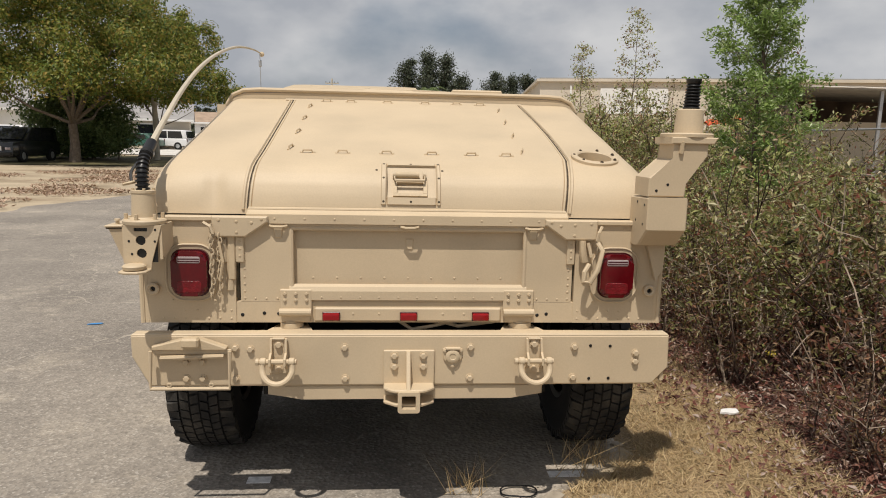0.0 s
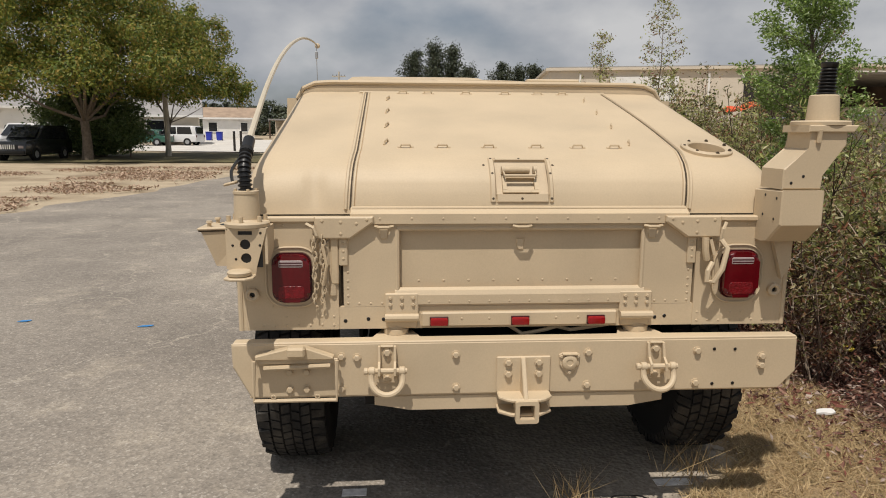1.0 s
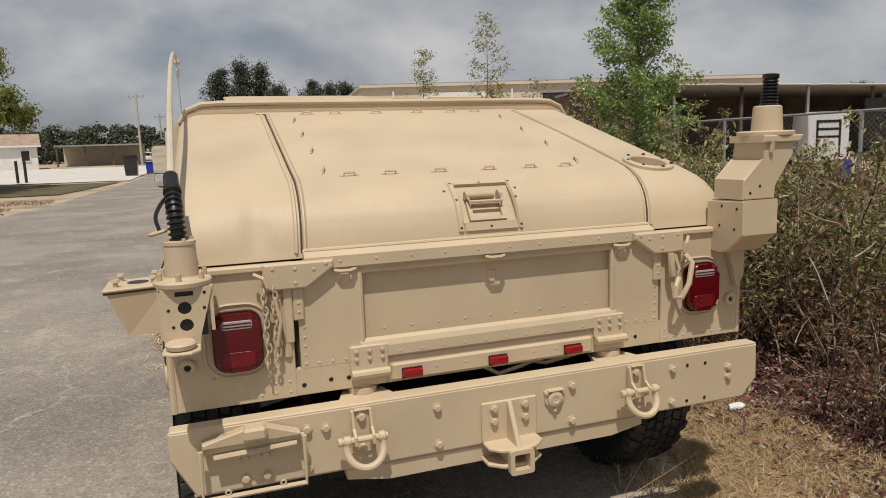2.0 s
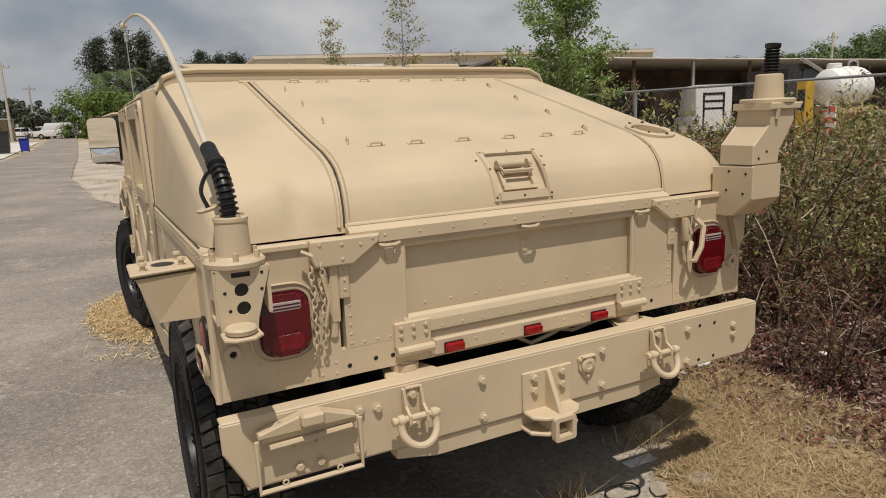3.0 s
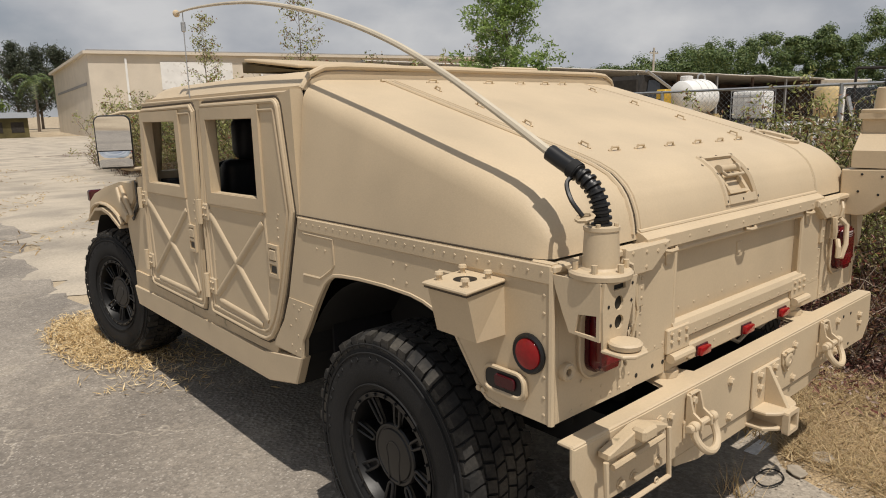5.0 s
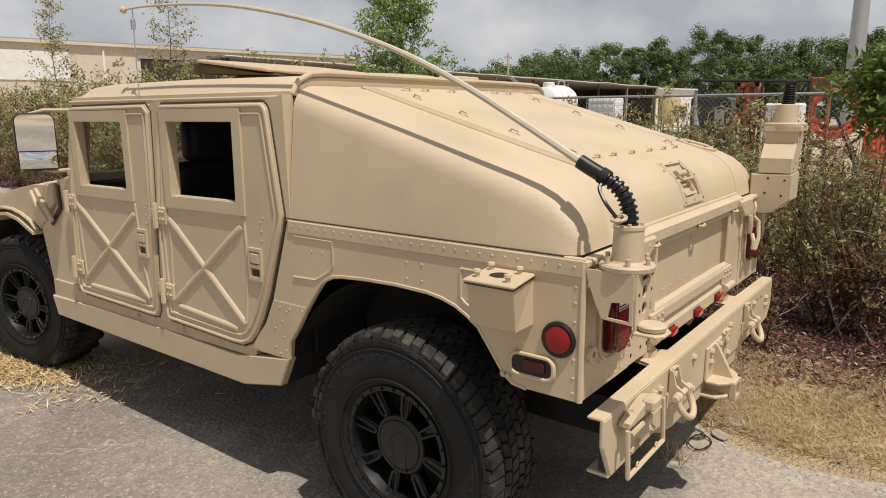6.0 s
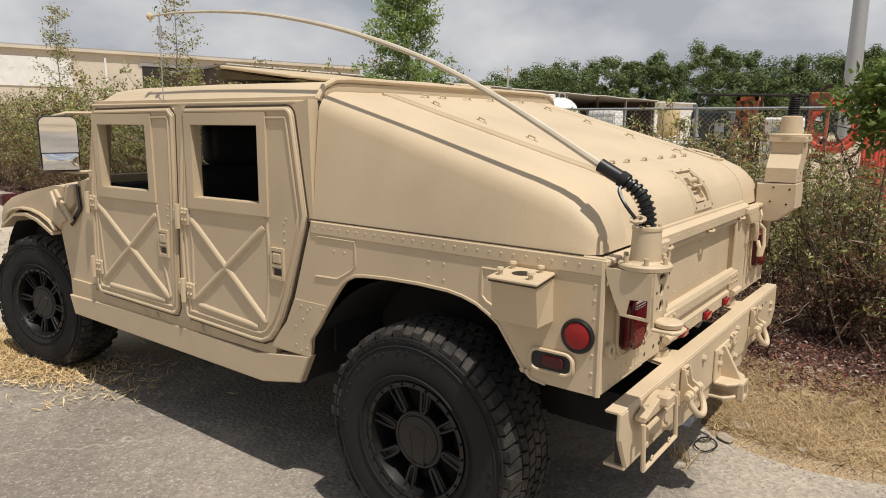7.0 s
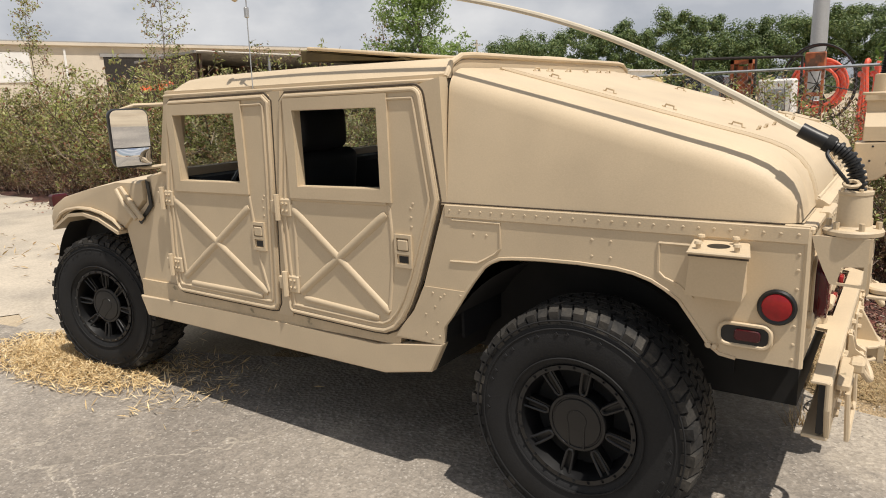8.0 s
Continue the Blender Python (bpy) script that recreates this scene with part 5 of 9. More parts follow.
# ---- side lamp, marker recess, side box ----
for sx in (-1, 1):
    xs = sx * SIDE
    k = part("side_lamp", lathe(bmesh.new(), [(0, 0.058), (0.007, 0.058), (0.012, 0.052), (0.008, 0.045)], (xs, 0.076, 1.026), (sx, 0, 0), 28), BLACK, truck, "round red side lamp in a black rubber ring", smooth=True)
    part("lamp_lens", lathe(bmesh.new(), [(0.006, 0.0455), (0.011, 0.043), (0.015, 0.030), (0.016, 0.004)], (xs, 0.076, 1.026), (sx, 0, 0), 28), RED_BRIGHT, k, smooth=True)
    f = part("marker_frame", prism(bmesh.new(), rounded(0.080, 0.250, 0.880, 0.956, 0.022, 3), "x", xs, xs + sx * 0.012, 0.002, holes=()), TAN, truck, smooth=True)
    part("marker_well", prism(bmesh.new(), rounded(0.092, 0.236, 0.892, 0.952, 0.024, 4), "x", xs + sx * 0.0118, xs + sx * 0.014), BLACK, f, "dark recess with a red marker lamp")
    part("marker_lens", prism(bmesh.new(), rounded(0.115, 0.195, 0.904, 0.942, 0.012, 3), "x", xs + sx * 0.013, xs + sx * 0.022, 0.003), RED_DARK, f)
    part("marker_rim", tube(bmesh.new(), [(xs + sx * 0.013, y, z) for y, z in rounded(0.086, 0.242, 0.886, 0.958, 0.028, 4)], 0.0065, 7, closed=True), TAN, f, smooth=True)
    for y, z in ((0.255, 0.866), (0.275, 0.868)):
        bolt((xs, y, z), f, 0.75, sx)

# sheet-metal pot mount on the left flank
bx = bmesh.new()
top_q = [(-1.095, 0.335), (-1.095, 0.172), (-1.272, 0.140), (-1.270, 0.305)]
bot_q = [(-1.095, 0.345), (-1.095, 0.168), (-1.220, 0.160), (-1.216, 0.330)]
loft(bx, [[(x, y, 1.212) for x, y in top_q], [(x, y, z) for (x, y), z in zip(bot_q, (1.052, 1.058, 1.063, 1.063))]], close_u=True)
bmesh.ops.holes_fill(bx, edges=[e for e in bx.edges if e.is_boundary], sides=8)
sidebox = part("pot_mount", bx, TAN, truck)
plate_q = [(-1.095, 0.340), (-1.095, 0.166), (-1.283, 0.130), (-1.283, 0.312)]
part("mount_plate", prism(bmesh.new(), plate_q, "z", 1.212, 1.223, 0.004, holes=()), TAN, sidebox)
# dark layer paints the shade below the plate's overhanging edge
part("plate_seam", prism(bmesh.new(), scaled(plate_q, 0.004), "z", 1.206, 1.2125), GAP_SHADE_BOLT, sidebox, "dark layer for the shade under the mount plate")
# flat black disc for the hole's shade, no hole is cut
part("mount_hole", lathe(bmesh.new(), [(0, 0.034), (0.001, 0.003)], (-1.185, 0.240, 1.2242), (0, 0, 1), 18), BLACK, sidebox, "black disc for the shade in the mount plate's hole")
for x, y in ((-1.240, 0.288), (-1.135, 0.305), (-1.135, 0.200), (-1.245, 0.175)):
    bm = lathe(bmesh.new(), [(0, 0.008), (0.016, 0.008), (0.016, 0.013), (0.024, 0.011)], (x, y, 1.223), (0, 0, 1), 10)
    part("mount_bolt", bm, TAN, sidebox)

# ---- left antenna ----
AX, AYY = -1.032, -0.104
mount = part("antenna_bracket", prism(bmesh.new(), [(-1.093, 1.262), (-0.952, 1.262), (-0.972, 1.19), (-0.992, 1.120), (-0.996, 1.090), (-1.092, 1.090), (-1.098, 1.19)], "y", -0.135, -0.128, holes=[[(-1.055, 1.238), (-1.005, 1.238), (-1.005, 1.252), (-1.055, 1.252)], arc(-1.031, 1.203, 0.019, 0, 330, 11), arc(-1.029, 1.153, 0.019, 0, 330, 11)]), TAN, truck)
mount.location.y = -0.026
# black plate added behind the holes to paint the bracket's inner shade
part("bracket_liner", boxed(-1.068, -0.972, -0.1275, -0.122, 1.118, 1.256), BLACK, mount, "black plate for the shade inside the bracket")
part("bracket_side", prism(bmesh.new(), [(-0.13, 1.262), (0.0, 1.262), (0.0, 1.17), (-0.05, 1.15), (-0.13, 1.13)], "x", -0.962, -0.952), TAN, mount)
part("bracket_wing", prism(bmesh.new(), [(-0.128, 1.262), (0.022, 1.262), (0.012, 1.225), (-0.012, 1.165), (-0.034, 1.118), (-0.128, 1.112)], "x", -1.101, -1.094, holes=[[(-0.118, 1.122), (-0.052, 1.124), (-0.062, 1.172), (-0.118, 1.178)]]), TAN, mount)
part("bracket_shelf", boxed(-1.10, -0.955, -0.128, 0.0, 1.252, 1.2605, 0.002), TAN, mount)
part("bracket_cup", lathe(bmesh.new(), [(0, 0.030), (0.004, 0.040), (0.016, 0.043), (0.021, 0.038), (0.023, 0.006)], (-1.048, -0.168, 1.094), (0, 0, 1), 20), TAN, mount, smooth=True)
part("cup_tray", prism(bmesh.new(), [(-1.096, -0.13), (-1.098, -0.195), (-1.072, -0.216), (-1.02, -0.216), (-0.995, -0.19), (-0.995, -0.13)], "z", 1.084, 1.094, 0.003), TAN, mount)
# small black discs stand in for shaded holes
bm = bmesh.new()
for x, z in ((-1.075, 1.20), (-1.065, 1.15), (-0.978, 1.20), (-0.975, 1.245)):
    lathe(bm, [(0, 0.005), (0.001, 0.004)], (x, -0.1355, z), (0, -1, 0), 7)
part("bolt_holes", bm, BLACK, mount)
base = part("antenna_base", lathe(bmesh.new(), [(0, 0.080), (0.012, 0.082), (0.018, 0.077), (0.020, 0.052), (0.026, 0.047), (0.116, 0.0435), (0.119, 0.046), (0.128, 0.046), (0.130, 0.03)], (AX, AYY, 1.264), (0, 0, 1), 32), TAN, truck, "tan whip antenna tied down in an arc over the roof", smooth=True, sharp=30)
bm = bmesh.new()
for k in range(6):
    a = k * math.tau / 6 + 0.4
    lathe(bm, [(0, 0.008), (0.022, 0.008)], (AX + 0.066 * math.cos(a), AYY + 0.066 * math.sin(a), 1.282), (0, 0, 1), 8)
for k in range(4):
    a = k * math.tau / 4 + 0.4
    lathe(bm, [(0, 0.006), (0.008, 0.006)], (AX + 0.037 * math.cos(a), AYY + 0.037 * math.sin(a), 1.393), (0, 0, 1), 8)
part("studs", bm, TAN_WORN, base)
SPR = [(AX, AYY, 1.39), (AX - 0.002, AYY + 0.000, 1.42), (AX - 0.004, AYY + 0.006, 1.452), (AX - 0.006, AYY + 0.022, 1.484), (AX - 0.008, AYY + 0.050, 1.511), (AX - 0.01, AYY + 0.086, 1.533), (AX - 0.012, AYY + 0.122, 1.552), (AX - 0.014, AYY + 0.158, 1.572)]


def along(pts, n):
    """n points evenly along a smooth path."""
    out = []
    v = [Vector(p) for p in pts]
    for i in range(n):
        t = i / (n - 1) * (len(v) - 1)
        k = min(int(t), len(v) - 2)
        f = t - k
        p0, p1, p2, p3 = v[max(k - 1, 0)], v[k], v[k + 1], v[min(k + 2, len(v) - 1)]
        out.append(0.5 * ((2 * p1) + (p2 - p0) * f + (2 * p0 - 5 * p1 + 4 * p2 - p3) * f * f + (3 * p1 - p0 - 3 * p2 + p3) * f ** 3))
    return out


sp = along(SPR, 90)
part("rubber_boot", tube(bmesh.new(), sp, [(0.027 if (i // 3) % 2 else 0.020) - 0.00006 * i if i < 60 else 0.0225 for i in range(90)], 14), BLACK, base, "black ribbed rubber spring boot", smooth=True, sharp=60)
part("boot_collar", tube(bmesh.new(), sp[58:66], 0.026, 12), RUBBER, base, smooth=True)
part("ground_strap", tube(bmesh.new(), along([(AX - 0.05, AYY + 0.02, 1.42), (AX - 0.06, AYY + 0.05, 1.46), (AX - 0.04, AYY + 0.08, 1.50), (AX - 0.015, AYY + 0.07, 1.52)], 14), 0.006, 6), BLACK, base, smooth=True)
part("strap_clamp", tube(bmesh.new(), [(AX - 0.055 + 0.022 * math.cos(a * 0.7854), AYY + 0.01 + 0.02 * math.sin(a * 0.7854), 1.418 + 0.006 * math.cos(a * 0.7854)) for a in range(8)], 0.006, 5, closed=True), TAN_WORN, base)
rod = along([SPR[-1], (AX - 0.015, 0.26, 1.688), (AX - 0.016, 0.477, 1.803), (AX - 0.016, 0.718, 1.911), (AX - 0.017, 0.987, 2.004), (AX - 0.018, 1.29, 2.085), (AX - 0.019, 1.64, 2.154), (AX - 0.02, 1.94, 2.191), (AX - 0.022, 2.20, 2.211), (AX - 0.024, 2.385, 2.219), (AX - 0.025, 2.53, 2.219)], 90)
part("whip_rod", tube(bmesh.new(), rod, [0.0128 - 0.0080 * i / 89 for i in range(90)], 8), WHIP, base, smooth=True)
lathe(bm := bmesh.new(), [(0, 0.004), (0.004, 0.014), (0.016, 0.019), (0.028, 0.014), (0.032, 0.004)], (AX - 0.025, 2.525, 2.219), (0, 1, 0), 12)
part("tip_ball", bm, TAN, base, smooth=True)
part("tie_cord", tube(bmesh.new(), [(AX - 0.024, 2.46, 2.218), (AX - 0.024, 2.465, 2.10), (AX - 0.022, 2.47, 1.95), (AX - 0.02, 2.475, 1.79)], 0.0028, 5), STEEL, base, "thin grey tie-down cord")
part("cord_clip", boxed(AX - 0.034, AX - 0.014, 2.455, 2.475, 2.12, 2.17, 0.004), STEEL, base)

# ---- right antenna mount ----
rb = part("right_antenna_bracket", prism(bmesh.new(), [(-0.172, 1.398), (0.03, 1.392), (0.03, 1.188), (-0.045, 1.188), (-0.085, 1.192), (-0.172, 1.266)], "x", 0.952, 1.118, 0.006), TAN, truck, "folded sheet bracket with a shortened antenna base")
part("bracket_neck", prism(bmesh.new(), [(0.953, 1.4005), (1.104, 1.4005), (1.099, 1.455), (1.188, 1.565), (1.188, 1.634), (1.047, 1.634), (1.047, 1.552), (0.953, 1.476)], "y", -0.165, -0.005, 0.005), TAN, rb)
part("bracket_head", prism(bmesh.new(), [(1.030, 1.612), (1.205, 1.612), (1.222, 1.639), (1.030, 1.639)], "y", -0.178, 0.005, 0.004), TAN, rb)
part("bracket_wall", prism(bmesh.new(), [(1.0, 1.24), (1.096, 1.25), (1.092, 1.08), (1.062, 1.03)], "y", -0.030, -0.004), TAN, rb)
part("mount_flange", lathe(bmesh.new(), [(0, 0.104), (0.012, 0.105), (0.017, 0.099), (0.018, 0.06)], (1.130, -0.080, 1.639), (0, 0, 1), 32), TAN, rb, smooth=True)
part("mount_can", lathe(bmesh.new(), [(0, 0.058), (0.092, 0.052), (0.096, 0.045), (0.096, 0.02)], (1.136, -0.080, 1.656), (0, 0, 1), 28), TAN, rb, smooth=True)
part("rubber_stub", lathe(bmesh.new(), [(0.0005 + 0.0062 * i, (0.036 if i % 2 else 0.029) - 0.0004 * i) for i in range(16)] + [(0.10, 0.024), (0.105, 0.030), (0.12, 0.030), (0.122, 0.02)], (1.139, -0.082, 1.751), (0.02, -0.03, 1), 18), BLACK, rb, "black ribbed rubber stub", smooth=True, sharp=60)
# black discs put the holes' shade on the bracket
bm = bmesh.new()
for p, nrm in (((0.9515, -0.135, 1.365), (-1, 0, 0)), ((0.9515, -0.055, 1.372), (-1, 0, 0)), ((0.9515, -0.125, 1.285), (-1, 0, 0)), ((0.9515, -0.045, 1.295), (-1, 0, 0)), ((0.985, -0.1655, 1.425), (0, -1, 0)), ((1.03, -0.1655, 1.45), (0, -1, 0))):
    lathe(bm, [(0, 0.006), (0.001, 0.005)], p, nrm, 8)
part("bolt_holes", bm, BLACK, rb)
bm = tube(bmesh.new(), [(1.075, -0.168, 1.575), (1.075, -0.172, 1.622)], 0.010, 7)
part("clamp_bolt", bm, TAN_WORN, rb)


# ---- wheels ----
def wheel():
    w = thing("wheel", "", "")
    R, HW = 0.468, 0.155
    ty = part("tyre", lathe(bmesh.new(), [(-HW + 0.03, 0.235), (-HW + 0.008, 0.262), (-HW - 0.004, 0.32), (-HW - 0.002, 0.385), (-HW + 0.012, 0.43), (-HW + 0.035, R - 0.016), (-HW + 0.08, R - 0.010), (0, R - 0.008), (HW - 0.08, R - 0.010), (HW - 0.035, R - 0.016), (HW - 0.012, 0.43), (HW + 0.002, 0.385), (HW, 0.29), (HW - 0.03, 0.235)], (0, 0, 0), (1, 0, 0), 64, cap=False), RUBBER, w, "chunky all-terrain tyre", smooth=True, sharp=40)
    tr = bmesh.new()
    rnd = random.Random(4)
    N = 56
    for i in range(N):
        a0 = i * math.tau / N
        for k, (xa, xb, off) in enumerate(((-0.150, -0.095, 0.0), (-0.086, -0.046, 0.5), (-0.038, 0.0, 0.1), (0.008, 0.042, 0.6), (0.050, 0.088, 0.2), (0.097, 0.150, 0.55))):
            a = a0 + off * math.tau / N
            da = math.tau / N * (0.74 + 0.1 * rnd.random())
            edge = k in (0, 5)
            q = []
            for xx in (xa, xb):
                for t in (0, 1):
                    for h in (0, 1):
                        r = (R - 0.013) if not h else R
                        if edge and abs(xx) > 0.14:
                            r = (R - 0.085 + 0.03 * (i % 2)) if not h else R - 0.012 - 0.016 * (i % 2)
                        aa = a + da * t + 0.45 * math.tau / N * (xx - xa) / 0.04 * (1 if k % 2 else -1) * 0.5
                        q.append(tr.verts.new((xx, r * math.cos(aa), r * math.sin(aa))))
            for f in ((0, 1, 3, 2), (4, 6, 7, 5), (0, 4, 5, 1), (2, 3, 7, 6), (1, 5, 7, 3), (0, 2, 6, 4)):
                tr.faces.new([q[j] for j in f])
    part("tread", tr, TREAD, ty)["kind"] = "stuff"
    for r in (0.424, 0.392, 0.275):
        part("sidewall_rib", tube(bmesh.new(), [(-HW - 0.0015, r * math.cos(i * math.tau / 64), r * math.sin(i * math.tau / 64)) for i in range(64)], 0.004, 5, closed=True), RUBBER, ty, smooth=True)
    # raised unreadable sidewall marks as plain bars
    sw = bmesh.new()
    for i in range(18):
        if i % 9 < 6:
            a = i * math.tau / 18
            for q in range(2):
                aa = a + q * 0.12
                lathe(sw, [(0, 0.009), (0.003, 0.008)], (-HW - 0.003, 0.372 * math.cos(aa), 0.372 * math.sin(aa)), (-1, 0, 0), 4)
    part("sidewall_marks", sw, RUBBER, ty)
    rim = part("rim", lathe(bmesh.new(), [(-HW + 0.028, 0.246), (-HW + 0.012, 0.244), (-HW + 0.012, 0.226), (-HW + 0.045, 0.218), (-0.02, 0.205), (0.12, 0.21), (0.13, 0.24)], (0, 0, 0), (1, 0, 0), 48, cap=False), BLACK, w, "black alloy rim with paired spokes", smooth=True, sharp=40)
    part("rim_back", lathe(bmesh.new(), [(-0.03, 0.208), (-0.028, 0.02)], (0, 0, 0), (1, 0, 0), 36), UNDER, rim)
    for i in range(8):
        a = i * math.tau / 8 + 0.2
        u, v = Vector((0, math.cos(a), math.sin(a))), Vector((0, -math.sin(a), math.cos(a)))
        # each spoke is a slim loop, rounded at the hub
        pts = [u * 0.226 + v * 0.017, u * 0.17 + v * 0.015, u * 0.135 + v * 0.013, u * 0.124 + v * 0.007, u * 0.124 - v * 0.007, u * 0.135 - v * 0.013, u * 0.17 - v * 0.015, u * 0.226 - v * 0.017]
        sp_ = part("spoke", tube(bmesh.new(), [Vector((-0.112 - 0.10 * (p.length - 0.12), p.y, p.z)) for p in pts], 0.0062, 7), BLACK, rim, smooth=True)
        web = bmesh.new()
        q = [u * 0.118 - v * 0.014, u * 0.118 + v * 0.014, u * 0.222 + v * 0.018, u * 0.222 - v * 0.018]
        vs = [[web.verts.new((x, p.y, p.z)) for p in q] for x in (-0.100, -0.06)]
        web.faces.new(vs[0]), web.faces.new(vs[1][::-1])
        for k in range(4):
            web.faces.new((vs[0][k], vs[0][(k + 1) % 4], vs[1][(k + 1) % 4], vs[1][k]))
        part("spoke_web", web, BLACK, sp_)
    cap = part("hub_cap", lathe(bmesh.new(), [(-0.03, 0.120), (-0.108, 0.120), (-0.114, 0.116), (-0.115, 0.106), (-0.111, 0.103), (-0.111, 0.099), (-0.116, 0.096), (-0.118, 0.07), (-0.1185, 0.005)], (0, 0, 0), (1, 0, 0), 40), BLACK, rim, smooth=True, sharp=30)
    key = [(-0.030, -0.105), (-0.033, -0.02)] + [(0.040 * math.cos(radians(t)), 0.012 + 0.040 * math.sin(radians(t))) for t in range(205, -30, -18)] + [(0.033, -0.02), (0.030, -0.105)]
    part("cap_mark", tube(bmesh.new(), [(-0.1165, y, z) for y, z in key], 0.0042, 6), BLACK, cap, smooth=True)
    bm = bmesh.new()
    for i in range(24):
        a = i * math.tau / 24
        hexbolt(bm, (-HW + 0.012, 0.235 * math.cos(a), 0.235 * math.sin(a)), (-1, 0, 0), 0.005, 0.006)
    part("rim_bolts", bm, BLACK, rim)
    return w


# the wheels hang under the truck
first = wheel()
first.parent = truck
first.location = (-0.970, 0.752, 0.455)
for x, y, turn, flip in ((-0.965, 4.115, 40, 12), (0.970, 0.752, 15, 180), (0.965, 4.115, 70, 192)):
    c = copy_thing(first, Matrix.Translation((x, y, 0.455)) @ Matrix.Rotation(radians(flip), 4, "Z") @ Matrix.Rotation(radians(turn), 4, "X"))
    c.parent = truck

# ---- ground ----
def ground_z(x, y):
    """The land lies level near the truck and climbs very gently far off."""
    return 0.011 * max(0.0, math.hypot(x, y) - 38.0)


def steps(near, far, first):
    """Offsets that grow outwards."""
    out, v, d = [], 0.0, first
    while v < far:
        v += d
        if v > near:
            d *= 1.28
        out.append(v)
    return out


gx = steps(14, 900, 0.7)
axis_x = sorted([-v for v in gx] + [0.0] + gx)
bm = bmesh.new()
grid = [[bm.verts.new((x, y + 4, ground_z(x, y + 4) - 0.022 + (0.012 * noise.noise((x * 0.9, y * 0.9, 0)) if abs(x) < 20 and abs(y) < 20 else 0))) for x in axis_x] for y in axis_x]
for a, b in zip(grid, grid[1:]):
    for i in range(len(a) - 1):
        bm.faces.new((a[i], a[i + 1], b[i + 1], b[i]))
ground = tagged(part("ground", bm, SAND, smooth=True), "dry sandy ground with patches of brown leaf litter", "ground", kind="structure")


def edge_at(table, y):
    for (y0, x0), (y1, x1) in zip(table, table[1:]):
        if y <= y1:
            t = max(0.0, (y - y0) / (y1 - y0))
            t = t * t * (3 - 2 * t)
            return x0 + (x1 - x0) * t
    return table[-1][1]


ROAD_R = [(-14, 2.0), (-3, 1.2), (-0.3, 0.60), (0.1, 0.66), (0.25, 0.92), (0.5, 1.12), (1.0, 1.2), (1.8, 0.6), (2.5, 0.0), (4, -0.6), (6, -1.0), (9, -0.95), (11, -0.5), (14, -0.65), (17, -1.3), (26, -1.8), (47, -1.6), (150, -1.6)]
ROAD_L = [(-14, -9.5), (8, -8.6), (12, -8.0), (16, -7.1), (28, -6.0), (47, -5.2), (57, -4.6), (150, -5.0)]
bm = bmesh.new()
rows = []
y = -14.0
while y < 150:
    r = edge_at(ROAD_R, y) + (0.10 * noise.noise((y * 1.7, 3, 0)) + 0.05 * noise.noise((y * 6.1, 5, 0))) * (1 if y < 30 else 0)
    l = edge_at(ROAD_L, y) + (0.22 * noise.noise((y * 0.9, 9, 0)) + 0.08 * noise.noise((y * 4, 1, 0))) * (1 if y < 40 else 0)
    pts = []
    for k in range(15):
        x = l + (r - l) * k / 14
        pts.append((x, y, ground_z(x, y) + 0.0 + (0.004 * noise.noise((x * 0.8, y * 0.8, 2)) if y < 25 else 0.03)))
    rows.append([(pts[0][0] - 0.06, y, pts[0][2] - 0.05)] + pts + [(pts[-1][0] + 0.05, y, pts[-1][2] - 0.05)])
    y += 0.22 if y < 16 else (1.0 if y < 40 else 6.0)
loft(bm, rows)
road = tagged(part("road", bm, ASPHALT, smooth=True), "bleached grey asphalt road with crumbling edges", "road", kind="structure")

# ---- plant materials and builders ----
def leaf_material(name, colors, rough=0.55, translucent=0.4):
    """Leaves whose colour goes from leaf to leaf through the given colours."""
    m = bpy.data.materials.new(name)
    m.use_nodes = True
    n, l = m.node_tree.nodes, m.node_tree.links
    n.clear()
    out, p, t, x = n.new("ShaderNodeOutputMaterial"), n.new("ShaderNodeBsdfPrincipled"), n.new("ShaderNodeBsdfTranslucent"), n.new("ShaderNodeMixShader")
    g, r = n.new("ShaderNodeNewGeometry"), n.new("ShaderNodeValToRGB")
    while len(r.color_ramp.elements) < len(colors):
        r.color_ramp.elements.new(0.5)
    for i, (e, c) in enumerate(zip(r.color_ramp.elements, colors)):
        e.position, e.color = i / max(1, len(colors) - 1), (*c, 1)
    p.inputs["Roughness"].default_value = rough
    x.inputs["Fac"].default_value = translucent
    l.new(g.outputs["Random Per Island"], r.inputs["Fac"])
    l.new(r.outputs["Color"], p.inputs["Base Color"]), l.new(r.outputs["Color"], t.inputs["Color"])
    l.new(p.outputs[0], x.inputs[1]), l.new(t.outputs[0], x.inputs[2]), l.new(x.outputs[0], out.inputs["Surface"])
    return m


BARK = material("grey_bark", (0.16, 0.125, 0.095), 0.9, vary=0.3, scale=8, grain=0.25, grain_scale=50, bump=0.6, bump_scale=30)
TWIG = material("dry_twigs", (0.06, 0.036, 0.027), 0.85, vary=0.4, scale=12)
TWIG_PALE = material("bleached_twigs", (0.33, 0.26, 0.20), 0.8, vary=0.3, scale=9)
L_SHRUB = leaf_material("shrub_leaves", [(0.035, 0.03, 0.014), (0.14, 0.15, 0.04), (0.30, 0.31, 0.10), (0.06, 0.065, 0.022), (0.54, 0.48, 0.27), (0.25, 0.085, 0.05), (0.20, 0.22, 0.065)], rough=0.42)
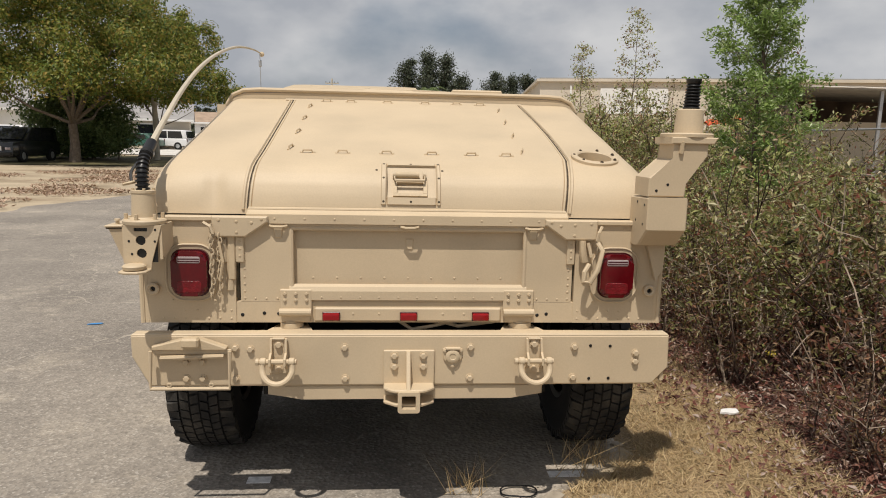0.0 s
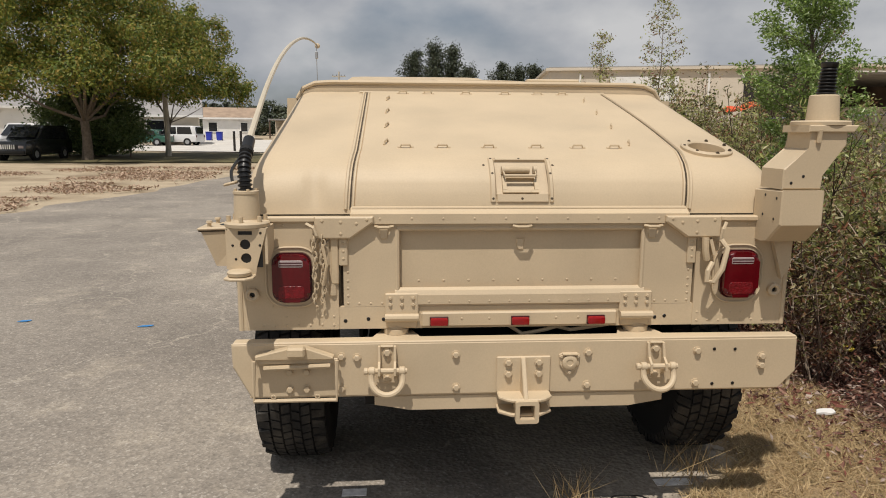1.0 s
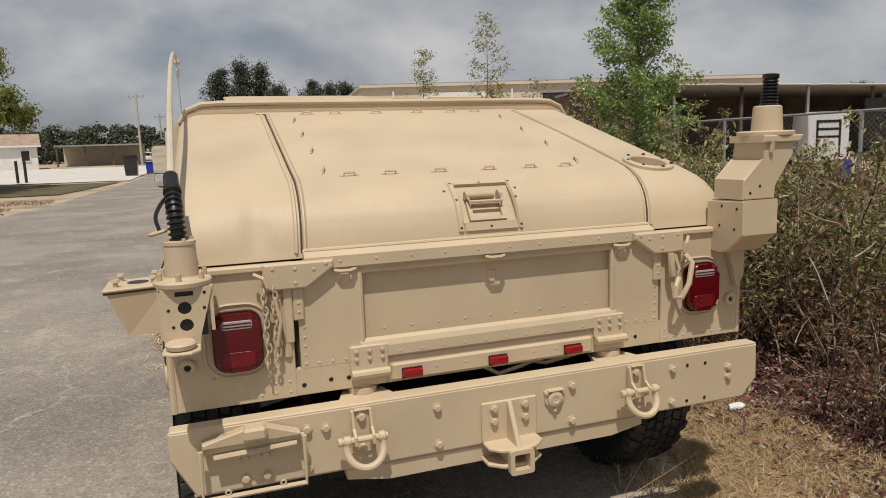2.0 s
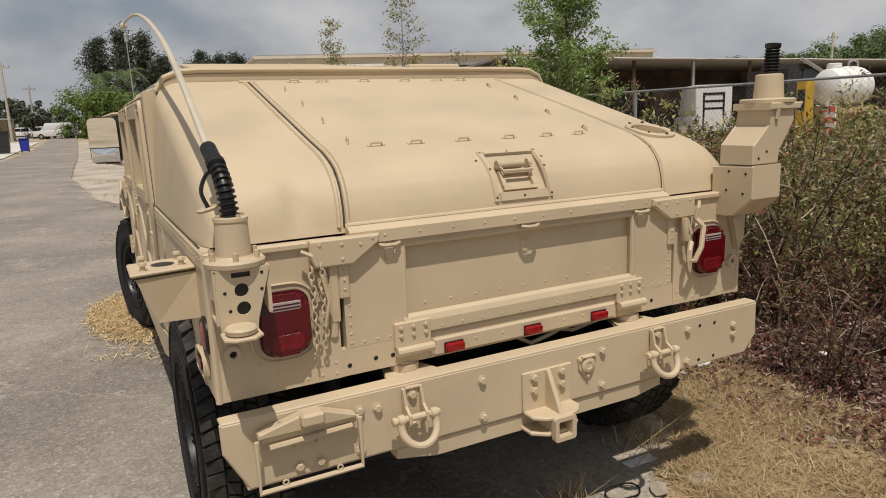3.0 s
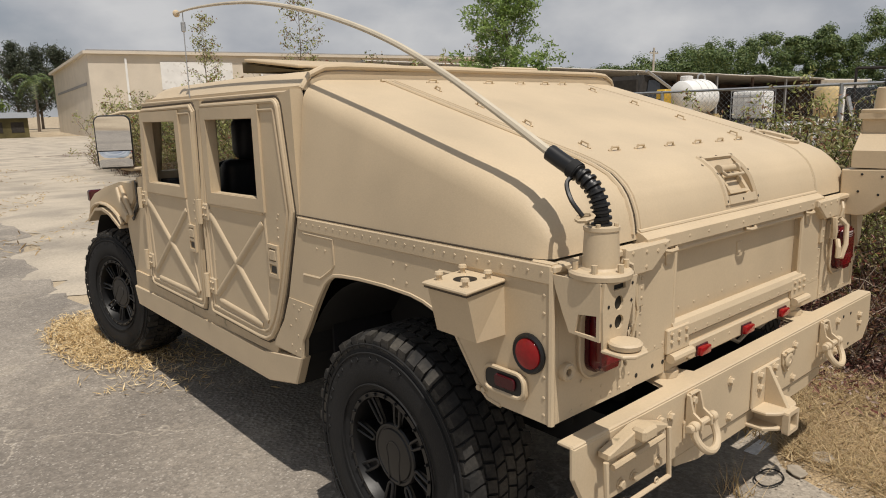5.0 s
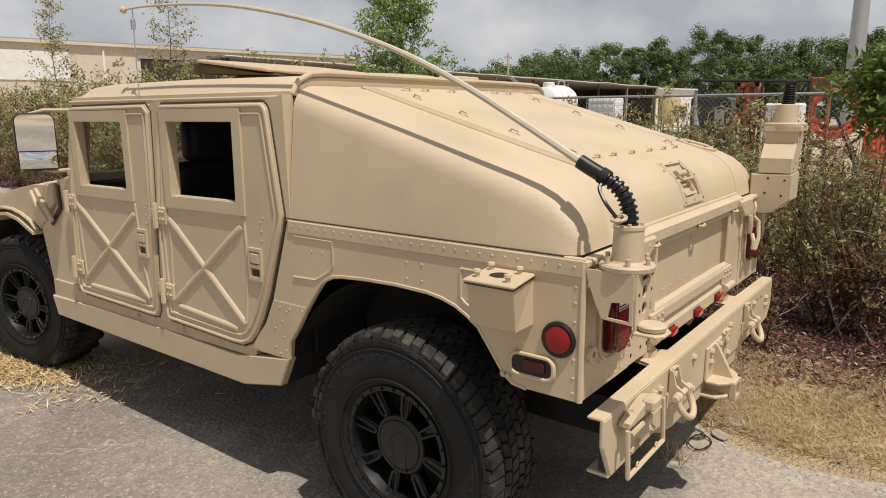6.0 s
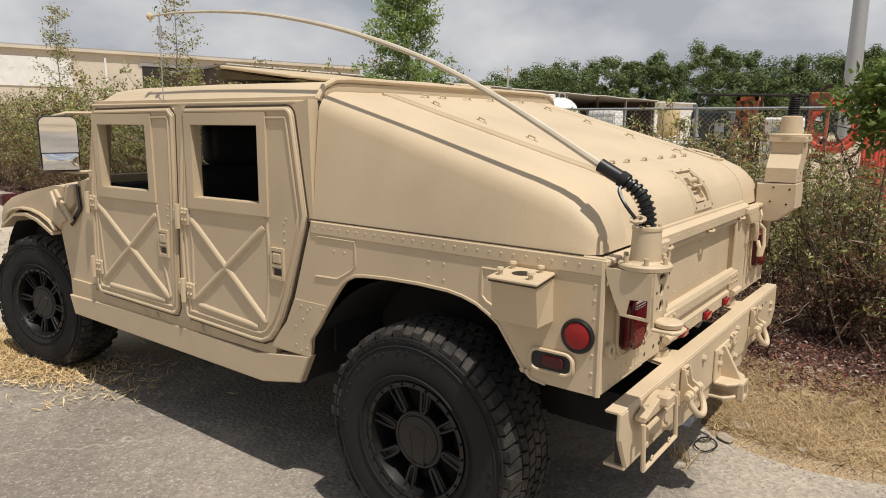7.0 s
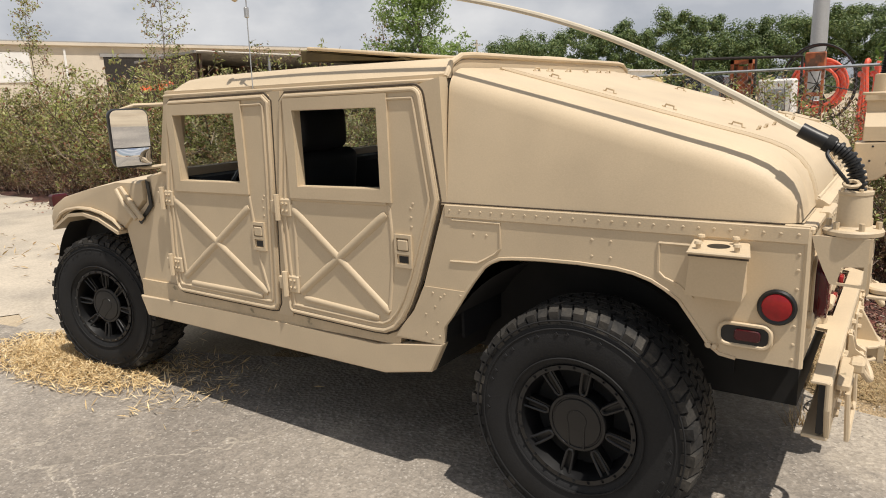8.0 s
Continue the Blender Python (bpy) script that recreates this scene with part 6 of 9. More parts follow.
L_SHRUB_LIGHT = leaf_material("yellow_green_shrub_leaves", [(0.11, 0.13, 0.035), (0.34, 0.38, 0.11), (0.52, 0.52, 0.20), (0.20, 0.24, 0.065), (0.62, 0.56, 0.32), (0.28, 0.12, 0.065), (0.06, 0.06, 0.02)], rough=0.42)
L_SHRUB_RED = leaf_material("reddish_shrub_leaves", [(0.08, 0.024, 0.02), (0.26, 0.08, 0.05), (0.17, 0.15, 0.045), (0.40, 0.23, 0.13), (0.05, 0.035, 0.018), (0.24, 0.23, 0.065)], rough=0.45)
L_SHRUB_DRY = leaf_material("dry_shrub_leaves", [(0.108, 0.042, 0.028), (0.22, 0.10, 0.06), (0.07, 0.038, 0.026), (0.36, 0.25, 0.15), (0.14, 0.12, 0.045)])
L_TREE = leaf_material("small_tree_leaves", [(0.13, 0.20, 0.05), (0.25, 0.36, 0.09), (0.37, 0.48, 0.15), (0.18, 0.28, 0.07), (0.55, 0.62, 0.34)], rough=0.36)
L_BIG = leaf_material("broad_tree_leaves", [(0.05, 0.095, 0.02), (0.14, 0.20, 0.034), (0.33, 0.33, 0.06), (0.09, 0.145, 0.028), (0.40, 0.29, 0.07), (0.15, 0.215, 0.04)])
L_WOODS = leaf_material("far_wood_leaves", [(0.045, 0.08, 0.026), (0.10, 0.155, 0.045), (0.17, 0.22, 0.07), (0.065, 0.11, 0.034), (0.23, 0.27, 0.10)], translucent=0.25)
L_PINE = leaf_material("grey_green_needles", [(0.05, 0.064, 0.038), (0.08, 0.094, 0.054), (0.06, 0.076, 0.046)], translucent=0.1)
L_GRASSGREEN = leaf_material("green_bush_leaves", [(0.09, 0.15, 0.03), (0.17, 0.24, 0.05), (0.12, 0.18, 0.035), (0.24, 0.29, 0.08)])
L_LITTER = leaf_material("fallen_leaves", [(0.11, 0.032, 0.024), (0.19, 0.062, 0.042), (0.05, 0.02, 0.016), (0.26, 0.12, 0.08), (0.46, 0.38, 0.32), (0.13, 0.045, 0.034), (0.30, 0.20, 0.14)], translucent=0.0, rough=0.8)
L_GRIT = leaf_material("pale_grit", [(0.42, 0.36, 0.28), (0.30, 0.26, 0.21), (0.55, 0.49, 0.40), (0.24, 0.19, 0.14)], translucent=0.0, rough=0.9)
L_CHIPS = leaf_material("wood_chips", [(0.34, 0.23, 0.16), (0.46, 0.33, 0.24), (0.20, 0.13, 0.09), (0.55, 0.42, 0.31), (0.28, 0.19, 0.13)], translucent=0.0, rough=0.85)
L_DRYGRASS = leaf_material("dry_grass", [(0.42, 0.30, 0.15), (0.55, 0.41, 0.22), (0.26, 0.17, 0.08), (0.66, 0.51, 0.30), (0.22, 0.17, 0.07)], translucent=0.15, rough=0.8)
L_STRAW = leaf_material("pale_straw", [(0.58, 0.41, 0.19), (0.74, 0.56, 0.30), (0.32, 0.21, 0.09), (0.84, 0.69, 0.43), (0.48, 0.33, 0.15)], translucent=0.1, rough=0.8)


def cards(centres, normals, length, width, rng, name, mat, parent=None, fold=0.25):
    """Many small leaves, each two quads folded along the midrib."""
    c = np.asarray(centres, float)
    k = len(c)
    nrm = np.asarray(normals, float)
    nrm /= np.linalg.norm(nrm, axis=1, keepdims=True) + 1e-9
    d = rng.normal(size=(k, 3))
    d -= nrm * (d * nrm).sum(1, keepdims=True)
    d /= np.linalg.norm(d, axis=1, keepdims=True) + 1e-9
    s = np.cross(nrm, d)
    ln = (length * rng.uniform(0.6, 1.35, (k, 1)))
    wd = (width * rng.uniform(0.6, 1.3, (k, 1)))
    lift = nrm * wd * fold
    v = np.stack([c - d * ln / 2, c - d * ln * 0.05 + s * wd / 2 + lift, c + d * ln / 2, c - d * ln * 0.05 - s * wd / 2 + lift], 1).reshape(-1, 3)
    i = np.arange(k) * 4
    faces = np.stack([np.stack([i, i + 1, i + 2], 1), np.stack([i, i + 2, i + 3], 1)], 1).reshape(-1, 3)
    me = bpy.data.meshes.new(name)
    me.from_pydata(v.tolist(), [], faces.tolist())
    me.materials.append(mat)
    ob = new(name, me)
    if parent is not None:
        ob.parent = parent
    return ob


def blades(points, height, width, rng, name, mat, lean=0.6):
    """Grass: narrow upright triangles."""
    c = np.asarray(points, float)
    k = len(c)
    a = rng.uniform(0, math.tau, k)
    h = height * rng.uniform(0.4, 1.3, k)
    s = np.stack([np.cos(a), np.sin(a), np.zeros(k)], 1) * (width * rng.uniform(0.6, 1.4, (k, 1)))
    tip = c + np.stack([rng.normal(0, lean, k) * h, rng.normal(0, lean, k) * h, h], 1)
    v = np.stack([c - s / 2, c + s / 2, tip], 1).reshape(-1, 3)
    me = bpy.data.meshes.new(name)
    me.from_pydata(v.tolist(), [], (np.arange(k * 3).reshape(-1, 3)).tolist())
    me.materials.append(mat)
    return new(name, me)


def limb(bm, rng, p, d, length, r0, r1, bend=0.25, n=6, seg=5):
    """One wandering branch; returns its points."""
    pts, v, q = [Vector(p)], Vector(d).normalized(), Vector(p)
    for i in range(n):
        v = (v + Vector(rng.normal(0, bend, 3)) * 0.5 + Vector((0, 0, 0.06))).normalized()
        q = q + v * length / n
        pts.append(q.copy())
    tube(bm, pts, [r0 + (r1 - r0) * i / n for i in range(n + 1)], seg)
    return pts


def shrub(name, label, seed, h, leaves, leaf_mat, leaf_len=0.06, group="roadside shrubs", dry=0.25, stems=15, spread=0.75):
    """A many-stemmed shrub: dark and bleached twigs, long narrow leaves in tufts, dead leaves low down."""
    rng = np.random.default_rng(seed)
    t = thing(name, label, "shrub", group)
    dark, pale = bmesh.new(), bmesh.new()
    spots = []
    for k in range(stems):
        a = rng.uniform(0, math.tau)
        lean = rng.uniform(0.1, spread)
        bm = pale if k % 5 < 2 else dark
        base = Vector((rng.normal(0, 0.13), rng.normal(0, 0.13), -0.03))
        main = limb(bm, rng, base, (math.cos(a) * lean, math.sin(a) * lean, 1), h * rng.uniform(0.6, 1.08), 0.009, 0.003, 0.35, 6, 4)
        spots += main[2:] + [main[-1], main[-1]]
        for j in range(5):
            p = main[rng.integers(1, 6)]
            b = rng.uniform(0, math.tau)
            tw = limb(pale if rng.random() < 0.45 else dark, rng, p, (math.cos(b), math.sin(b), rng.uniform(0.0, 1.0)), h * rng.uniform(0.18, 0.42), 0.0045, 0.0018, 0.5, 4, 3)
            spots += tw[1:] + [tw[-1], tw[-1]]
    part("stem", dark, TWIG, t)
    part("dead_stem", pale, TWIG_PALE, t, "bleached dead twigs")
    w = rng.random(len(spots)) ** 2.2
    idx = rng.choice(len(spots), leaves, p=w / w.sum())
    base = np.array([tuple(s) for s in spots])[idx]
    c = base + rng.normal(0, 0.042, (leaves, 3))
    c[:, 2] = np.maximum(c[:, 2], 0.02)
    nrm = rng.normal(size=(leaves, 3)) + np.array([0, 0, 0.6])
    cut = (c[:, 2] > h * dry * rng.uniform(0.5, 1.5, leaves)) | (rng.random(leaves) < 0.15)
    cards(c[cut], nrm[cut], leaf_len * 0.9, leaf_len * 0.36, rng, "foliage", leaf_mat, t)
    if (~cut).sum() > 10:
        cards(c[~cut], nrm[~cut], leaf_len * 0.9, leaf_len * 0.32, rng, "dead_foliage", L_SHRUB_DRY, t)
    return t


def tree(name, label, seed, h, trunk_r, crown_base, crown_r, leaves, leaf_len, mat, at, group="", limbs=14, clump=0.35, squash=1.0, lean=(0, 0), dens=1.0, splay=1.0):
    """A tapered trunk, limbs and a crown of many leaves in clumps round the twigs."""
    rng = np.random.default_rng(seed)
    t = thing(name, label, "tree", group, at)
    bm = bmesh.new()
    top = h * 0.9
    n = 9
    tr = [Vector((lean[0] * (i / n) ** 1.3 * h + rng.normal(0, 0.01) * h * (i > 0), lean[1] * (i / n) ** 1.3 * h + rng.normal(0, 0.01) * h * (i > 0), -0.1 + (top + 0.1) * i / n)) for i in range(n + 1)]
    tube(bm, tr, [trunk_r * (1.25 if i == 0 else 1) * (1 - 0.88 * i / n) for i in range(n + 1)], 8)
    spots = list(tr[5:])
    for k in range(limbs):
        f = rng.uniform(crown_base / h * 0.75, 0.95)
        p = tr[min(n, int(f * n))]
        a = k * 2.4 + rng.uniform(-0.5, 0.5)
        rel = (p.z - crown_base * 0.7) / max(0.1, h - crown_base * 0.7)
        reach = crown_r * max(0.25, math.sin(min(1.0, 0.25 + rel * 0.9) * math.pi)) * rng.uniform(0.75, 1.15)
        lm = limb(bm, rng, p, (math.cos(a) * splay, math.sin(a) * splay, rng.uniform(0.35, 1.0) * squash), reach * 1.15, trunk_r * 0.38 * (1 - 0.6 * rel), trunk_r * 0.06, 0.3, 6, 5)
        spots += lm[2:]
        for j in range(4):
            q = lm[rng.integers(2, 7)]
            b = a + rng.uniform(-1.3, 1.3)
            tw = limb(bm, rng, q, (math.cos(b), math.sin(b), rng.uniform(-0.1, 0.9)), reach * rng.uniform(0.3, 0.55), trunk_r * 0.1, trunk_r * 0.025, 0.4, 4, 4)
            spots += tw[1:]
    part("trunk", bm, BARK, t, smooth=True)
    base = np.array([tuple(s) for s in spots])
    w = rng.random(len(base)) ** dens
    idx = rng.choice(len(base), leaves, p=w / w.sum())
    c = base[idx] + rng.normal(0, clump, (leaves, 3)) * np.array([1, 1, 0.75])
    nrm = rng.normal(size=(leaves, 3)) + np.array([0, 0, 0.9])
    keep = c[:, 2] > crown_base * 0.8
    cards(c[keep], nrm[keep], leaf_len, leaf_len * 0.5, rng, "crown", mat, t)
    return t


def broad_tree(name, label, seed, h, trunk_r, base, rx, leaves, leaf_len, mat, at, clumps=60, lean=(0, 0), group="roadside trees"):
    """A forked trunk under a wide crown of leafy clumps, with gaps between them."""
    rng = np.random.default_rng(seed)
    t = thing(name, label, "tree", group, at)
    bm = bmesh.new()
    fork = base * 0.62
    foot = Vector((0, 0, -0.1))
    tube(bm, [foot, Vector((0.05, 0.02, fork * 0.5)), Vector((lean[0], lean[1], fork))], [trunk_r * 1.35, trunk_r, trunk_r * 0.9], 10)
    centres, radii = [], []
    for k in range(clumps):
        a, up = k * 2.4 + rng.uniform(-0.4, 0.4), rng.random()
        rr = rx * math.sqrt(max(0.05, 1 - (up * 1.05 - 0.18) ** 2)) * (rng.uniform(0.25, 1.0))
        c = Vector((lean[0] * 2 + math.cos(a) * rr, lean[1] * 2 + math.sin(a) * rr, base + (h - base) * (0.10 + 0.82 * up) - 0.10 * rr))
        centres.append(c), radii.append(rng.uniform(0.09, 0.19) * rx)
        if k % 16 == 0:
            s = Vector((lean[0], lean[1], fork))
            mid = s.lerp(c, 0.5) + Vector((0, 0, -0.25 * rng.random()))
            tube(bm, [s, s.lerp(mid, 0.6) + Vector(rng.normal(0, 0.12, 3)), mid, c], [trunk_r * 0.42, trunk_r * 0.32, trunk_r * 0.2, trunk_r * 0.05], 6)
    part("trunk", bm, BARK, t, smooth=True)
    cc, rad = np.array([tuple(c) for c in centres]), np.array(radii)
    pick = rng.choice(clumps, leaves, p=rad ** 2 / (rad ** 2).sum())
    d = rng.normal(size=(leaves, 3))
    d /= np.linalg.norm(d, axis=1, keepdims=True)
    c = cc[pick] + d * (rad[pick] * rng.uniform(0.3, 1.35, leaves))[:, None] * np.array([1, 1, 0.78])
    cards(c, d + rng.normal(0, 0.45, (leaves, 3)) + np.array([0, 0, 0.35]), leaf_len, leaf_len * 0.5, rng, "crown", mat, t)
    return t


def young_tree(name, label, seed, h, trunk_r, base, reach, leaves, leaf_len, mat, at, boughs=46, clump=0.07, group="young trees"):
    """A slim upright tree: an oval crown of short rising boughs with leaves in tufts."""
    rng = np.random.default_rng(seed)
    t = thing(name, label, "tree", group, at)
    bm = bmesh.new()
    n = 10
    tr = [Vector((rng.normal(0, 0.006) * h * (i > 0), rng.normal(0, 0.006) * h * (i > 0), -0.1 + (h * 0.96 + 0.1) * i / n)) for i in range(n + 1)]
    tube(bm, tr, [trunk_r * (1.2 if i == 0 else 1) * (1 - 0.9 * i / n) for i in range(n + 1)], 7)
    spots = [tr[-1], tr[-2]]
    for k in range(boughs):
        f = (k + rng.random()) / boughs
        z = base + (h * 0.95 - base) * f
        i = min(n - 1, int((z + 0.1) / (h * 0.96 + 0.1) * n))
        p = tr[i].lerp(tr[i + 1], min(1.0, max(0.0, (z - tr[i].z) / (tr[i + 1].z - tr[i].z))))
        r = reach * (min(1.0, 0.55 + f * 1.6) * (1 - f) ** 0.55 + 0.1) * rng.uniform(0.65, 1.15)
        a = k * 2.4 + rng.uniform(-0.6, 0.6)
        lm = limb(bm, rng, p, (math.cos(a), math.sin(a), rng.uniform(0.3, 0.9)), r, trunk_r * 0.28 * (1 - 0.6 * f), trunk_r * 0.05, 0.28, 5, 4)
        spots += lm[2:] + [lm[-1], lm[-1]]
        for j in range(4):
            q = lm[rng.integers(1, 6)]
            b = a + rng.uniform(-1.4, 1.4)
            tw = limb(bm, rng, q, (math.cos(b), math.sin(b), rng.uniform(-0.1, 0.9)), r * rng.uniform(0.25, 0.5), trunk_r * 0.08, trunk_r * 0.03, 0.4, 3, 3)
            spots += tw[1:] + [tw[-1]]
    part("trunk", bm, BARK, t, smooth=True)
    pos = np.array([tuple(s) for s in spots])
    w = rng.random(len(pos)) ** 1.6
    c = pos[rng.choice(len(pos), leaves, p=w / w.sum())] + rng.normal(0, clump, (leaves, 3)) * np.array([1, 1, 0.75])
    cards(c, rng.normal(size=(leaves, 3)) + np.array([0, 0, 0.8]), leaf_len, leaf_len * 0.45, rng, "crown", mat, t)
    return t


def crown_clumps(name, mat, crowns, rng, per, leaf):
    """A far wood: crowns given as (x, y, base, top, radius), each a heap of leafy clumps with an uneven outline."""
    cs, ns = [], []
    for x, y, z0, z1, r in crowns:
        m = 34
        cc = np.stack([rng.normal(0, 0.5, m) * r, rng.normal(0, 0.5, m) * r, rng.uniform(0.05, 0.93, m) * (z1 - z0)], 1)
        rr = rng.uniform(0.12, 0.30, m) * r
        pick = rng.integers(0, m, per)
        d = rng.normal(size=(per, 3))
        d /= np.linalg.norm(d, axis=1, keepdims=True)
        p = cc[pick] + d * rr[pick][:, None] * rng.uniform(0.4, 1.3, (per, 1)) * np.array([1, 1, 0.85])
        p += np.array([x, y, z0])
        cs.append(p), ns.append(d + np.array([0, 0, 0.5]))
    return cards(np.concatenate(cs), np.concatenate(ns), leaf, leaf * 0.7, rng, name, mat)


# ---- verge: leaf litter, dry grass, straw ----
SHRUB_EDGE = [(-14, 2.7), (-3, 2.5), (0, 2.35), (2, 2.35), (5, 2.6), (10, 3.3), (16, 3.9), (30, 4.6), (60, 6.0)]
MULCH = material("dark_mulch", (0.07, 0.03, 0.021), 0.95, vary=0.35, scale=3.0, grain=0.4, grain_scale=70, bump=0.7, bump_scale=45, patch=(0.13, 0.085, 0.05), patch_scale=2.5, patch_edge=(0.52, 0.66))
VERGE = material("dry_turf", (0.31, 0.225, 0.128), 0.95, vary=0.3, scale=2.6, grain=0.45, grain_scale=110, bump=0.9, bump_scale=60, patch=(0.37, 0.285, 0.175), patch_scale=1.6, patch_edge=(0.50, 0.70))


def strip(name, mat, left, right, y0, y1, dy, lift, nx=8, wobble=0.1):
    bm = bmesh.new()
    rows, y = [], y0
    while y <= y1:
        a = left(y) + wobble * noise.noise((y * 1.4, 7, 1)) + wobble * 0.5 * noise.noise((y * 5, 2, 1))
        b = right(y) + wobble * noise.noise((y * 1.2, 1, 4))
        rows.append([(a + (b - a) * k / nx, y, ground_z(a, y) + lift - (0.03 if k in (0, nx) else 0) + 0.008 * noise.noise((k, y * 2, 0))) for k in range(nx + 1)])
        y += dy
    loft(bm, rows)
    return part(name, bm, mat, smooth=True)


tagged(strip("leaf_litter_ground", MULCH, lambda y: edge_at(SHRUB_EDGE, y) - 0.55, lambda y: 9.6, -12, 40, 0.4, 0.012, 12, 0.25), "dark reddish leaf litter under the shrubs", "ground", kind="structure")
tagged(strip("grass_verge", VERGE, lambda y: edge_at(ROAD_R, y) - 0.02, lambda y: edge_at(SHRUB_EDGE, y) - 0.40, -12, 3.4, 0.12, 0.006, 10, 0.30), "strip of short dry grass between road and shrubs", "grass verge", kind="structure")

rng = np.random.default_rng(11)
pts = []
while len(pts) < 85000:
    y = rng.uniform(-3.6, 3.2)
    a, b = edge_at(ROAD_R, y) + 0.12, edge_at(SHRUB_EDGE, y) - 0.2
    x = rng.uniform(a, b)
    if noise.noise((x * 1.6, y * 1.6, 4)) + 0.6 * (x - a) / (b - a) > rng.uniform(-0.35, 0.75):
        pts.append((x, y, 0.0))
tagged(blades(pts, 0.038, 0.0065, rng, "dry_grass", L_DRYGRASS, 1.7), "short dry straw-coloured grass on the verge", "grass", kind="stuff")
green = [(0.30 + rng.normal(0, 0.05), 0.12 + rng.normal(0, 0.04), 0.0) for _ in range(45)] + [(0.95 + rng.normal(0, 0.12), 0.35 + rng.normal(0, 0.08), 0.0) for _ in range(120)]
tagged(blades(green, 0.15, 0.005, rng, "weed_tuft", L_DRYGRASS, 0.6), "thin dry weeds at the road edge", "weeds", kind="stuff")
k = 16000
xy = np.stack([rng.uniform(1.5, 6.5, k), rng.uniform(-4, 14, k)], 1)
keep = np.array([x > edge_at(SHRUB_EDGE, y) - 0.55 + 0.35 * rng.normal() for x, y in xy])
xy = xy[keep]
tagged(cards(np.column_stack([xy, 0.022 + 0.02 * rng.random(len(xy))]), rng.normal(size=(len(xy), 3)) * 0.5 + np.array([0, 0, 1]), 0.06, 0.032, rng, "fallen_leaves", L_LITTER), "brown and reddish fallen leaves under the shrubs", "leaves", kind="stuff")
k = 42000
xy = np.stack([rng.uniform(1.35, 4.6, k), rng.uniform(-3.6, 4.5, k)], 1)
keep = np.array([x > edge_at(SHRUB_EDGE, y) - 0.62 + 0.16 * rng.normal() for x, y in xy])
xy = xy[keep]
tagged(cards(np.column_stack([xy, 0.014 + 0.03 * rng.random(len(xy))]), rng.normal(size=(len(xy), 3)) * 0.6 + np.array([0, 0, 1]), 0.04, 0.014, rng, "leaf_crumbs", L_LITTER), "crumbled reddish leaf litter and bark bits", "leaves", kind="stuff")
# grit along the crumbling road edge
k = 2600
ys = rng.uniform(-3.4, 3.4, k)
xs_ = np.array([edge_at(ROAD_R, y) for y in ys]) + rng.normal(0.05, 0.18, k)
tagged(cards(np.column_stack([xs_, ys, np.full(k, 0.006)]), rng.normal(size=(k, 3)) * 0.12 + np.array([0, 0, 1]), 0.011, 0.009, rng, "edge_grit", L_GRIT, fold=0.15), "loose pale grit along the road edge", "gravel", kind="stuff")
# straw by the front wheel
k = 19000
a, q = rng.uniform(0, math.tau, k), np.minimum(np.abs(rng.normal(0, 0.50, k)), rng.uniform(0.95, 1.25, k))
sx_, sy_ = -1.13 + 0.34 * q * np.cos(a), 4.55 + 0.80 * q * np.sin(a)
sx_ = np.concatenate([sx_, -0.95 + rng.normal(0, 0.22, 900)])
sy_ = np.concatenate([sy_, 3.75 + rng.normal(0, 0.4, 900)])
sz_ = 0.012 + 0.05 * rng.random(len(sx_)) * np.clip(1.2 - np.hypot((sx_ + 1.13) / 0.34, (sy_ - 4.55) / 0.80), 0.15, 1)
straw = cards(np.column_stack([sx_, sy_, sz_]), rng.normal(size=(len(sx_), 3)) * 0.42 + np.array([0, 0, 1]), 0.085, 0.0075, rng, "straw_heap", L_STRAW, fold=0.1)
tagged(straw, "loose pale straw heap beside the front wheel", "straw", kind="stuff")
# dry litter over the open dirt across the road
k = 26000
xy = np.stack([rng.uniform(-22, -6.5, k), rng.uniform(11, 28, k)], 1)
keep = np.array([noise.noise((x * 0.28, y * 0.5, 8)) > 0.02 and x < edge_at(ROAD_L, y) - 0.2 for x, y in xy])
xy = xy[keep]
tagged(cards(np.column_stack([xy, 0.02 + 0.05 * rng.random(len(xy))]), rng.normal(size=(len(xy), 3)) * 0.5 + np.array([0, 0, 1]), 0.15, 0.05, rng, "brush_litter", L_CHIPS), "tan wood chips and brush litter on the open dirt", "litter", kind="stuff")

# ---- shrubs along the right of the road ----
KINDS = [shrub("shrub", lab, 20 + i, h, n, mat, ll, dry=dr, stems=st) for i, (h, n, ll, lab, dr, mat, st) in enumerate((
    (1.45, 3000, 0.062, "twiggy olive shrub with brown dead leaves low down", 0.42, L_SHRUB, 16), (1.30, 2300, 0.058, "half-bare shrub with reddish leaves and grey twigs", 0.5, L_SHRUB_RED, 18),
    (1.60, 3600, 0.066, "dense yellow-green roadside shrub with thin stems", 0.25, L_SHRUB_LIGHT, 15), (1.15, 1500, 0.058, "low half-dead shrub with reddish brown leaves", 0.8, L_SHRUB_RED, 20),
    (1.50, 2300, 0.066, "open twiggy shrub with yellow-green leaves", 0.35, L_SHRUB_LIGHT, 18), (1.50, 3000, 0.060, "olive-green shrub with pale leaf tips", 0.3, L_SHRUB, 15)))]
spots = []
rs = random.Random(3)
y = -4.5
while y < 26:
    e = edge_at(SHRUB_EDGE, y)
    for row, off in enumerate((0.15, 0.8, 1.55, 2.4, 3.4, 4.4)):
        if row > 3 and y > 14:
            continue
        if rs.random() < (0.10 if row < 2 else 0.22):
            continue
        spots.append((e + off + rs.uniform(-0.25, 0.25), y + rs.uniform(-0.3, 0.3), row))
    y += 0.66 if y < 9 else 0.95
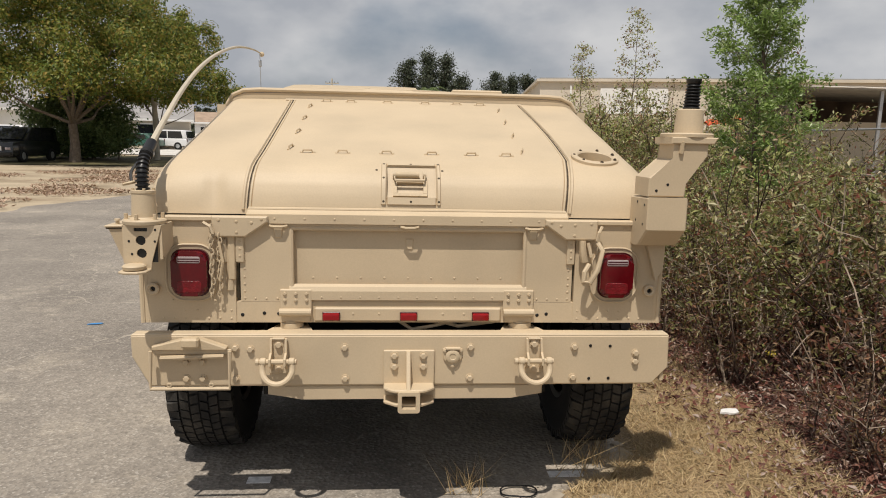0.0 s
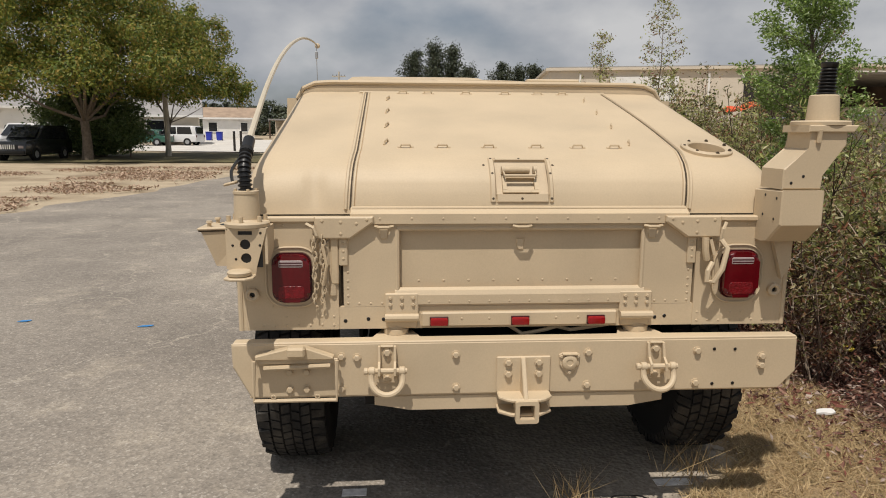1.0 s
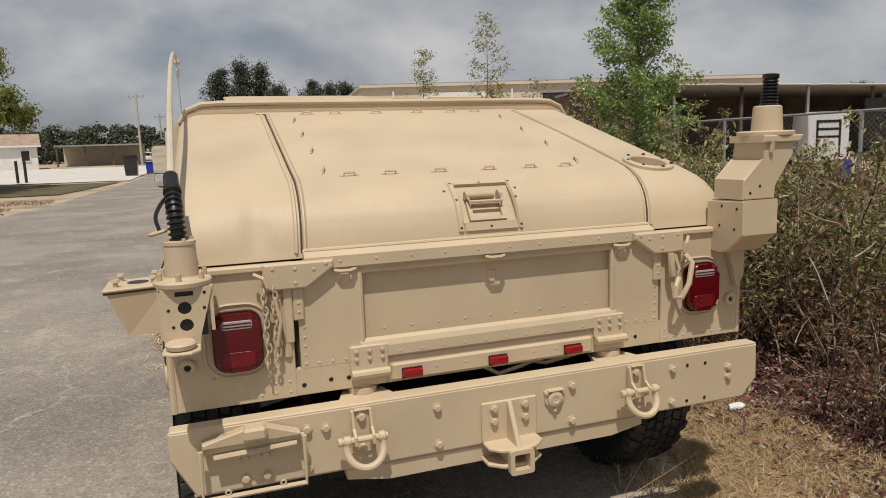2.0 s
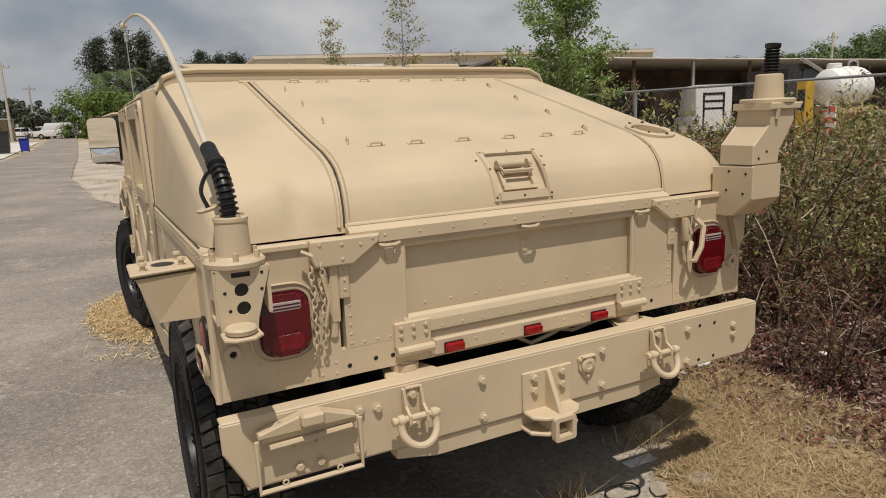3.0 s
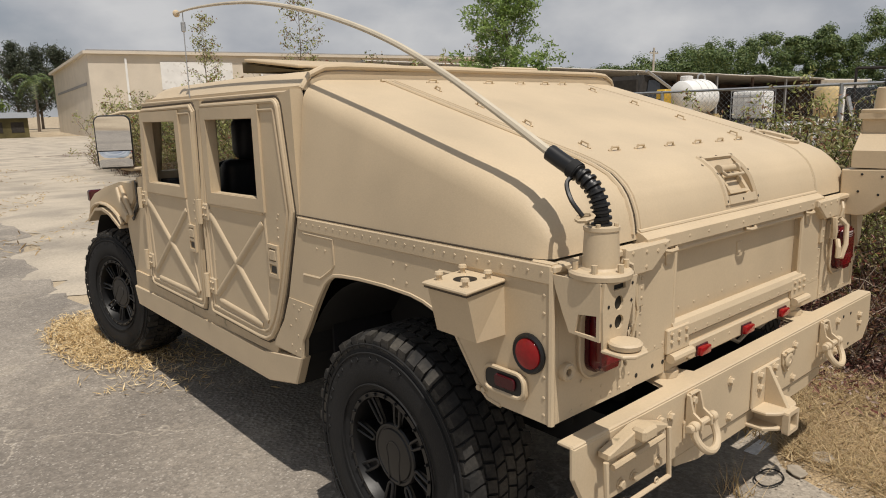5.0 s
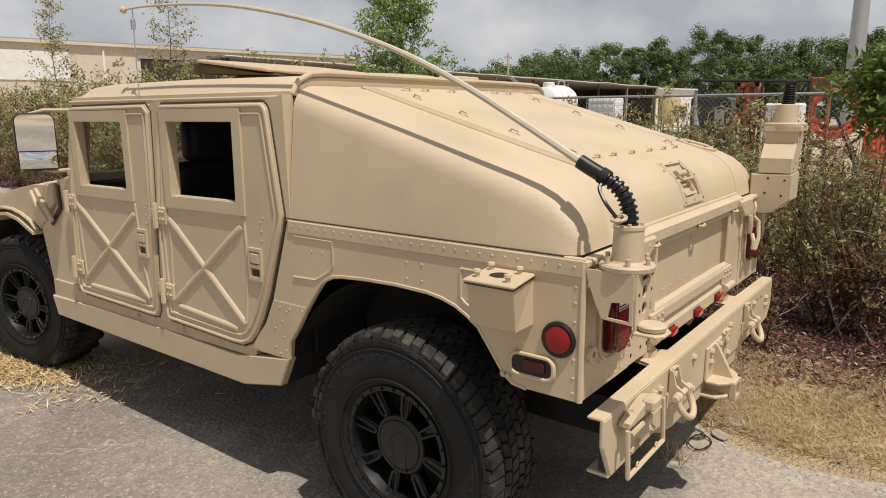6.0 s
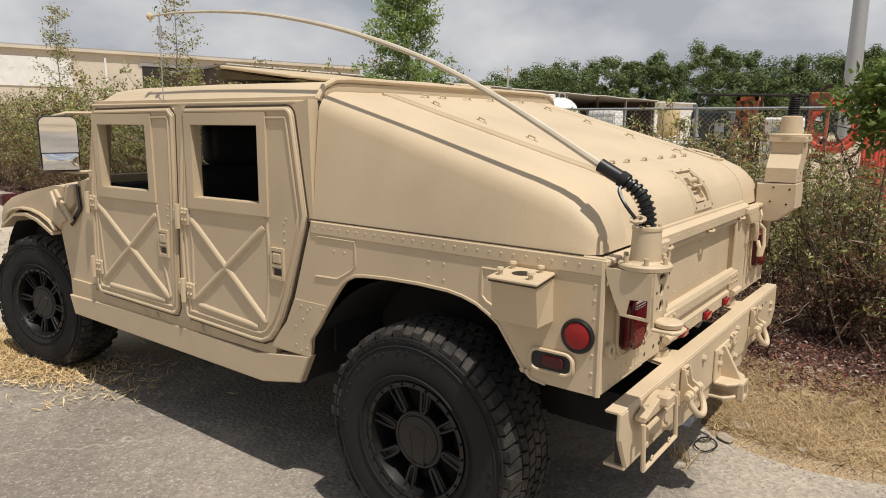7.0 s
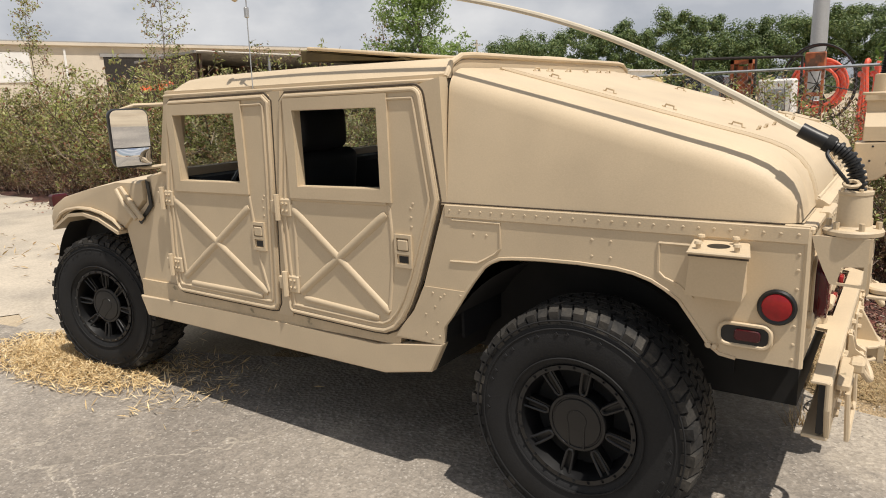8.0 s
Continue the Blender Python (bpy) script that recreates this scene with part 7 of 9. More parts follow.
for i, (x, y, row) in enumerate(spots):
    kind = KINDS[rs.choice((0, 1, 3, 3, 1, 1, 5)) if row == 0 else rs.choice((0, 2, 5, 4, 1, 2))]
    s = rs.uniform(0.66, 0.98) if row == 0 else rs.uniform(0.85, 1.12)
    if row >= 1 and (3.2 < y < 7.2 or (row >= 2 and -0.6 < y < 1.6)):      # low growth that leaves the fence in view
        s *= 0.86 if y > 3.2 else 0.76
    if row >= 1 and y >= 9:
        s *= rs.uniform(1.2, 1.65)
        kind = KINDS[rs.choice((2, 4, 2, 5))]
    m = Matrix.Translation((x, y, 0.0)) @ Matrix.Rotation(rs.uniform(0, math.tau), 4, "Z") @ Matrix.Scale(s, 4)
    if i < len(KINDS):
        KINDS[i].matrix_basis = m
    else:
        c = copy_thing(kind, m)
        c.matrix_basis = m

# taller growth against the fence
for i in range(4):
    y = 0.5 + i * 0.9
    m = Matrix.Translation((rs.uniform(7.5, 8.1), y, 0.0)) @ Matrix.Rotation(rs.uniform(0, math.tau), 4, "Z") @ Matrix.Scale(rs.uniform(1.1, 1.3), 4)
    c = copy_thing(KINDS[rs.choice((2, 4, 5, 1))], m)
    c.matrix_basis = m

# small trees among the shrubs
young_tree("small_tree", "slender young tree with bright green leaves", 41, 4.45, 0.045, 1.0, 0.74, 19000, 0.058, L_TREE, (4.45, 5.45, 0), 70, 0.052)
young_tree("sapling", "thin airy sapling with small pale green leaves", 42, 4.7, 0.028, 1.2, 0.72, 1700, 0.07, L_SHRUB_LIGHT, (5.34, 12.55, 0), 34, 0.07)
young_tree("sapling", "thin airy sapling with small pale green leaves", 43, 4.9, 0.03, 1.2, 0.85, 1700, 0.085, L_SHRUB_LIGHT, (6.07, 19.5, 0), 34, 0.08)
young_tree("sapling", "thin bare sapling among the shrubs", 44, 2.9, 0.018, 1.0, 0.4, 420, 0.06, L_SHRUB, (4.9, 9.2, 0), 18, 0.07)
young_tree("small_tree", "leafy young tree with large bright leaves among the shrubs", 45, 2.17, 0.015, 1.50, 0.42, 1800, 0.085, L_GRASSGREEN, (3.0, -0.39, 0), 32, 0.06)
young_tree("sapling", "thin airy sapling with few small leaves", 46, 3.3, 0.022, 1.2, 0.5, 800, 0.06, L_SHRUB, (5.6, 7.0, 0), 20, 0.07)

# ---- litter and marks at the road edge ----
PAPER = material("white_paper", (0.75, 0.74, 0.72), 0.8, vary=0.1)
YELLOW_SCRAP = material("yellow_scrap", (0.65, 0.50, 0.06), 0.7, vary=0.15)
STONE = material("pale_stone", (0.34, 0.29, 0.225), 0.9, vary=0.2, scale=20, bump=0.4)
BLUE_MARK = material("blue_spray_paint", (0.05, 0.22, 0.50), 0.8, vary=0.3, scale=40)
WHITE_MARK = material("white_road_paint", (0.80, 0.79, 0.77), 0.8, vary=0.2, scale=30)


def scrap(name, label, category, x, y, w, d, turn, mat, thick=0.004, seed=0, z=0.012):
    """A small flat piece with an uneven outline lying on the ground."""
    r = random.Random(seed)
    pts = [(w * 0.5 * math.cos(a * math.tau / 9) * r.uniform(0.75, 1.1), d * 0.5 * math.sin(a * math.tau / 9) * r.uniform(0.75, 1.1)) for a in range(9)]
    ob = part(name, prism(bmesh.new(), pts, "z", 0, thick, thick * 0.3), mat)
    ob.matrix_basis = Matrix.Translation((x, y, z)) @ Matrix.Rotation(radians(turn), 4, "Z")
    return tagged(ob, label, category)


scrap("paper_scrap", "crumpled white paper lying on the leaf litter", "litter", 1.955, 0.905, 0.15, 0.07, 10, PAPER, 0.02, 1, 0.03)
scrap("paper_scrap", "small white paper scrap under the shrubs", "litter", 2.7, 0.6, 0.09, 0.05, 40, PAPER, 0.015, 2, 0.035)
scrap("yellow_scrap", "small yellow plastic scrap under the shrubs", "litter", 2.83, 1.99, 0.14, 0.09, 70, YELLOW_SCRAP, 0.02, 3, 0.04)
for i, (x, y, s) in enumerate(((0.893, -0.022, 0.10), (0.674, 0.008, 0.085), (1.55, 0.45, 0.06), (1.15, 0.55, 0.05), (0.78, -0.35, 0.045), (1.7, -0.1, 0.05), (2.05, 0.35, 0.07), (2.3, 0.05, 0.05))):
    scrap("flat_stone", "small pale flat stone on the dry verge", "stone", x, y, s * 1.5, s, i * 47, STONE, 0.010, 10 + i, 0.008)["group"] = "verge stones"
for i, (x, y, w) in enumerate(((-2.575, 2.99, 0.13), (-3.65, 3.195, 0.13))):
    scrap("paint_mark", "blue spray paint mark on the asphalt", "paint mark", x, y, w, 0.05, 20, BLUE_MARK, 0.002, 30 + i, 0.006)
for x, y, w in ((-0.684, 0.234, 0.055), (0.789, 0.244, 0.085)):
    tagged(part("paint_mark", boxed(x - w, x + w, y - 0.03, y + 0.03, 0.002, 0.006, 0.001), WHITE_MARK), "faded white paint dash on the asphalt", "paint mark")
ring_ = part("wire_ring", tube(bmesh.new(), [(0.525 + 0.085 * math.cos(a * math.tau / 20), 0.071 + 0.055 * math.sin(a * math.tau / 20), 0.014 + 0.004 * math.sin(a)) for a in range(20)], 0.004, 5, closed=True), BLACK)
tagged(ring_, "loop of thin black wire lying on the road edge", "wire")

# ---- yard behind the fence, buildings, far trees, the other side of the road ----
CREAM = material("cream_render", (0.62, 0.55, 0.45), 0.85, vary=0.07, scale=0.6, grain=0.05, grain_scale=20, bump=0.1)
WHITE = material("white_paint", (0.78, 0.77, 0.74), 0.55, vary=0.06, scale=1.5, patch=(0.55, 0.52, 0.47), patch_scale=2.0, patch_edge=(0.6, 0.75))
ROOF_GREY = material("grey_roof", (0.30, 0.29, 0.28), 0.8, vary=0.15, scale=1.0)
ROOF_TAN = material("tan_shingle_roof", (0.34, 0.25, 0.18), 0.9, vary=0.2, scale=1.5)
RUST = material("rusty_brown_sheet", (0.11, 0.075, 0.055), 0.85, vary=0.35, scale=0.9, patch=(0.05, 0.035, 0.03), patch_scale=0.5)
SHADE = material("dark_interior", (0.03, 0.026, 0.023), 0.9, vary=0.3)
RACK_PAINT = material("worn_orange_paint", (0.36, 0.10, 0.035), 0.7, vary=0.4, scale=5, patch=(0.10, 0.05, 0.03), patch_scale=4, patch_edge=(0.45, 0.6))
ORANGE = material("orange_plastic", (0.72, 0.10, 0.025), 0.5, vary=0.2, scale=3)
YELLOW = material("yellow_machine_paint", (0.55, 0.34, 0.03), 0.5, vary=0.2, scale=4)
DRYTAN = material("faded_tan_plastic", (0.52, 0.40, 0.20), 0.6, vary=0.15, scale=4)
PLASTIC = material("white_plastic", (0.78, 0.78, 0.76), 0.45, vary=0.06, scale=3)
CARBLACK = material("dark_car_paint", (0.015, 0.017, 0.018), 0.25, coat=0.6)
CARWHITE = material("white_car_paint", (0.7, 0.7, 0.7), 0.3, coat=0.5)
CARGREEN = material("green_car_paint", (0.02, 0.09, 0.06), 0.3, coat=0.5)
CARGLASS = material("car_glass", (0.02, 0.022, 0.025), 0.06)
BLUE = material("blue_plastic", (0.02, 0.035, 0.35), 0.5)
POLEWOOD = material("weathered_pole_wood", (0.46, 0.42, 0.35), 0.9, vary=0.2, scale=3, grain=0.2)
CONCRETE = material("pale_concrete", (0.58, 0.55, 0.50), 0.9, vary=0.1, scale=0.4, grain=0.1, grain_scale=30)
GRASSDARK = material("brown_green_turf", (0.10, 0.085, 0.035), 0.95, vary=0.35, scale=0.8, grain=0.3, grain_scale=25, bump=0.5)
HOSE = material("orange_red_hose", (0.78, 0.115, 0.06), 0.45, vary=0.12, scale=4)


def on_ground(x, y):
    return ground_z(x, y) - 0.02


# chain-link fence
fence = thing("chain_link_fence", "grey galvanised chain-link fence with a top rail", "fence")
FX, FH, F0, F1 = 8.55, 1.97, -6.0, 17.0
k = 0
y = F0
while y <= F1:
    p = part("fence_post", tube(bmesh.new(), [(FX, y, -0.05), (FX, y, FH + 0.02)], 0.03, 8), STEEL, fence, smooth=True)
    y += 2.9
part("top_rail", tube(bmesh.new(), [(FX, F0, FH), (FX, F1, FH)], 0.021, 8), STEEL, fence, smooth=True)
bm = bmesh.new()
step = 0.085
n = int((F1 - F0) / step)
for i in range(-int(FH / step), n):
    for s in (1, -1):
        ya, yb = F0 + i * step, F0 + i * step + FH
        za, zb = 0.03, FH
        if ya < F0:
            za, ya = za + (F0 - ya), F0
        if yb > F1:
            zb, yb = zb - (yb - F1), F1
        if s < 0:
            za, zb = FH + 0.03 - za, FH + 0.03 - zb
        r = 0.0022
        v = [bm.verts.new((FX + 0.004 * s, yy, zz + d)) for yy, zz in ((ya, za), (yb, zb)) for d in (-r, r)]
        bm.faces.new((v[0], v[2], v[3], v[1]))
part("wire_mesh", bm, STEEL, fence)["kind"] = "stuff"

# warehouse with a pale band along its eaves
W_A, W_B, W_C = Vector((14.8, 66.8)), Vector((56.0, 56.0)), Vector((18.5, 98.0))
W_D = W_B + (W_C - W_A)
WH = 8.0
wz = 0.0
ware = thing("warehouse", "long cream warehouse with a thin eaves band", "building", at=(0, 0, 0))
part("wall", prism(bmesh.new(), [W_A[:], W_B[:], W_D[:], W_C[:]], "z", wz, WH - 0.26), CREAM, ware)
u = (W_B - W_A).normalized()
w = Vector((u.y, -u.x))
part("eaves_band", prism(bmesh.new(), [(W_A + w * 0.35 - u * 0.3)[:], (W_B + w * 0.35 + u * 0.3)[:], (W_D - w * 0.3 + u * 0.3)[:], (W_C - w * 0.3 - u * 0.5)[:]], "z", WH - 0.26, WH), CREAM, ware)
part("roof", prism(bmesh.new(), [(W_A + w * 0.1)[:], (W_B + w * 0.1)[:], W_D[:], W_C[:]], "z", WH, WH + 0.12), ROOF_GREY, ware)


def on_wall(name, s0, s1, z0, z1, mat, proud=0.06, label=""):
    a, b = W_A + u * s0, W_A + u * s1
    return part(name, prism(bmesh.new(), [(a + w * proud)[:], (b + w * proud)[:], (b + w * 0.004)[:], (a + w * 0.004)[:]], "z", z0, z1), mat, ware, label)


# dark panel on the wall paints the bay's inner shade
on_wall("shutter_opening", 18.5, 27.5, 0.3, 6.8, SHADE, 0.05, "flat dark panel for the shade in an open bay")
on_wall("opening_lintel", 18.2, 27.8, 6.8, 7.1, ROOF_GREY, 0.10)
on_wall("white_sheet", 6.0, 12.5, 4.6, 7.1, WHITE, 0.08, "white sheet hung on the wall")
on_wall("dark_sign", 29.5, 34.0, 4.4, 6.6, RUST, 0.08)
for s in (3.0, 15.2, 28.6, 36.0):
    on_wall("downpipe", s, s + 0.18, 0.2, 7.4, WHITE, 0.16)
d2 = (W_C - W_A).normalized()
part("side_strip", prism(bmesh.new(), [(W_A + d2 * 2 - u * 0.05)[:], (W_A + d2 * 28 - u * 0.05)[:], (W_A + d2 * 28 - u * 0.004)[:], (W_A + d2 * 2 - u * 0.004)[:]], "z", 5.1, 5.35), ROOF_GREY, ware)

# open-fronted shed
SH_A, SH_B = Vector((21.5, 33.6)), Vector((64.6, 23.97))
u2 = (SH_B - SH_A).normalized()
w2 = Vector((-u2.y, u2.x))
shed = thing("open_shed", "long dark open-fronted shed with a thin metal roof", "shed")
SD = 9.0
SHED_L = (SH_B - SH_A).length


def shed_z(s):
    """The roof's height, tilted along its front to fit the camera's view."""
    return 4.97 - 0.0195 * s


def shed_block(s0, s1, d0, d1, z0, z1, top=None):
    """A box along the shed's front line; with top, its upper and lower faces follow the roof at these depths under it."""
    bm = bmesh.new()
    v = []
    for k in (0, 1):
        for s, d in ((s0, d0), (s1, d0), (s1, d1), (s0, d1)):
            p = SH_A + u2 * s + w2 * d
            z = (z0, z1)[k] if top is None or (k == 0 and top[0] is None) else shed_z(s) - top[k]
            v.append(bm.verts.new((p.x, p.y, z)))
    for q in ((3, 2, 1, 0), (4, 5, 6, 7), (0, 1, 5, 4), (1, 2, 6, 5), (2, 3, 7, 6), (3, 0, 4, 7)):
        bm.faces.new([v[i] for i in q])
    return bm


part("roof", shed_block(-0.1, SHED_L, -0.4, SD, 0, 0, (0.14, 0.0)), ROOF_GREY, shed)
part("back_wall", shed_block(0, SHED_L, SD - 0.2, SD, -0.1, 0, (None, 0.15)), RUST, shed)
part("end_wall", shed_block(0, 0.15, 0, SD - 0.2, -0.1, 0, (None, 0.15)), RUST, shed)
part("end_wall", shed_block(SHED_L - 0.15, SHED_L, 0, SD - 0.2, -0.1, 0, (None, 0.15)), RUST, shed)
edge = []
for i in range(90):
    s = SHED_L * i / 89
    p = SH_A + u2 * s - w2 * 0.45
    edge.append((p.x, p.y, shed_z(s) - 0.05 + 0.10 * noise.noise((s * 0.35, 2, 0)) * (s > 20) + 0.03 * noise.noise((s * 1.3, 5, 0))))
part("roof_edge", tube(bmesh.new(), edge, 0.045, 6), CONCRETE, shed, "wavy pale sheet-metal roof edge", smooth=True)
for i in range(11):
    s = 0.3 + i * (SHED_L - 0.8) / 10
    part("post", shed_block(s, s + 0.16, 0.0, 0.16, -0.1, 0, (None, 0.15)), STEEL if i % 2 else RUST, shed)
for i, (s0, s1, z1) in enumerate(((2, 7, 3.2), (13, 18, 2.8), (22.5, 28, 3.0), (31, 36, 2.6))):
    part("partition", shed_block(s0, s1, 4, 4.2, -0.1, z1), (CREAM, RUST, SHADE, RUST)[i], shed)
ext = thing("site_office", "small white flat-roofed site office at the end of the shed", "building")
part("wall", shed_block(SHED_L + 0.1, SHED_L + 7.2, 0, 5.0, -0.1, 3.92), WHITE, ext)
part("roof", shed_block(SHED_L + 0.02, SHED_L + 7.4, -0.25, 5.2, 3.92, 4.04), WHITE, ext)
part("door", shed_block(SHED_L + 2.4, SHED_L + 3.5, -0.06, -0.005, -0.05, 2.1), SHADE, ext)
part("window", shed_block(SHED_L + 4.4, SHED_L + 5.8, -0.06, -0.005, 1.2, 2.2), CARGLASS, ext)

# white tank on a skid
TD = Vector((2.44, -0.35, 0)).normalized()
tank = thing("water_tank", "white horizontal plastic tank on a tan skid", "tank")
T0 = Vector((17.58, 10.72, 2.04))
body = part("tank_body", lathe(bmesh.new(), [(0.22, 0.16), (0.26, 0.36), (0.35, 0.50), (0.49, 0.555), (1.49, 0.555), (1.63, 0.50), (1.72, 0.36), (1.76, 0.16)], T0, TD, 28), PLASTIC, tank, smooth=True)
for s in (0.72, 1.05, 1.32):
    part("tank_hoop", tube(bmesh.new(), [T0 + TD * s + Vector((-TD.y * math.cos(a * math.tau / 24), TD.x * math.cos(a * math.tau / 24), math.sin(a * math.tau / 24))) * 0.565 for a in range(24)], 0.02, 5, closed=True), PLASTIC, body)
part("tank_cap", lathe(bmesh.new(), [(0, 0.2), (0.12, 0.2), (0.14, 0.15)], T0 + TD * 0.60 + Vector((0, 0, 0.53)), (0, 0, 1), 16), PLASTIC, tank)
part("tank_vent", tube(bmesh.new(), [T0 + TD * 1.15 + Vector((0, 0, 0.53)), T0 + TD * 1.15 + Vector((0, 0, 0.68)), T0 + TD * 1.3 + Vector((0, 0, 0.76)), T0 + TD * 1.5 + Vector((0, 0, 0.70)), T0 + TD * 1.55 + Vector((0, 0, 0.5))], 0.03, 6), STEEL, tank)
for s in (0.38, 0.75, 1.2, 1.62):
    c = T0 + TD * s
    part("skid_leg", boxed(c.x - 0.05, c.x + 0.05, c.y - 0.45, c.y + 0.45, -0.05, 1.50), DRYTAN, tank)
part("skid_rail", boxed(17.7, 19.4, 10.0, 10.15, 1.30, 1.45), DRYTAN, tank)
part("skid_rail", boxed(17.7, 19.4, 10.0, 10.15, 0.45, 0.58), DRYTAN, tank)
gen = thing("yellow_generator", "yellow machine cabinet beside the white tank", "generator")
part("cabinet", boxed(17.32, 17.70, 10.85, 11.20, 0.30, 2.30, 0.04), YELLOW, gen)
part("vent_panel", boxed(17.30, 17.318, 10.90, 11.12, 1.4, 2.0), SHADE, gen)
part("base_frame", boxed(17.26, 17.74, 10.80, 11.26, -0.05, 0.30), SHADE, gen)
barrier = thing("marker_panel", "red and white warning panel", "sign")
part("panel", boxed(17.0, 17.04, 9.75, 10.05, 0.7, 1.7), WHITE, barrier)
for z in (0.75, 1.05, 1.35):
    part("red_bar", boxed(16.985, 16.998, 9.75, 10.05, z, z + 0.15), ORANGE, barrier)
part("panel_foot", boxed(16.98, 17.06, 9.85, 9.95, -0.05, 0.7), STEEL, barrier)

# caged white totes
def tote(x, y, z):
    t = thing("liquid_tote", "white plastic tote in a grey wire cage", "tote", "totes in the yard", (x, y, z))
    part("tote_bottle", boxed(-0.46, 0.46, -0.55, 0.55, 0.14, 1.10, 0.06, 2), PLASTIC, t, smooth=True)
    part("pallet", boxed(-0.5, 0.5, -0.6, 0.6, 0.0, 0.12), SHADE, t)
    bm = bmesh.new()
    for i in range(6):
        yy = -0.58 + 1.16 * i / 5
        tube(bm, [(-0.49, yy, 0.12), (-0.49, yy, 1.13)], 0.012, 4), tube(bm, [(0.49, yy, 0.12), (0.49, yy, 1.13)], 0.012, 4)
    for z in (0.3, 0.6, 0.9, 1.13):
        tube(bm, [(-0.49, -0.58, z), (-0.49, 0.58, z), (0.49, 0.58, z), (0.49, -0.58, z)], 0.012, 4, closed=True)
    part("wire_cage", bm, STEEL, t)
    return t


for x, y, z in ((22.6, 10.5, 0), (22.6, 9.2, 0), (22.6, 10.5, 1.16), (24.2, 8.1, 0), (24.4, 9.5, 0)):
    tote(x, y, z - 0.02)


settle = thing("settling_tank", "small tan upright tank on a steel stand", "tank", at=(22.6, 8.0, -0.02))
part("tank_body", lathe(bmesh.new(), [(1.25, 0.10), (1.40, 0.34), (1.48, 0.40), (2.20, 0.40), (2.30, 0.34), (2.36, 0.12)], (0, 0, 0), (0, 0, 1), 24), DRYTAN, settle, smooth=True)
for x, y in ((-0.3, -0.3), (0.3, -0.3), (0.3, 0.3), (-0.3, 0.3)):
    part("leg", tube(bmesh.new(), [(x, y, 0), (x * 0.9, y * 0.9, 1.6)], 0.035, 6), DRYTAN, settle)


# ---- vehicles ----
def car(name, label, paint, at, turn, ln=4.6, wd=1.85, ht=1.75, hood=0.95, kind="suv"):
    c = thing(name, label, "car", at=at)
    c.rotation_euler = (0, 0, radians(turn))
    hl, hw = ln / 2, wd / 2
    if kind == "suv":
        low = [(-hl, 0.35), (-hl, 0.95), (-hl + 0.08, hood), (hl - 1.25, hood + 0.06), (hl - 0.12, hood - 0.08), (hl, 0.75), (hl, 0.35)]
        cab = [(-hl + 0.05, hood), (-hl + 0.22, ht - 0.12), (-hl + 0.5, ht), (hl - 2.0, ht), (hl - 1.2, hood + 0.05)]
    elif kind == "van":
        low = [(-hl, 0.35), (-hl, 1.1), (hl - 0.9, 1.1), (hl - 0.05, 0.95), (hl, 0.7), (hl, 0.35)]
        cab = [(-hl, 1.1), (-hl + 0.05, ht), (hl - 1.5, ht), (hl - 0.85, 1.1)]
    else:
        low = [(-hl, 0.35), (-hl, 0.85), (-hl + 0.3, 0.92), (hl - 1.3, 0.92), (hl - 0.15, 0.78), (hl, 0.65), (hl, 0.35)]
        cab = [(-hl + 0.6, 0.92), (-hl + 1.15, ht), (hl - 2.0, ht), (hl - 1.2, 0.93)]
    b = part("body", prism(bmesh.new(), low, "x", -hw, hw, 0.05, 2), paint, c, smooth=True, sharp=50)
    k = part("cabin", prism(bmesh.new(), cab, "x", -hw + 0.08, hw - 0.08, 0.05, 2), paint, c, smooth=True, sharp=50)
    top = ht - 0.12
    for sx in (-1, 1):
        x0 = sx * (hw - 0.078)
        if kind != "van":
            wy0, wy1 = cab[0][0] + 0.35, cab[-1][0] - 0.25
            mid = (wy0 + wy1) / 2
            for a, e in ((wy0, mid - 0.05), (mid + 0.05, wy1)):
                part("side_window", prism(bmesh.new(), [(a, hood + 0.05), (e, hood + 0.05), (e - (0.35 if e == wy1 else 0), top), (a + (0.15 if a == wy0 else 0), top)], "x", x0 - 0.01, x0 + 0.012 * sx + 0.01), CARGLASS, k)
        part("head_lamp", boxed(sx * (hw - 0.25) - 0.14, sx * (hw - 0.25) + 0.14, hl - 0.06, hl + 0.02, 0.66, 0.80, 0.02), CLEAR, c)
        part("tail_lamp", boxed(sx * (hw - 0.1) - 0.08, sx * (hw - 0.1) + 0.08, -hl - 0.02, -hl + 0.05, 0.75, 1.0, 0.02), RED, c)
        for y in (-hl + 0.85, hl - 0.9):
            wl_ = part("wheel", lathe(bmesh.new(), [(-0.11, 0.2), (-0.11, 0.32), (-0.09, 0.35), (0.09, 0.35), (0.11, 0.32), (0.11, 0.2)], (sx * (hw - 0.08), y, 0.35), (1, 0, 0), 24, cap=False), RUBBER, c, smooth=True)
            part("rim", lathe(bmesh.new(), [(0, 0.2), (0.03, 0.19), (0.035, 0.05)], (sx * (hw - 0.08) + sx * 0.06, y, 0.35), (sx, 0, 0), 16), STEEL, wl_)
    if kind != "van":
        part("rear_window", prism(bmesh.new(), [(-hw + 0.25, hood + 0.08), (hw - 0.25, hood + 0.08), (hw - 0.3, top), (-hw + 0.3, top)], "y", cab[0][0] - 0.02, cab[0][0] + 0.12), CARGLASS, k)
    fx0, fx1 = cab[-1][0], cab[-2][0]
    bm = bmesh.new()
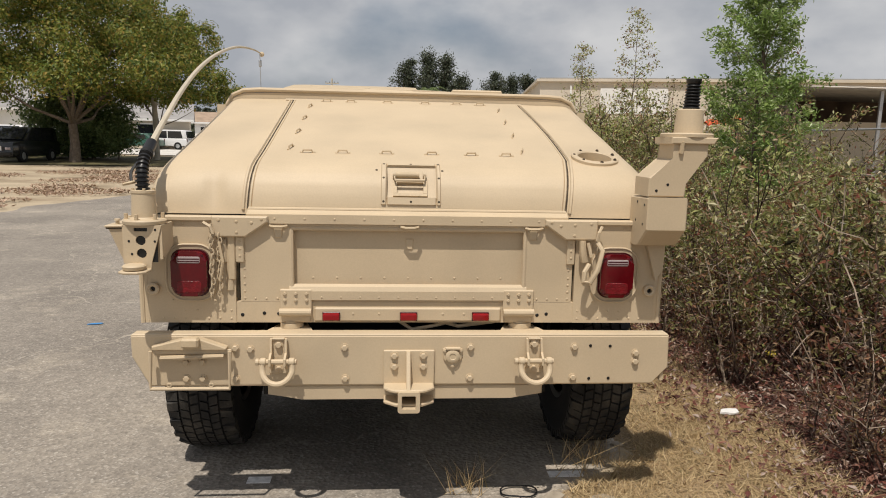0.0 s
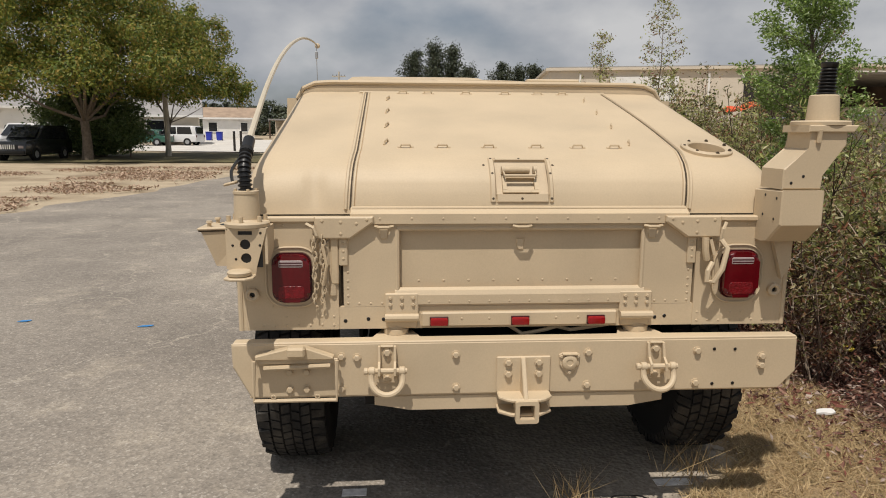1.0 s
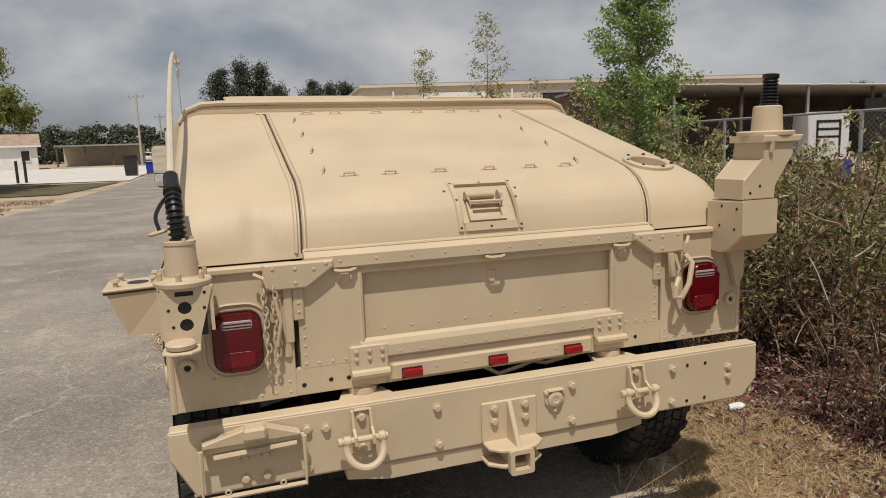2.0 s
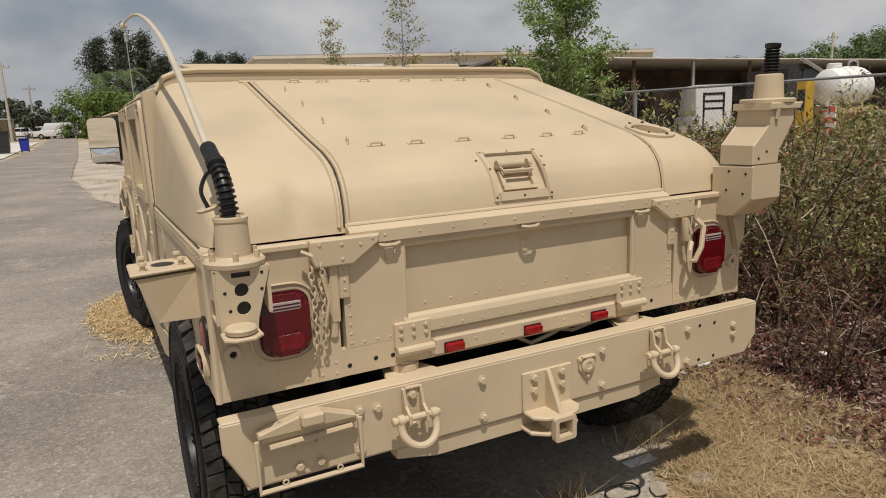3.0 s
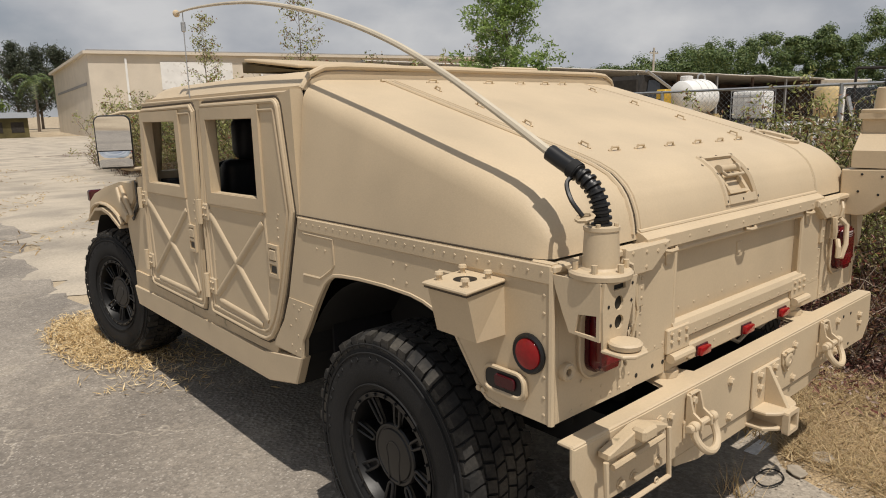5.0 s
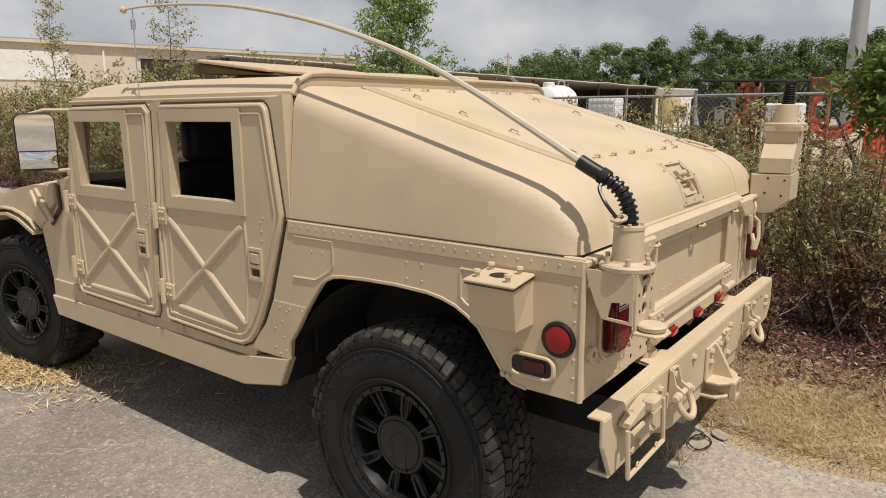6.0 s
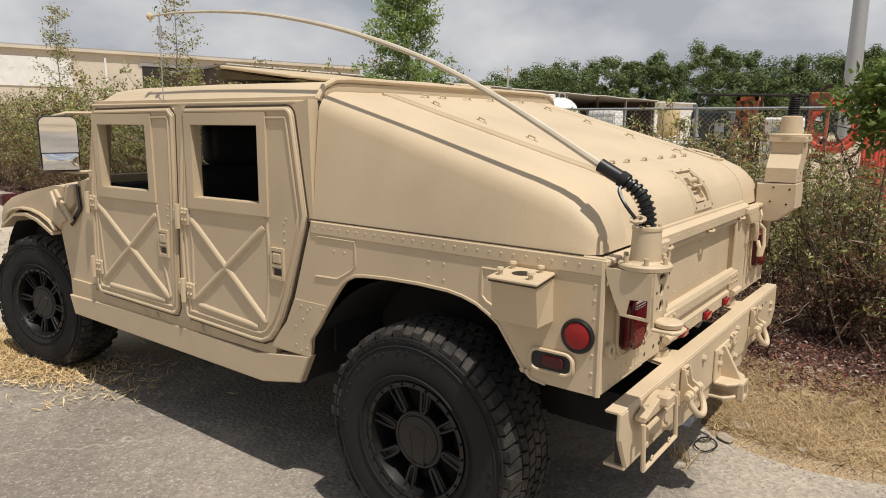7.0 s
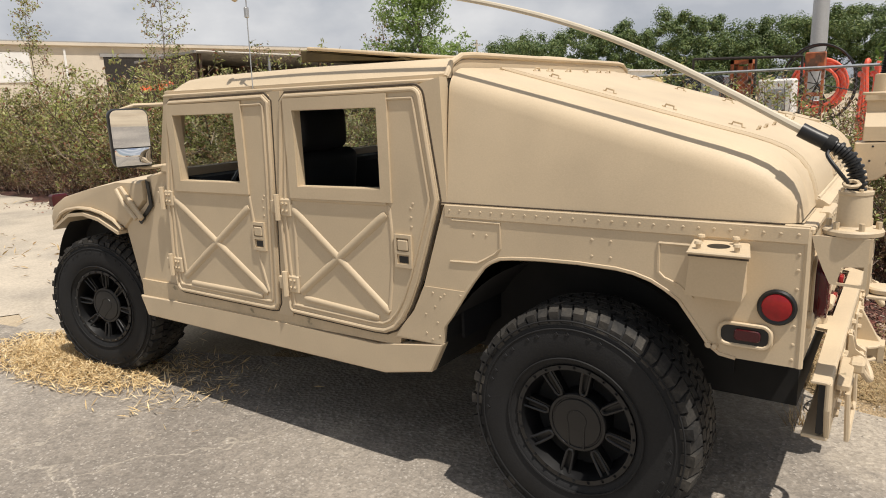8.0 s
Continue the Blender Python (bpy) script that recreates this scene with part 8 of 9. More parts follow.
    q = [(-hw + 0.2, fx0 - 0.02 + 0.04, hood + 0.1), (hw - 0.2, fx0 - 0.02 + 0.04, hood + 0.1), (hw - 0.28, fx1 + 0.13, top + 0.02), (-hw + 0.28, fx1 + 0.13, top + 0.02)]
    vv = [bm.verts.new(p) for p in q] + [bm.verts.new((p[0], p[1] + 0.03, p[2] + 0.02)) for p in q]
    for f in ((0, 1, 2, 3), (7, 6, 5, 4), (0, 4, 5, 1), (1, 5, 6, 2), (2, 6, 7, 3), (3, 7, 4, 0)):
        bm.faces.new([vv[i] for i in f])
    part("windscreen", bm, CARGLASS, k)
    part("grille", boxed(-0.5, 0.5, hl - 0.03, hl + 0.015, 0.60, 0.82), BLACK, c)
    part("bumper", boxed(-hw + 0.05, hw - 0.05, hl - 0.02, hl + 0.09, 0.38, 0.56, 0.03), paint if kind != "suv" else BLACK, c)
    return c


def put(x, y):
    return (x, y, ground_z(x, y) - 0.02)


jeep = car("parked_suv", "dark green boxy off-road car parked under a tree", CARBLACK, put(-20.2, 36.0), 176, 4.4, 1.85, 1.85, 1.10)
for i in range(7):
    part("grille_slot", boxed(-0.36 + i * 0.11, -0.30 + i * 0.11, 2.212, 2.225, 0.62, 0.86), WHITE, jeep)
car("parked_pickup", "white pickup parked behind the dark car", CARWHITE, put(-23.2, 41.5), 172, 5.2, 1.95, 1.95, 1.12)
car("parked_suv", "white sport utility with dark windows parked across the road", CARWHITE, put(-20.8, 62.0), 82, 4.7, 1.9, 1.8, 1.0)
car("parked_saloon", "dark green saloon parked beside the white utility", CARGREEN, put(-23.0, 60.5), 84, 4.6, 1.8, 1.45, 0.92, "saloon")
car("parked_car", "small white car parked far down the road", CARWHITE, put(-5.5, 104.0), 20, 4.5, 1.8, 1.6, 0.95)
car("parked_car", "small white car parked far down the road", CARWHITE, put(-8.5, 110.0), 80, 4.6, 1.8, 1.5, 0.92, "saloon")
car("parked_van", "white van parked far down the road", CARWHITE, put(-3.9, 99.0), 70, 4.8, 1.9, 2.0, 1.1, "van")
car("parked_car", "red car parked behind on the road", HOSE, (-9.5, -27.0, -0.02), 12, 4.6, 1.85, 1.6, 0.95)
car("parked_pickup", "white pickup parked behind on the road", CARWHITE, (-7.0, -26.0, -0.02), 8, 5.2, 1.95, 1.9, 1.1)
van = car("white_van", "white panel van behind the fence with a black ladder rack", CARWHITE, (29.6, 25.5, -0.02), -35, 4.9, 2.0, 2.75, 1.2, "van")
for x in (-0.5, 0.5):
    part("ladder_rail", boxed(x - 0.05, x + 0.05, -2.45, -2.36, 0.5, 2.35), BLACK, van)
for i in range(5):
    part("ladder_rung", boxed(-0.5, 0.5, -2.44, -2.38, 0.7 + i * 0.38, 0.82 + i * 0.38), BLACK, van)
lorry = thing("dark_lorry", "dark open-framed lorry cab parked before the shed", "lorry")
part("chassis", boxed(24.5, 29.5, 18.2, 20.0, 0.5, 1.1), SHADE, lorry)
part("cab", prism(bmesh.new(), [(24.6, 1.1), (27.2, 1.1), (27.2, 3.0), (26.6, 3.55), (25.2, 3.55), (24.7, 2.3)], "y", 18.2, 20.0, 0.05), SHADE, lorry)
part("cab_window", prism(bmesh.new(), [(25.3, 2.3), (26.6, 2.3), (26.4, 3.3), (25.5, 3.3)], "y", 18.15, 18.19), CARGLASS, lorry)
part("ladder", tube(bmesh.new(), [(25.2, 18.1, 3.75), (27.7, 18.1, 2.75)], 0.09, 4), STEEL, lorry)
part("head_board", boxed(24.4, 24.55, 18.1, 20.1, 1.1, 3.3), SHADE, lorry)
part("jib", tube(bmesh.new(), [(26.5, 19.0, 3.4), (29.5, 19.0, 2.4)], 0.14, 6), SHADE, lorry)
for x in (25.4, 28.6):
    part("wheel", lathe(bmesh.new(), [(-0.15, 0.2), (-0.15, 0.5), (0.15, 0.5), (0.15, 0.2)], (x, 18.15, 0.5), (0, 1, 0), 20), RUBBER, lorry)
lorry.matrix_basis = pose(0.66, -1.06, 0) @ Matrix.Diagonal((1, 1, 0.92, 1)) @ lorry.matrix_basis

def drum(x, y, mat, label):
    d = thing("steel_drum", label, "drum", "drums in the yard", (x, y, -0.02))
    part("drum_body", lathe(bmesh.new(), [(0, 0.28), (0.30, 0.29), (0.31, 0.30), (0.33, 0.29), (0.58, 0.29), (0.59, 0.30), (0.61, 0.29), (0.88, 0.29), (0.90, 0.27)], (0, 0, 0), (0, 0, 1), 20), mat, d, smooth=True, sharp=30)
    part("drum_lid", lathe(bmesh.new(), [(0.885, 0.265), (0.892, 0.02)], (0, 0, 0), (0, 0, 1), 20), STEEL, d)


for i, (x, y) in enumerate(((18.2, 7.6), (18.9, 7.4), (19.7, 8.0), (16.0, 12.6), (16.7, 12.9))):
    drum(x, y, (BLUE, RUST, RACK_PAINT, RUST, BLUE)[i], "dented %s steel drum in the yard" % ("blue", "rusty brown", "worn orange", "rusty brown", "blue")[i])


def pallets(x, y, n, turn):
    t = thing("pallet_stack", "leaning stack of grey timber pallets in the yard", "pallets", "pallet stacks", (x, y, -0.02))
    t.rotation_euler = (0, 0, radians(turn))
    for k in range(n):
        z = k * 0.145
        for i in range(6):
            part("top_board", boxed(-0.6, 0.6, -0.5 + i * 0.18, -0.40 + i * 0.18, z + 0.115, z + 0.137), POLEWOOD, t)
        for yy in (-0.45, 0.0, 0.42):
            part("bearer", boxed(-0.6, 0.6, yy - 0.04, yy + 0.04, z, z + 0.115), POLEWOOD, t)


pallets(21.5, 11.6, 9, 20)
pallets(22.8, 13.4, 6, -10)

# racks and reels in the yard
def rack(name, label, mat, x, y0, y1, h, shelves, cross=True):
    r = thing(name, label, "rack")
    for y in (y0, y1):
        for xx in (x, x + 0.7):
            part("upright", boxed(xx - 0.05, xx + 0.05, y - 0.05, y + 0.05, -0.05, h), mat, r)
    for i in range(shelves):
        z = 0.5 + (h - 0.6) * i / max(1, shelves - 1)
        part("shelf", boxed(x - 0.05, x + 0.75, y0 - 0.05, y1 + 0.05, z, z + 0.10), mat, r)
        if cross and i < shelves - 1:
            rs2 = random.Random(i)
            part("crate", boxed(x + 0.05, x + 0.6, y0 + 0.1, y1 - 0.15, z + 0.10, z + 0.10 + rs2.uniform(0.32, 0.46)), (mat, RUST, mat)[i % 3], r)
    return r


VIEW_FIT = Matrix.Translation((-0.93, -0.15, 0)) @ Matrix.Diagonal((0.70, 0.70, 0.88, 1))      # scales the yard's racks unevenly towards the camera to fit its view
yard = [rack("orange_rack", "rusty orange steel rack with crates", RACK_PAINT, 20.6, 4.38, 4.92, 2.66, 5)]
dk = thing("dark_machine", "dark grey machine cabinet with a diagonal brace", "machine")
part("cabinet", boxed(20.4, 21.4, 5.15, 6.35, 0.3, 2.30, 0.04), CARBLACK, dk)
part("brace", tube(bmesh.new(), [(20.36, 6.25, 2.1), (20.36, 5.75, 0.7)], 0.06, 4), STEEL, dk)
part("plinth", boxed(20.3, 21.5, 5.1, 6.4, -0.05, 0.3), SHADE, dk)
part("label_panel", boxed(20.37, 20.395, 5.25, 5.55, 1.6, 2.0), STEEL, dk)
wm = thing("white_machine", "white machine cabinet standing in the yard", "machine")
part("cabinet", boxed(21.0, 22.0, 3.15, 4.2, 0.2, 2.15, 0.05), WHITE, wm)
part("panel", boxed(20.97, 20.995, 3.35, 3.9, 1.2, 1.9), STEEL, wm)
part("plinth", boxed(20.9, 22.1, 3.05, 4.3, -0.05, 0.2), SHADE, wm)
fr2 = thing("pipe_rail_frame", "dark pipe frame spanning the racks", "frame")
part("beam", tube(bmesh.new(), [(20.4, 6.1, 2.74), (20.6, 2.9, 2.66)], 0.04, 6), SHADE, fr2)
for x, y, z in ((20.4, 6.1, 2.74), (20.5, 4.2, 2.70), (20.6, 2.9, 2.66)):
    part("post", tube(bmesh.new(), [(x, y, -0.05), (x, y, z)], 0.04, 6), SHADE, fr2)
reel = thing("hose_reel", "black ring reel with a coil of orange-red hose", "hose reel")
RC = Vector((28.5, 3.3, 2.0))
for r_, x in ((1.35, 0.0), (1.35, 0.9)):
    part("reel_ring", tube(bmesh.new(), [RC + Vector((x, r_ * math.cos(a * math.tau / 36), 0.92 * r_ * math.sin(a * math.tau / 36))) for a in range(36)], 0.032, 6, closed=True), BLACK, reel)
rh = random.Random(8)
for i in range(16):
    rr, oy, oz = rh.uniform(0.74, 1.02), rh.uniform(-0.06, 0.06), rh.uniform(-0.12, 0.02)
    part("hose_coil", tube(bmesh.new(), [RC + Vector((0.04 + i * 0.045 + 0.03 * math.sin(a), oy + rr * math.cos(a * math.tau / 26), oz + 0.80 * rr * math.sin(a * math.tau / 26))) for a in range(26)], 0.055, 6, closed=True), HOSE, reel, smooth=True)
for a in range(8):
    part("reel_spoke", tube(bmesh.new(), [RC, RC + Vector((0, 1.35 * math.cos(a * math.tau / 8 + 0.2), 1.24 * math.sin(a * math.tau / 8 + 0.2)))], 0.02, 5), BLACK, reel)
for y in (2.2, 4.4):
    part("reel_leg", tube(bmesh.new(), [(28.7, y, -0.05), (28.7, 3.3, 2.0)], 0.05, 6), BLACK, reel)
winch = thing("rusty_winch", "rusty brown gear box on an open steel stand", "winch")
part("gear_box", boxed(19.85, 20.15, 2.20, 2.74, 2.28, 2.72, 0.03), RACK_PAINT, winch, "rusty brown gear box")
for y in (2.22, 2.66):
    part("stand_leg", boxed(19.9, 20.1, y, y + 0.07, -0.05, 2.28), RACK_PAINT, winch)
for z in (0.7, 1.2, 1.7):
    part("stand_rail", boxed(19.92, 20.08, 2.29, 2.66, z, z + 0.09), RACK_PAINT, winch)
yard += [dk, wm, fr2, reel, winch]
for i in range(15):
    y = 1.25 - i * 0.105
    h = thing("orange_tube", "upright orange flexible tube leaning in the yard", "tube", "orange tubes")
    top_ = 2.05 + 0.14 * (i % 3)
    part("tube_body", tube(bmesh.new(), along([(20.6 + 0.1 * (i % 2), y, -0.03), (20.55, y + 0.05, 1.1), (20.6, y + 0.08 * (i % 3), top_), (20.75, y + 0.12, top_ + 0.12)], 16), 0.07, 8), HOSE, h, smooth=True)
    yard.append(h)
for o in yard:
    o.matrix_basis = VIEW_FIT @ o.matrix_basis

canopy = thing("orange_canopy", "orange-red folded canopy in the yard", "canopy", at=(14.6, 27.1, 0))
bm = bmesh.new()
loft(bm, [[(-0.75 + 1.5 * i / 8, dy, dz + 2.55 + 0.30 * i / 8 + 0.06 * math.sin(i * 1.2)) for i in range(9)] for dy, dz in ((-0.4, 0.0), (0.0, 0.16), (0.4, 0.0), (0.4, -0.06), (0.0, 0.08), (-0.4, -0.06), (-0.4, 0.0))])
part("canopy_cloth", bm, ORANGE, canopy)
for x in (-0.6, 0.6):
    part("canopy_pole", tube(bmesh.new(), [(x, 0, -0.05), (x, 0, 2.7 + 0.2 * x)], 0.03, 6), STEEL, canopy)
mast = thing("tall_mast", "thick pale grey steel monopole mast", "mast", at=put(62.0, 6.85))
part("shaft", lathe(bmesh.new(), [(-0.3, 0.70), (12, 0.56), (30, 0.42)], (0, 0, 0), (0, 0, 1), 24), STEEL, mast, smooth=True)
part("foot", lathe(bmesh.new(), [(0, 1.1), (0.3, 1.1), (0.32, 0.8)], (0, 0, 0), (0, 0, 1), 24), CONCRETE, mast)


def utility_pole(x, y, h, lean=0.0):
    p = thing("utility_pole", "weathered wooden utility pole", "pole", "utility poles", put(x, y))
    part("shaft", tube(bmesh.new(), [(0, 0, -0.3), (lean * h, 0, h)], [0.17, 0.12], 10), POLEWOOD, p, smooth=True)
    part("cross_arm", boxed(lean * h - 0.9, lean * h + 0.9, -0.06, 0.06, h - 0.7, h - 0.55), POLEWOOD, p)
    for x_ in (-0.8, -0.3, 0.3, 0.8):
        part("insulator", lathe(bmesh.new(), [(0, 0.03), (0.12, 0.05), (0.16, 0.02)], (lean * h + x_, 0, h - 0.55), (0, 0, 1), 8), CARGLASS, p)


utility_pole(-14.5, 40.5, 8.4, -0.012)
utility_pole(-8.3, 92.0, 9.0)
utility_pole(-7.6, 128.0, 8.0)
utility_pole(74.0, 47.0, 8.6)
for x, y in ((-12.5, 49.0), (-12.1, 49.4)):
    b = thing("gate_post", "short dark timber gate post", "post", "gate posts", put(x, y))
    part("post", tube(bmesh.new(), [(0, 0, -0.1), (0, 0, 1.5)], 0.09, 8), SHADE, b)


def bin_(x, y, mat, label, s=1.0):
    b = thing("wheeled_bin", label, "bin", at=put(x, y))
    part("body", prism(bmesh.new(), [(-0.28 * s, 0.08), (0.28 * s, 0.08), (0.34 * s, 1.0 * s), (-0.34 * s, 1.0 * s)], "y", -0.3 * s, 0.3 * s, 0.03), mat, b)
    part("lid", boxed(-0.36 * s, 0.36 * s, -0.36 * s, 0.34 * s, 1.0 * s, 1.08 * s, 0.02), mat, b)
    for x_ in (-0.25, 0.25):
        part("wheel", lathe(bmesh.new(), [(-0.04, 0.1), (0.04, 0.1)], (x_ * s, 0.3 * s, 0.1), (1, 0, 0), 12), BLACK, b)


bin_(-22.6, 80.0, BLUE, "blue wheeled bin before the white house", 1.0)
bin_(-21.4, 80.0, BLUE, "blue wheeled bin before the white house", 1.0)
bin_(-5.0, 57.0, BLUE, "blue wheeled bin at the road edge", 0.95)
bin_(-6.2, 55.0, CARBLACK, "black wheeled bin at the road edge", 1.5)


# ---- houses across the road ----
def house(name, label, x, y, turn, w, d, eave, ridge, wall, roof, openings):
    h = thing(name, label, "house", at=put(x, y))
    h.rotation_euler = (0, 0, radians(turn))
    part("wall", boxed(-w / 2, w / 2, -d / 2, d / 2, -0.3, eave), wall, h)
    bm = prism(bmesh.new(), [(-d / 2 - 0.4, eave - 0.05), (d / 2 + 0.4, eave - 0.05), (0, ridge)], "x", -w / 2 - 0.4, w / 2 + 0.4)
    part("roof", bm, roof, h)
    part("fascia", boxed(-w / 2 - 0.42, w / 2 + 0.42, -d / 2 - 0.46, -d / 2 - 0.38, eave - 0.18, eave + 0.02), WHITE, h)
    for kind, x0, x1, z0, z1 in openings:
        o = part(kind, boxed(x0, x1, -d / 2 - 0.06, -d / 2 - 0.004, z0, z1), CARGLASS if kind == "window" else RUST, h)
        part("frame", prism(bmesh.new(), [(x0 - 0.1, z0 - 0.1), (x1 + 0.1, z0 - 0.1), (x1 + 0.1, z1 + 0.1), (x0 - 0.1, z1 + 0.1)], "y", -d / 2 - 0.09, -d / 2 - 0.003, holes=[[(x0, z0), (x1, z0), (x1, z1), (x0, z1)]]), WHITE, o)
    return h


house("bungalow", "white bungalow with a tan gabled roof", -22.6, 90.0, 12, 6.2, 7.0, 2.7, 4.1, WHITE, ROOF_TAN, (("window", -2.4, -1.4, 1.0, 2.1), ("window", 1.5, 2.3, 1.0, 2.1)))
house("bungalow", "low white house with a grey roof among trees", -26.5, 66.0, 15, 13.0, 8.0, 2.7, 4.6, CREAM, ROOF_GREY, (("window", -4, -2.5, 1.0, 2.2), ("window", 2, 3.6, 1.0, 2.2)))
house("bungalow", "white house with a wide grey roof behind parked cars", -38.4, 58.0, 30, 18.0, 10.0, 3.2, 6.2, WHITE, ROOF_GREY, (("window", -6, -4, 1.0, 2.4), ("window", 1, 3.2, 1.0, 2.4)))
cp = thing("carport", "low open carport far along the road", "carport", at=put(-13.5, 98.0))
part("roof", boxed(-5, 5, -3, 3, 2.5, 2.7), ROOF_GREY, cp)
part("back_wall", boxed(-5, 5, 2.8, 3, -0.2, 2.5), CREAM, cp)
for x in (-4.8, -1.6, 1.6, 4.8):
    part("post", boxed(x - 0.1, x + 0.1, -2.9, -2.7, -0.2, 2.5), RUST, cp)
kiosk = thing("gate_kiosk", "small weathered green gate hut by the sandy lane", "hut", at=put(9.6, 78.0))
part("hut_wall", boxed(-1.7, 1.7, -1.2, 1.2, -0.2, 1.9), GRASSDARK, kiosk)
part("hut_roof", prism(bmesh.new(), [(-1.6, 1.9), (1.6, 1.9), (0, 2.45)], "x", -2.1, 2.1), STEEL, kiosk)
# dark panels on the wall paint the shade inside the hut
for x0, x1 in ((-1.4, -0.5), (0.2, 1.3)):
    part("hut_opening", boxed(x0, x1, -1.23, -1.203, 0.5, 1.5), SHADE, kiosk, "flat dark panel for the shade in the hut's opening")

# pale driveway and dark grass across the road
def sheet(name, mat, pts, lift, label, category):
    bm = bmesh.new()
    n = 14
    (x0, y0), (x1, y1), (x2, y2), (x3, y3) = pts
    rows = []
    for j in range(n + 1):
        t = j / n
        a, b = (x0 + (x3 - x0) * t, y0 + (y3 - y0) * t), (x1 + (x2 - x1) * t, y1 + (y2 - y1) * t)
        r = []
        for i in range(n + 1):
            s = i / n
            x, y = a[0] + (b[0] - a[0]) * s, a[1] + (b[1] - a[1]) * s
            w_ = 0.5 * noise.noise((x * 0.5, y * 0.5, 3)) if j in (0, n) else 0
            r.append((x, y + w_, ground_z(x, y) + lift - 0.022))
        rows.append(r)
    loft(bm, rows)
    return tagged(part(name, bm, mat, smooth=True), label, category, kind="structure")


sheet("driveway", CONCRETE, [(-30, 50), (-5.6, 46.5), (-5.2, 84), (-30, 86)], 0.05, "pale sunlit concrete forecourt across the road", "driveway")
sheet("grass_strip", GRASSDARK, [(-34, 31.5), (-7.4, 33.5), (-6.0, 45.0), (-34, 47)], 0.04, "dark scrubby grass under the roadside trees", "grass")
PALE_SAND = material("pale_sand", (0.455, 0.395, 0.312), 0.95, vary=0.12, scale=0.9, grain=0.14, grain_scale=40, bump=0.4, bump_scale=30, patch=(0.33, 0.29, 0.235), patch_scale=0.7, patch_edge=(0.45, 0.62))
LANE_R = [(5, 2.2), (9, 2.9), (16, 3.6), (24, 6.0), (75, 26.0)]
tagged(strip("sandy_lane", PALE_SAND, lambda y: edge_at(ROAD_R, y) - 0.12, lambda y: edge_at(LANE_R, y), 5.0, 76, 0.3, 0.016, 10, 0.8), "pale sandy track beside the road", "track", kind="structure")
rng = np.random.default_rng(77)
k = 1500
xy = np.stack([rng.uniform(-1.3, 3.0, k), rng.uniform(5.0, 30, k)], 1)
keep = np.array([x > edge_at(ROAD_R, y) - 0.4 and noise.noise((x * 0.9, y * 0.35, 5)) > 0.08 for x, y in xy])
xy = xy[keep]
tagged(cards(np.column_stack([xy, 0.03 + 0.02 * rng.random(len(xy))]), rng.normal(size=(len(xy), 3)) * 0.4 + np.array([0, 0, 1]), 0.13, 0.022, rng, "twig_litter", L_DRYGRASS), "dry twigs and grass bits scattered on the sand", "litter", kind="stuff")

# ---- far trees ----
broad_tree("broad_tree", "large spreading broad-leaved tree with yellowing leaves", 61, 11.0, 0.24, 3.4, 6.6, 60000, 0.21, L_BIG, put(-17.4, 36.0), 170)
broad_tree("broad_tree", "broad-leaved tree with a yellow-green crown behind the pole", 62, 9.4, 0.085, 3.3, 4.6, 36000, 0.21, L_BIG, put(-15.3, 42.6), 100, (0.5, -0.6))
broad_tree("broad_tree", "broad-leaved tree standing behind a grey-roofed house", 63, 10.5, 0.35, 3.6, 5.0, 22000, 0.26, L_BIG, put(-50.0, 68.0), 110)
tree("under_tree", "dense dark bush growing round the tree trunks", 64, 4.4, 0.12, 0.2, 2.2, 13000, 0.22, L_WOODS, put(-19.3, 40.0), "roadside trees", 28, 0.45, 0.5)
tree("under_tree", "dense dark bush growing round the tree trunks", 65, 4.6, 0.10, 0.2, 1.8, 11000, 0.22, L_WOODS, put(-18.0, 39.8), "roadside trees", 28, 0.42, 0.5)
tree("under_tree", "low dark bush before the parked cars", 66, 2.2, 0.06, 0.2, 1.0, 3500, 0.18, L_WOODS, put(-16.2, 39.0), "roadside trees", 16, 0.3, 0.5)

rng = np.random.default_rng(71)


def polar(az, d, from_=(-2.0, -1.0)):
    return from_[0] + d * math.sin(radians(az)), from_[1] + d * math.cos(radians(az))


crowns = []
for i in range(46):
    az = 52.8 + 43.2 * i / 45 + rng.normal(0, 0.5)
    d = rng.uniform(100, 135)
    x, y = polar(az, d)
    # crown heights are set to fit the skyline angles in the camera's view
    el = np.interp(az, [50, 52.6, 54.7, 58, 60.4, 62.6, 64.4, 67, 69.6, 71.2, 73.6, 76, 77.1, 78.4, 79.4, 83, 90, 97], [3.5, 3.6, 3.6, 3.9, 4.6, 4.9, 5.4, 5.6, 5.5, 6.1, 6.5, 5.8, 4.0, 4.2, 5.2, 5.8, 5.8, 5.8]) + rng.normal(0, 0.1)
    crowns.append((x, y, -0.5, 1.6 + d * math.tan(radians(el)), rng.uniform(3.5, 6.0)))
wood = crown_clumps("far_wood", L_WOODS, crowns, rng, 7600, 0.36)
tagged(wood, "dark green wood along the skyline behind the yard", "wood", kind="stuff")
crowns = []
for i in range(40):
    az = -30 + 29.2 * i / 39
    d = rng.uniform(105, 150)
    x, y = polar(az, d)
    el = np.interp(az, [-30, -12, -5, -2.8, -2.0, -1.3, -0.7], [2.8, 2.3, 2.3, 2.3, 1.7, 1.0, 0.6]) + rng.normal(0, 0.2)
    crowns.append((x, y, 0.0, 1.6 + d * math.tan(radians(el)), rng.uniform(2.2, 4.2)))
tagged(crown_clumps("far_hedgerow", L_PINE, crowns, rng, 1500, 0.55), "far dark trees closing the road", "wood", kind="stuff")
crowns = []
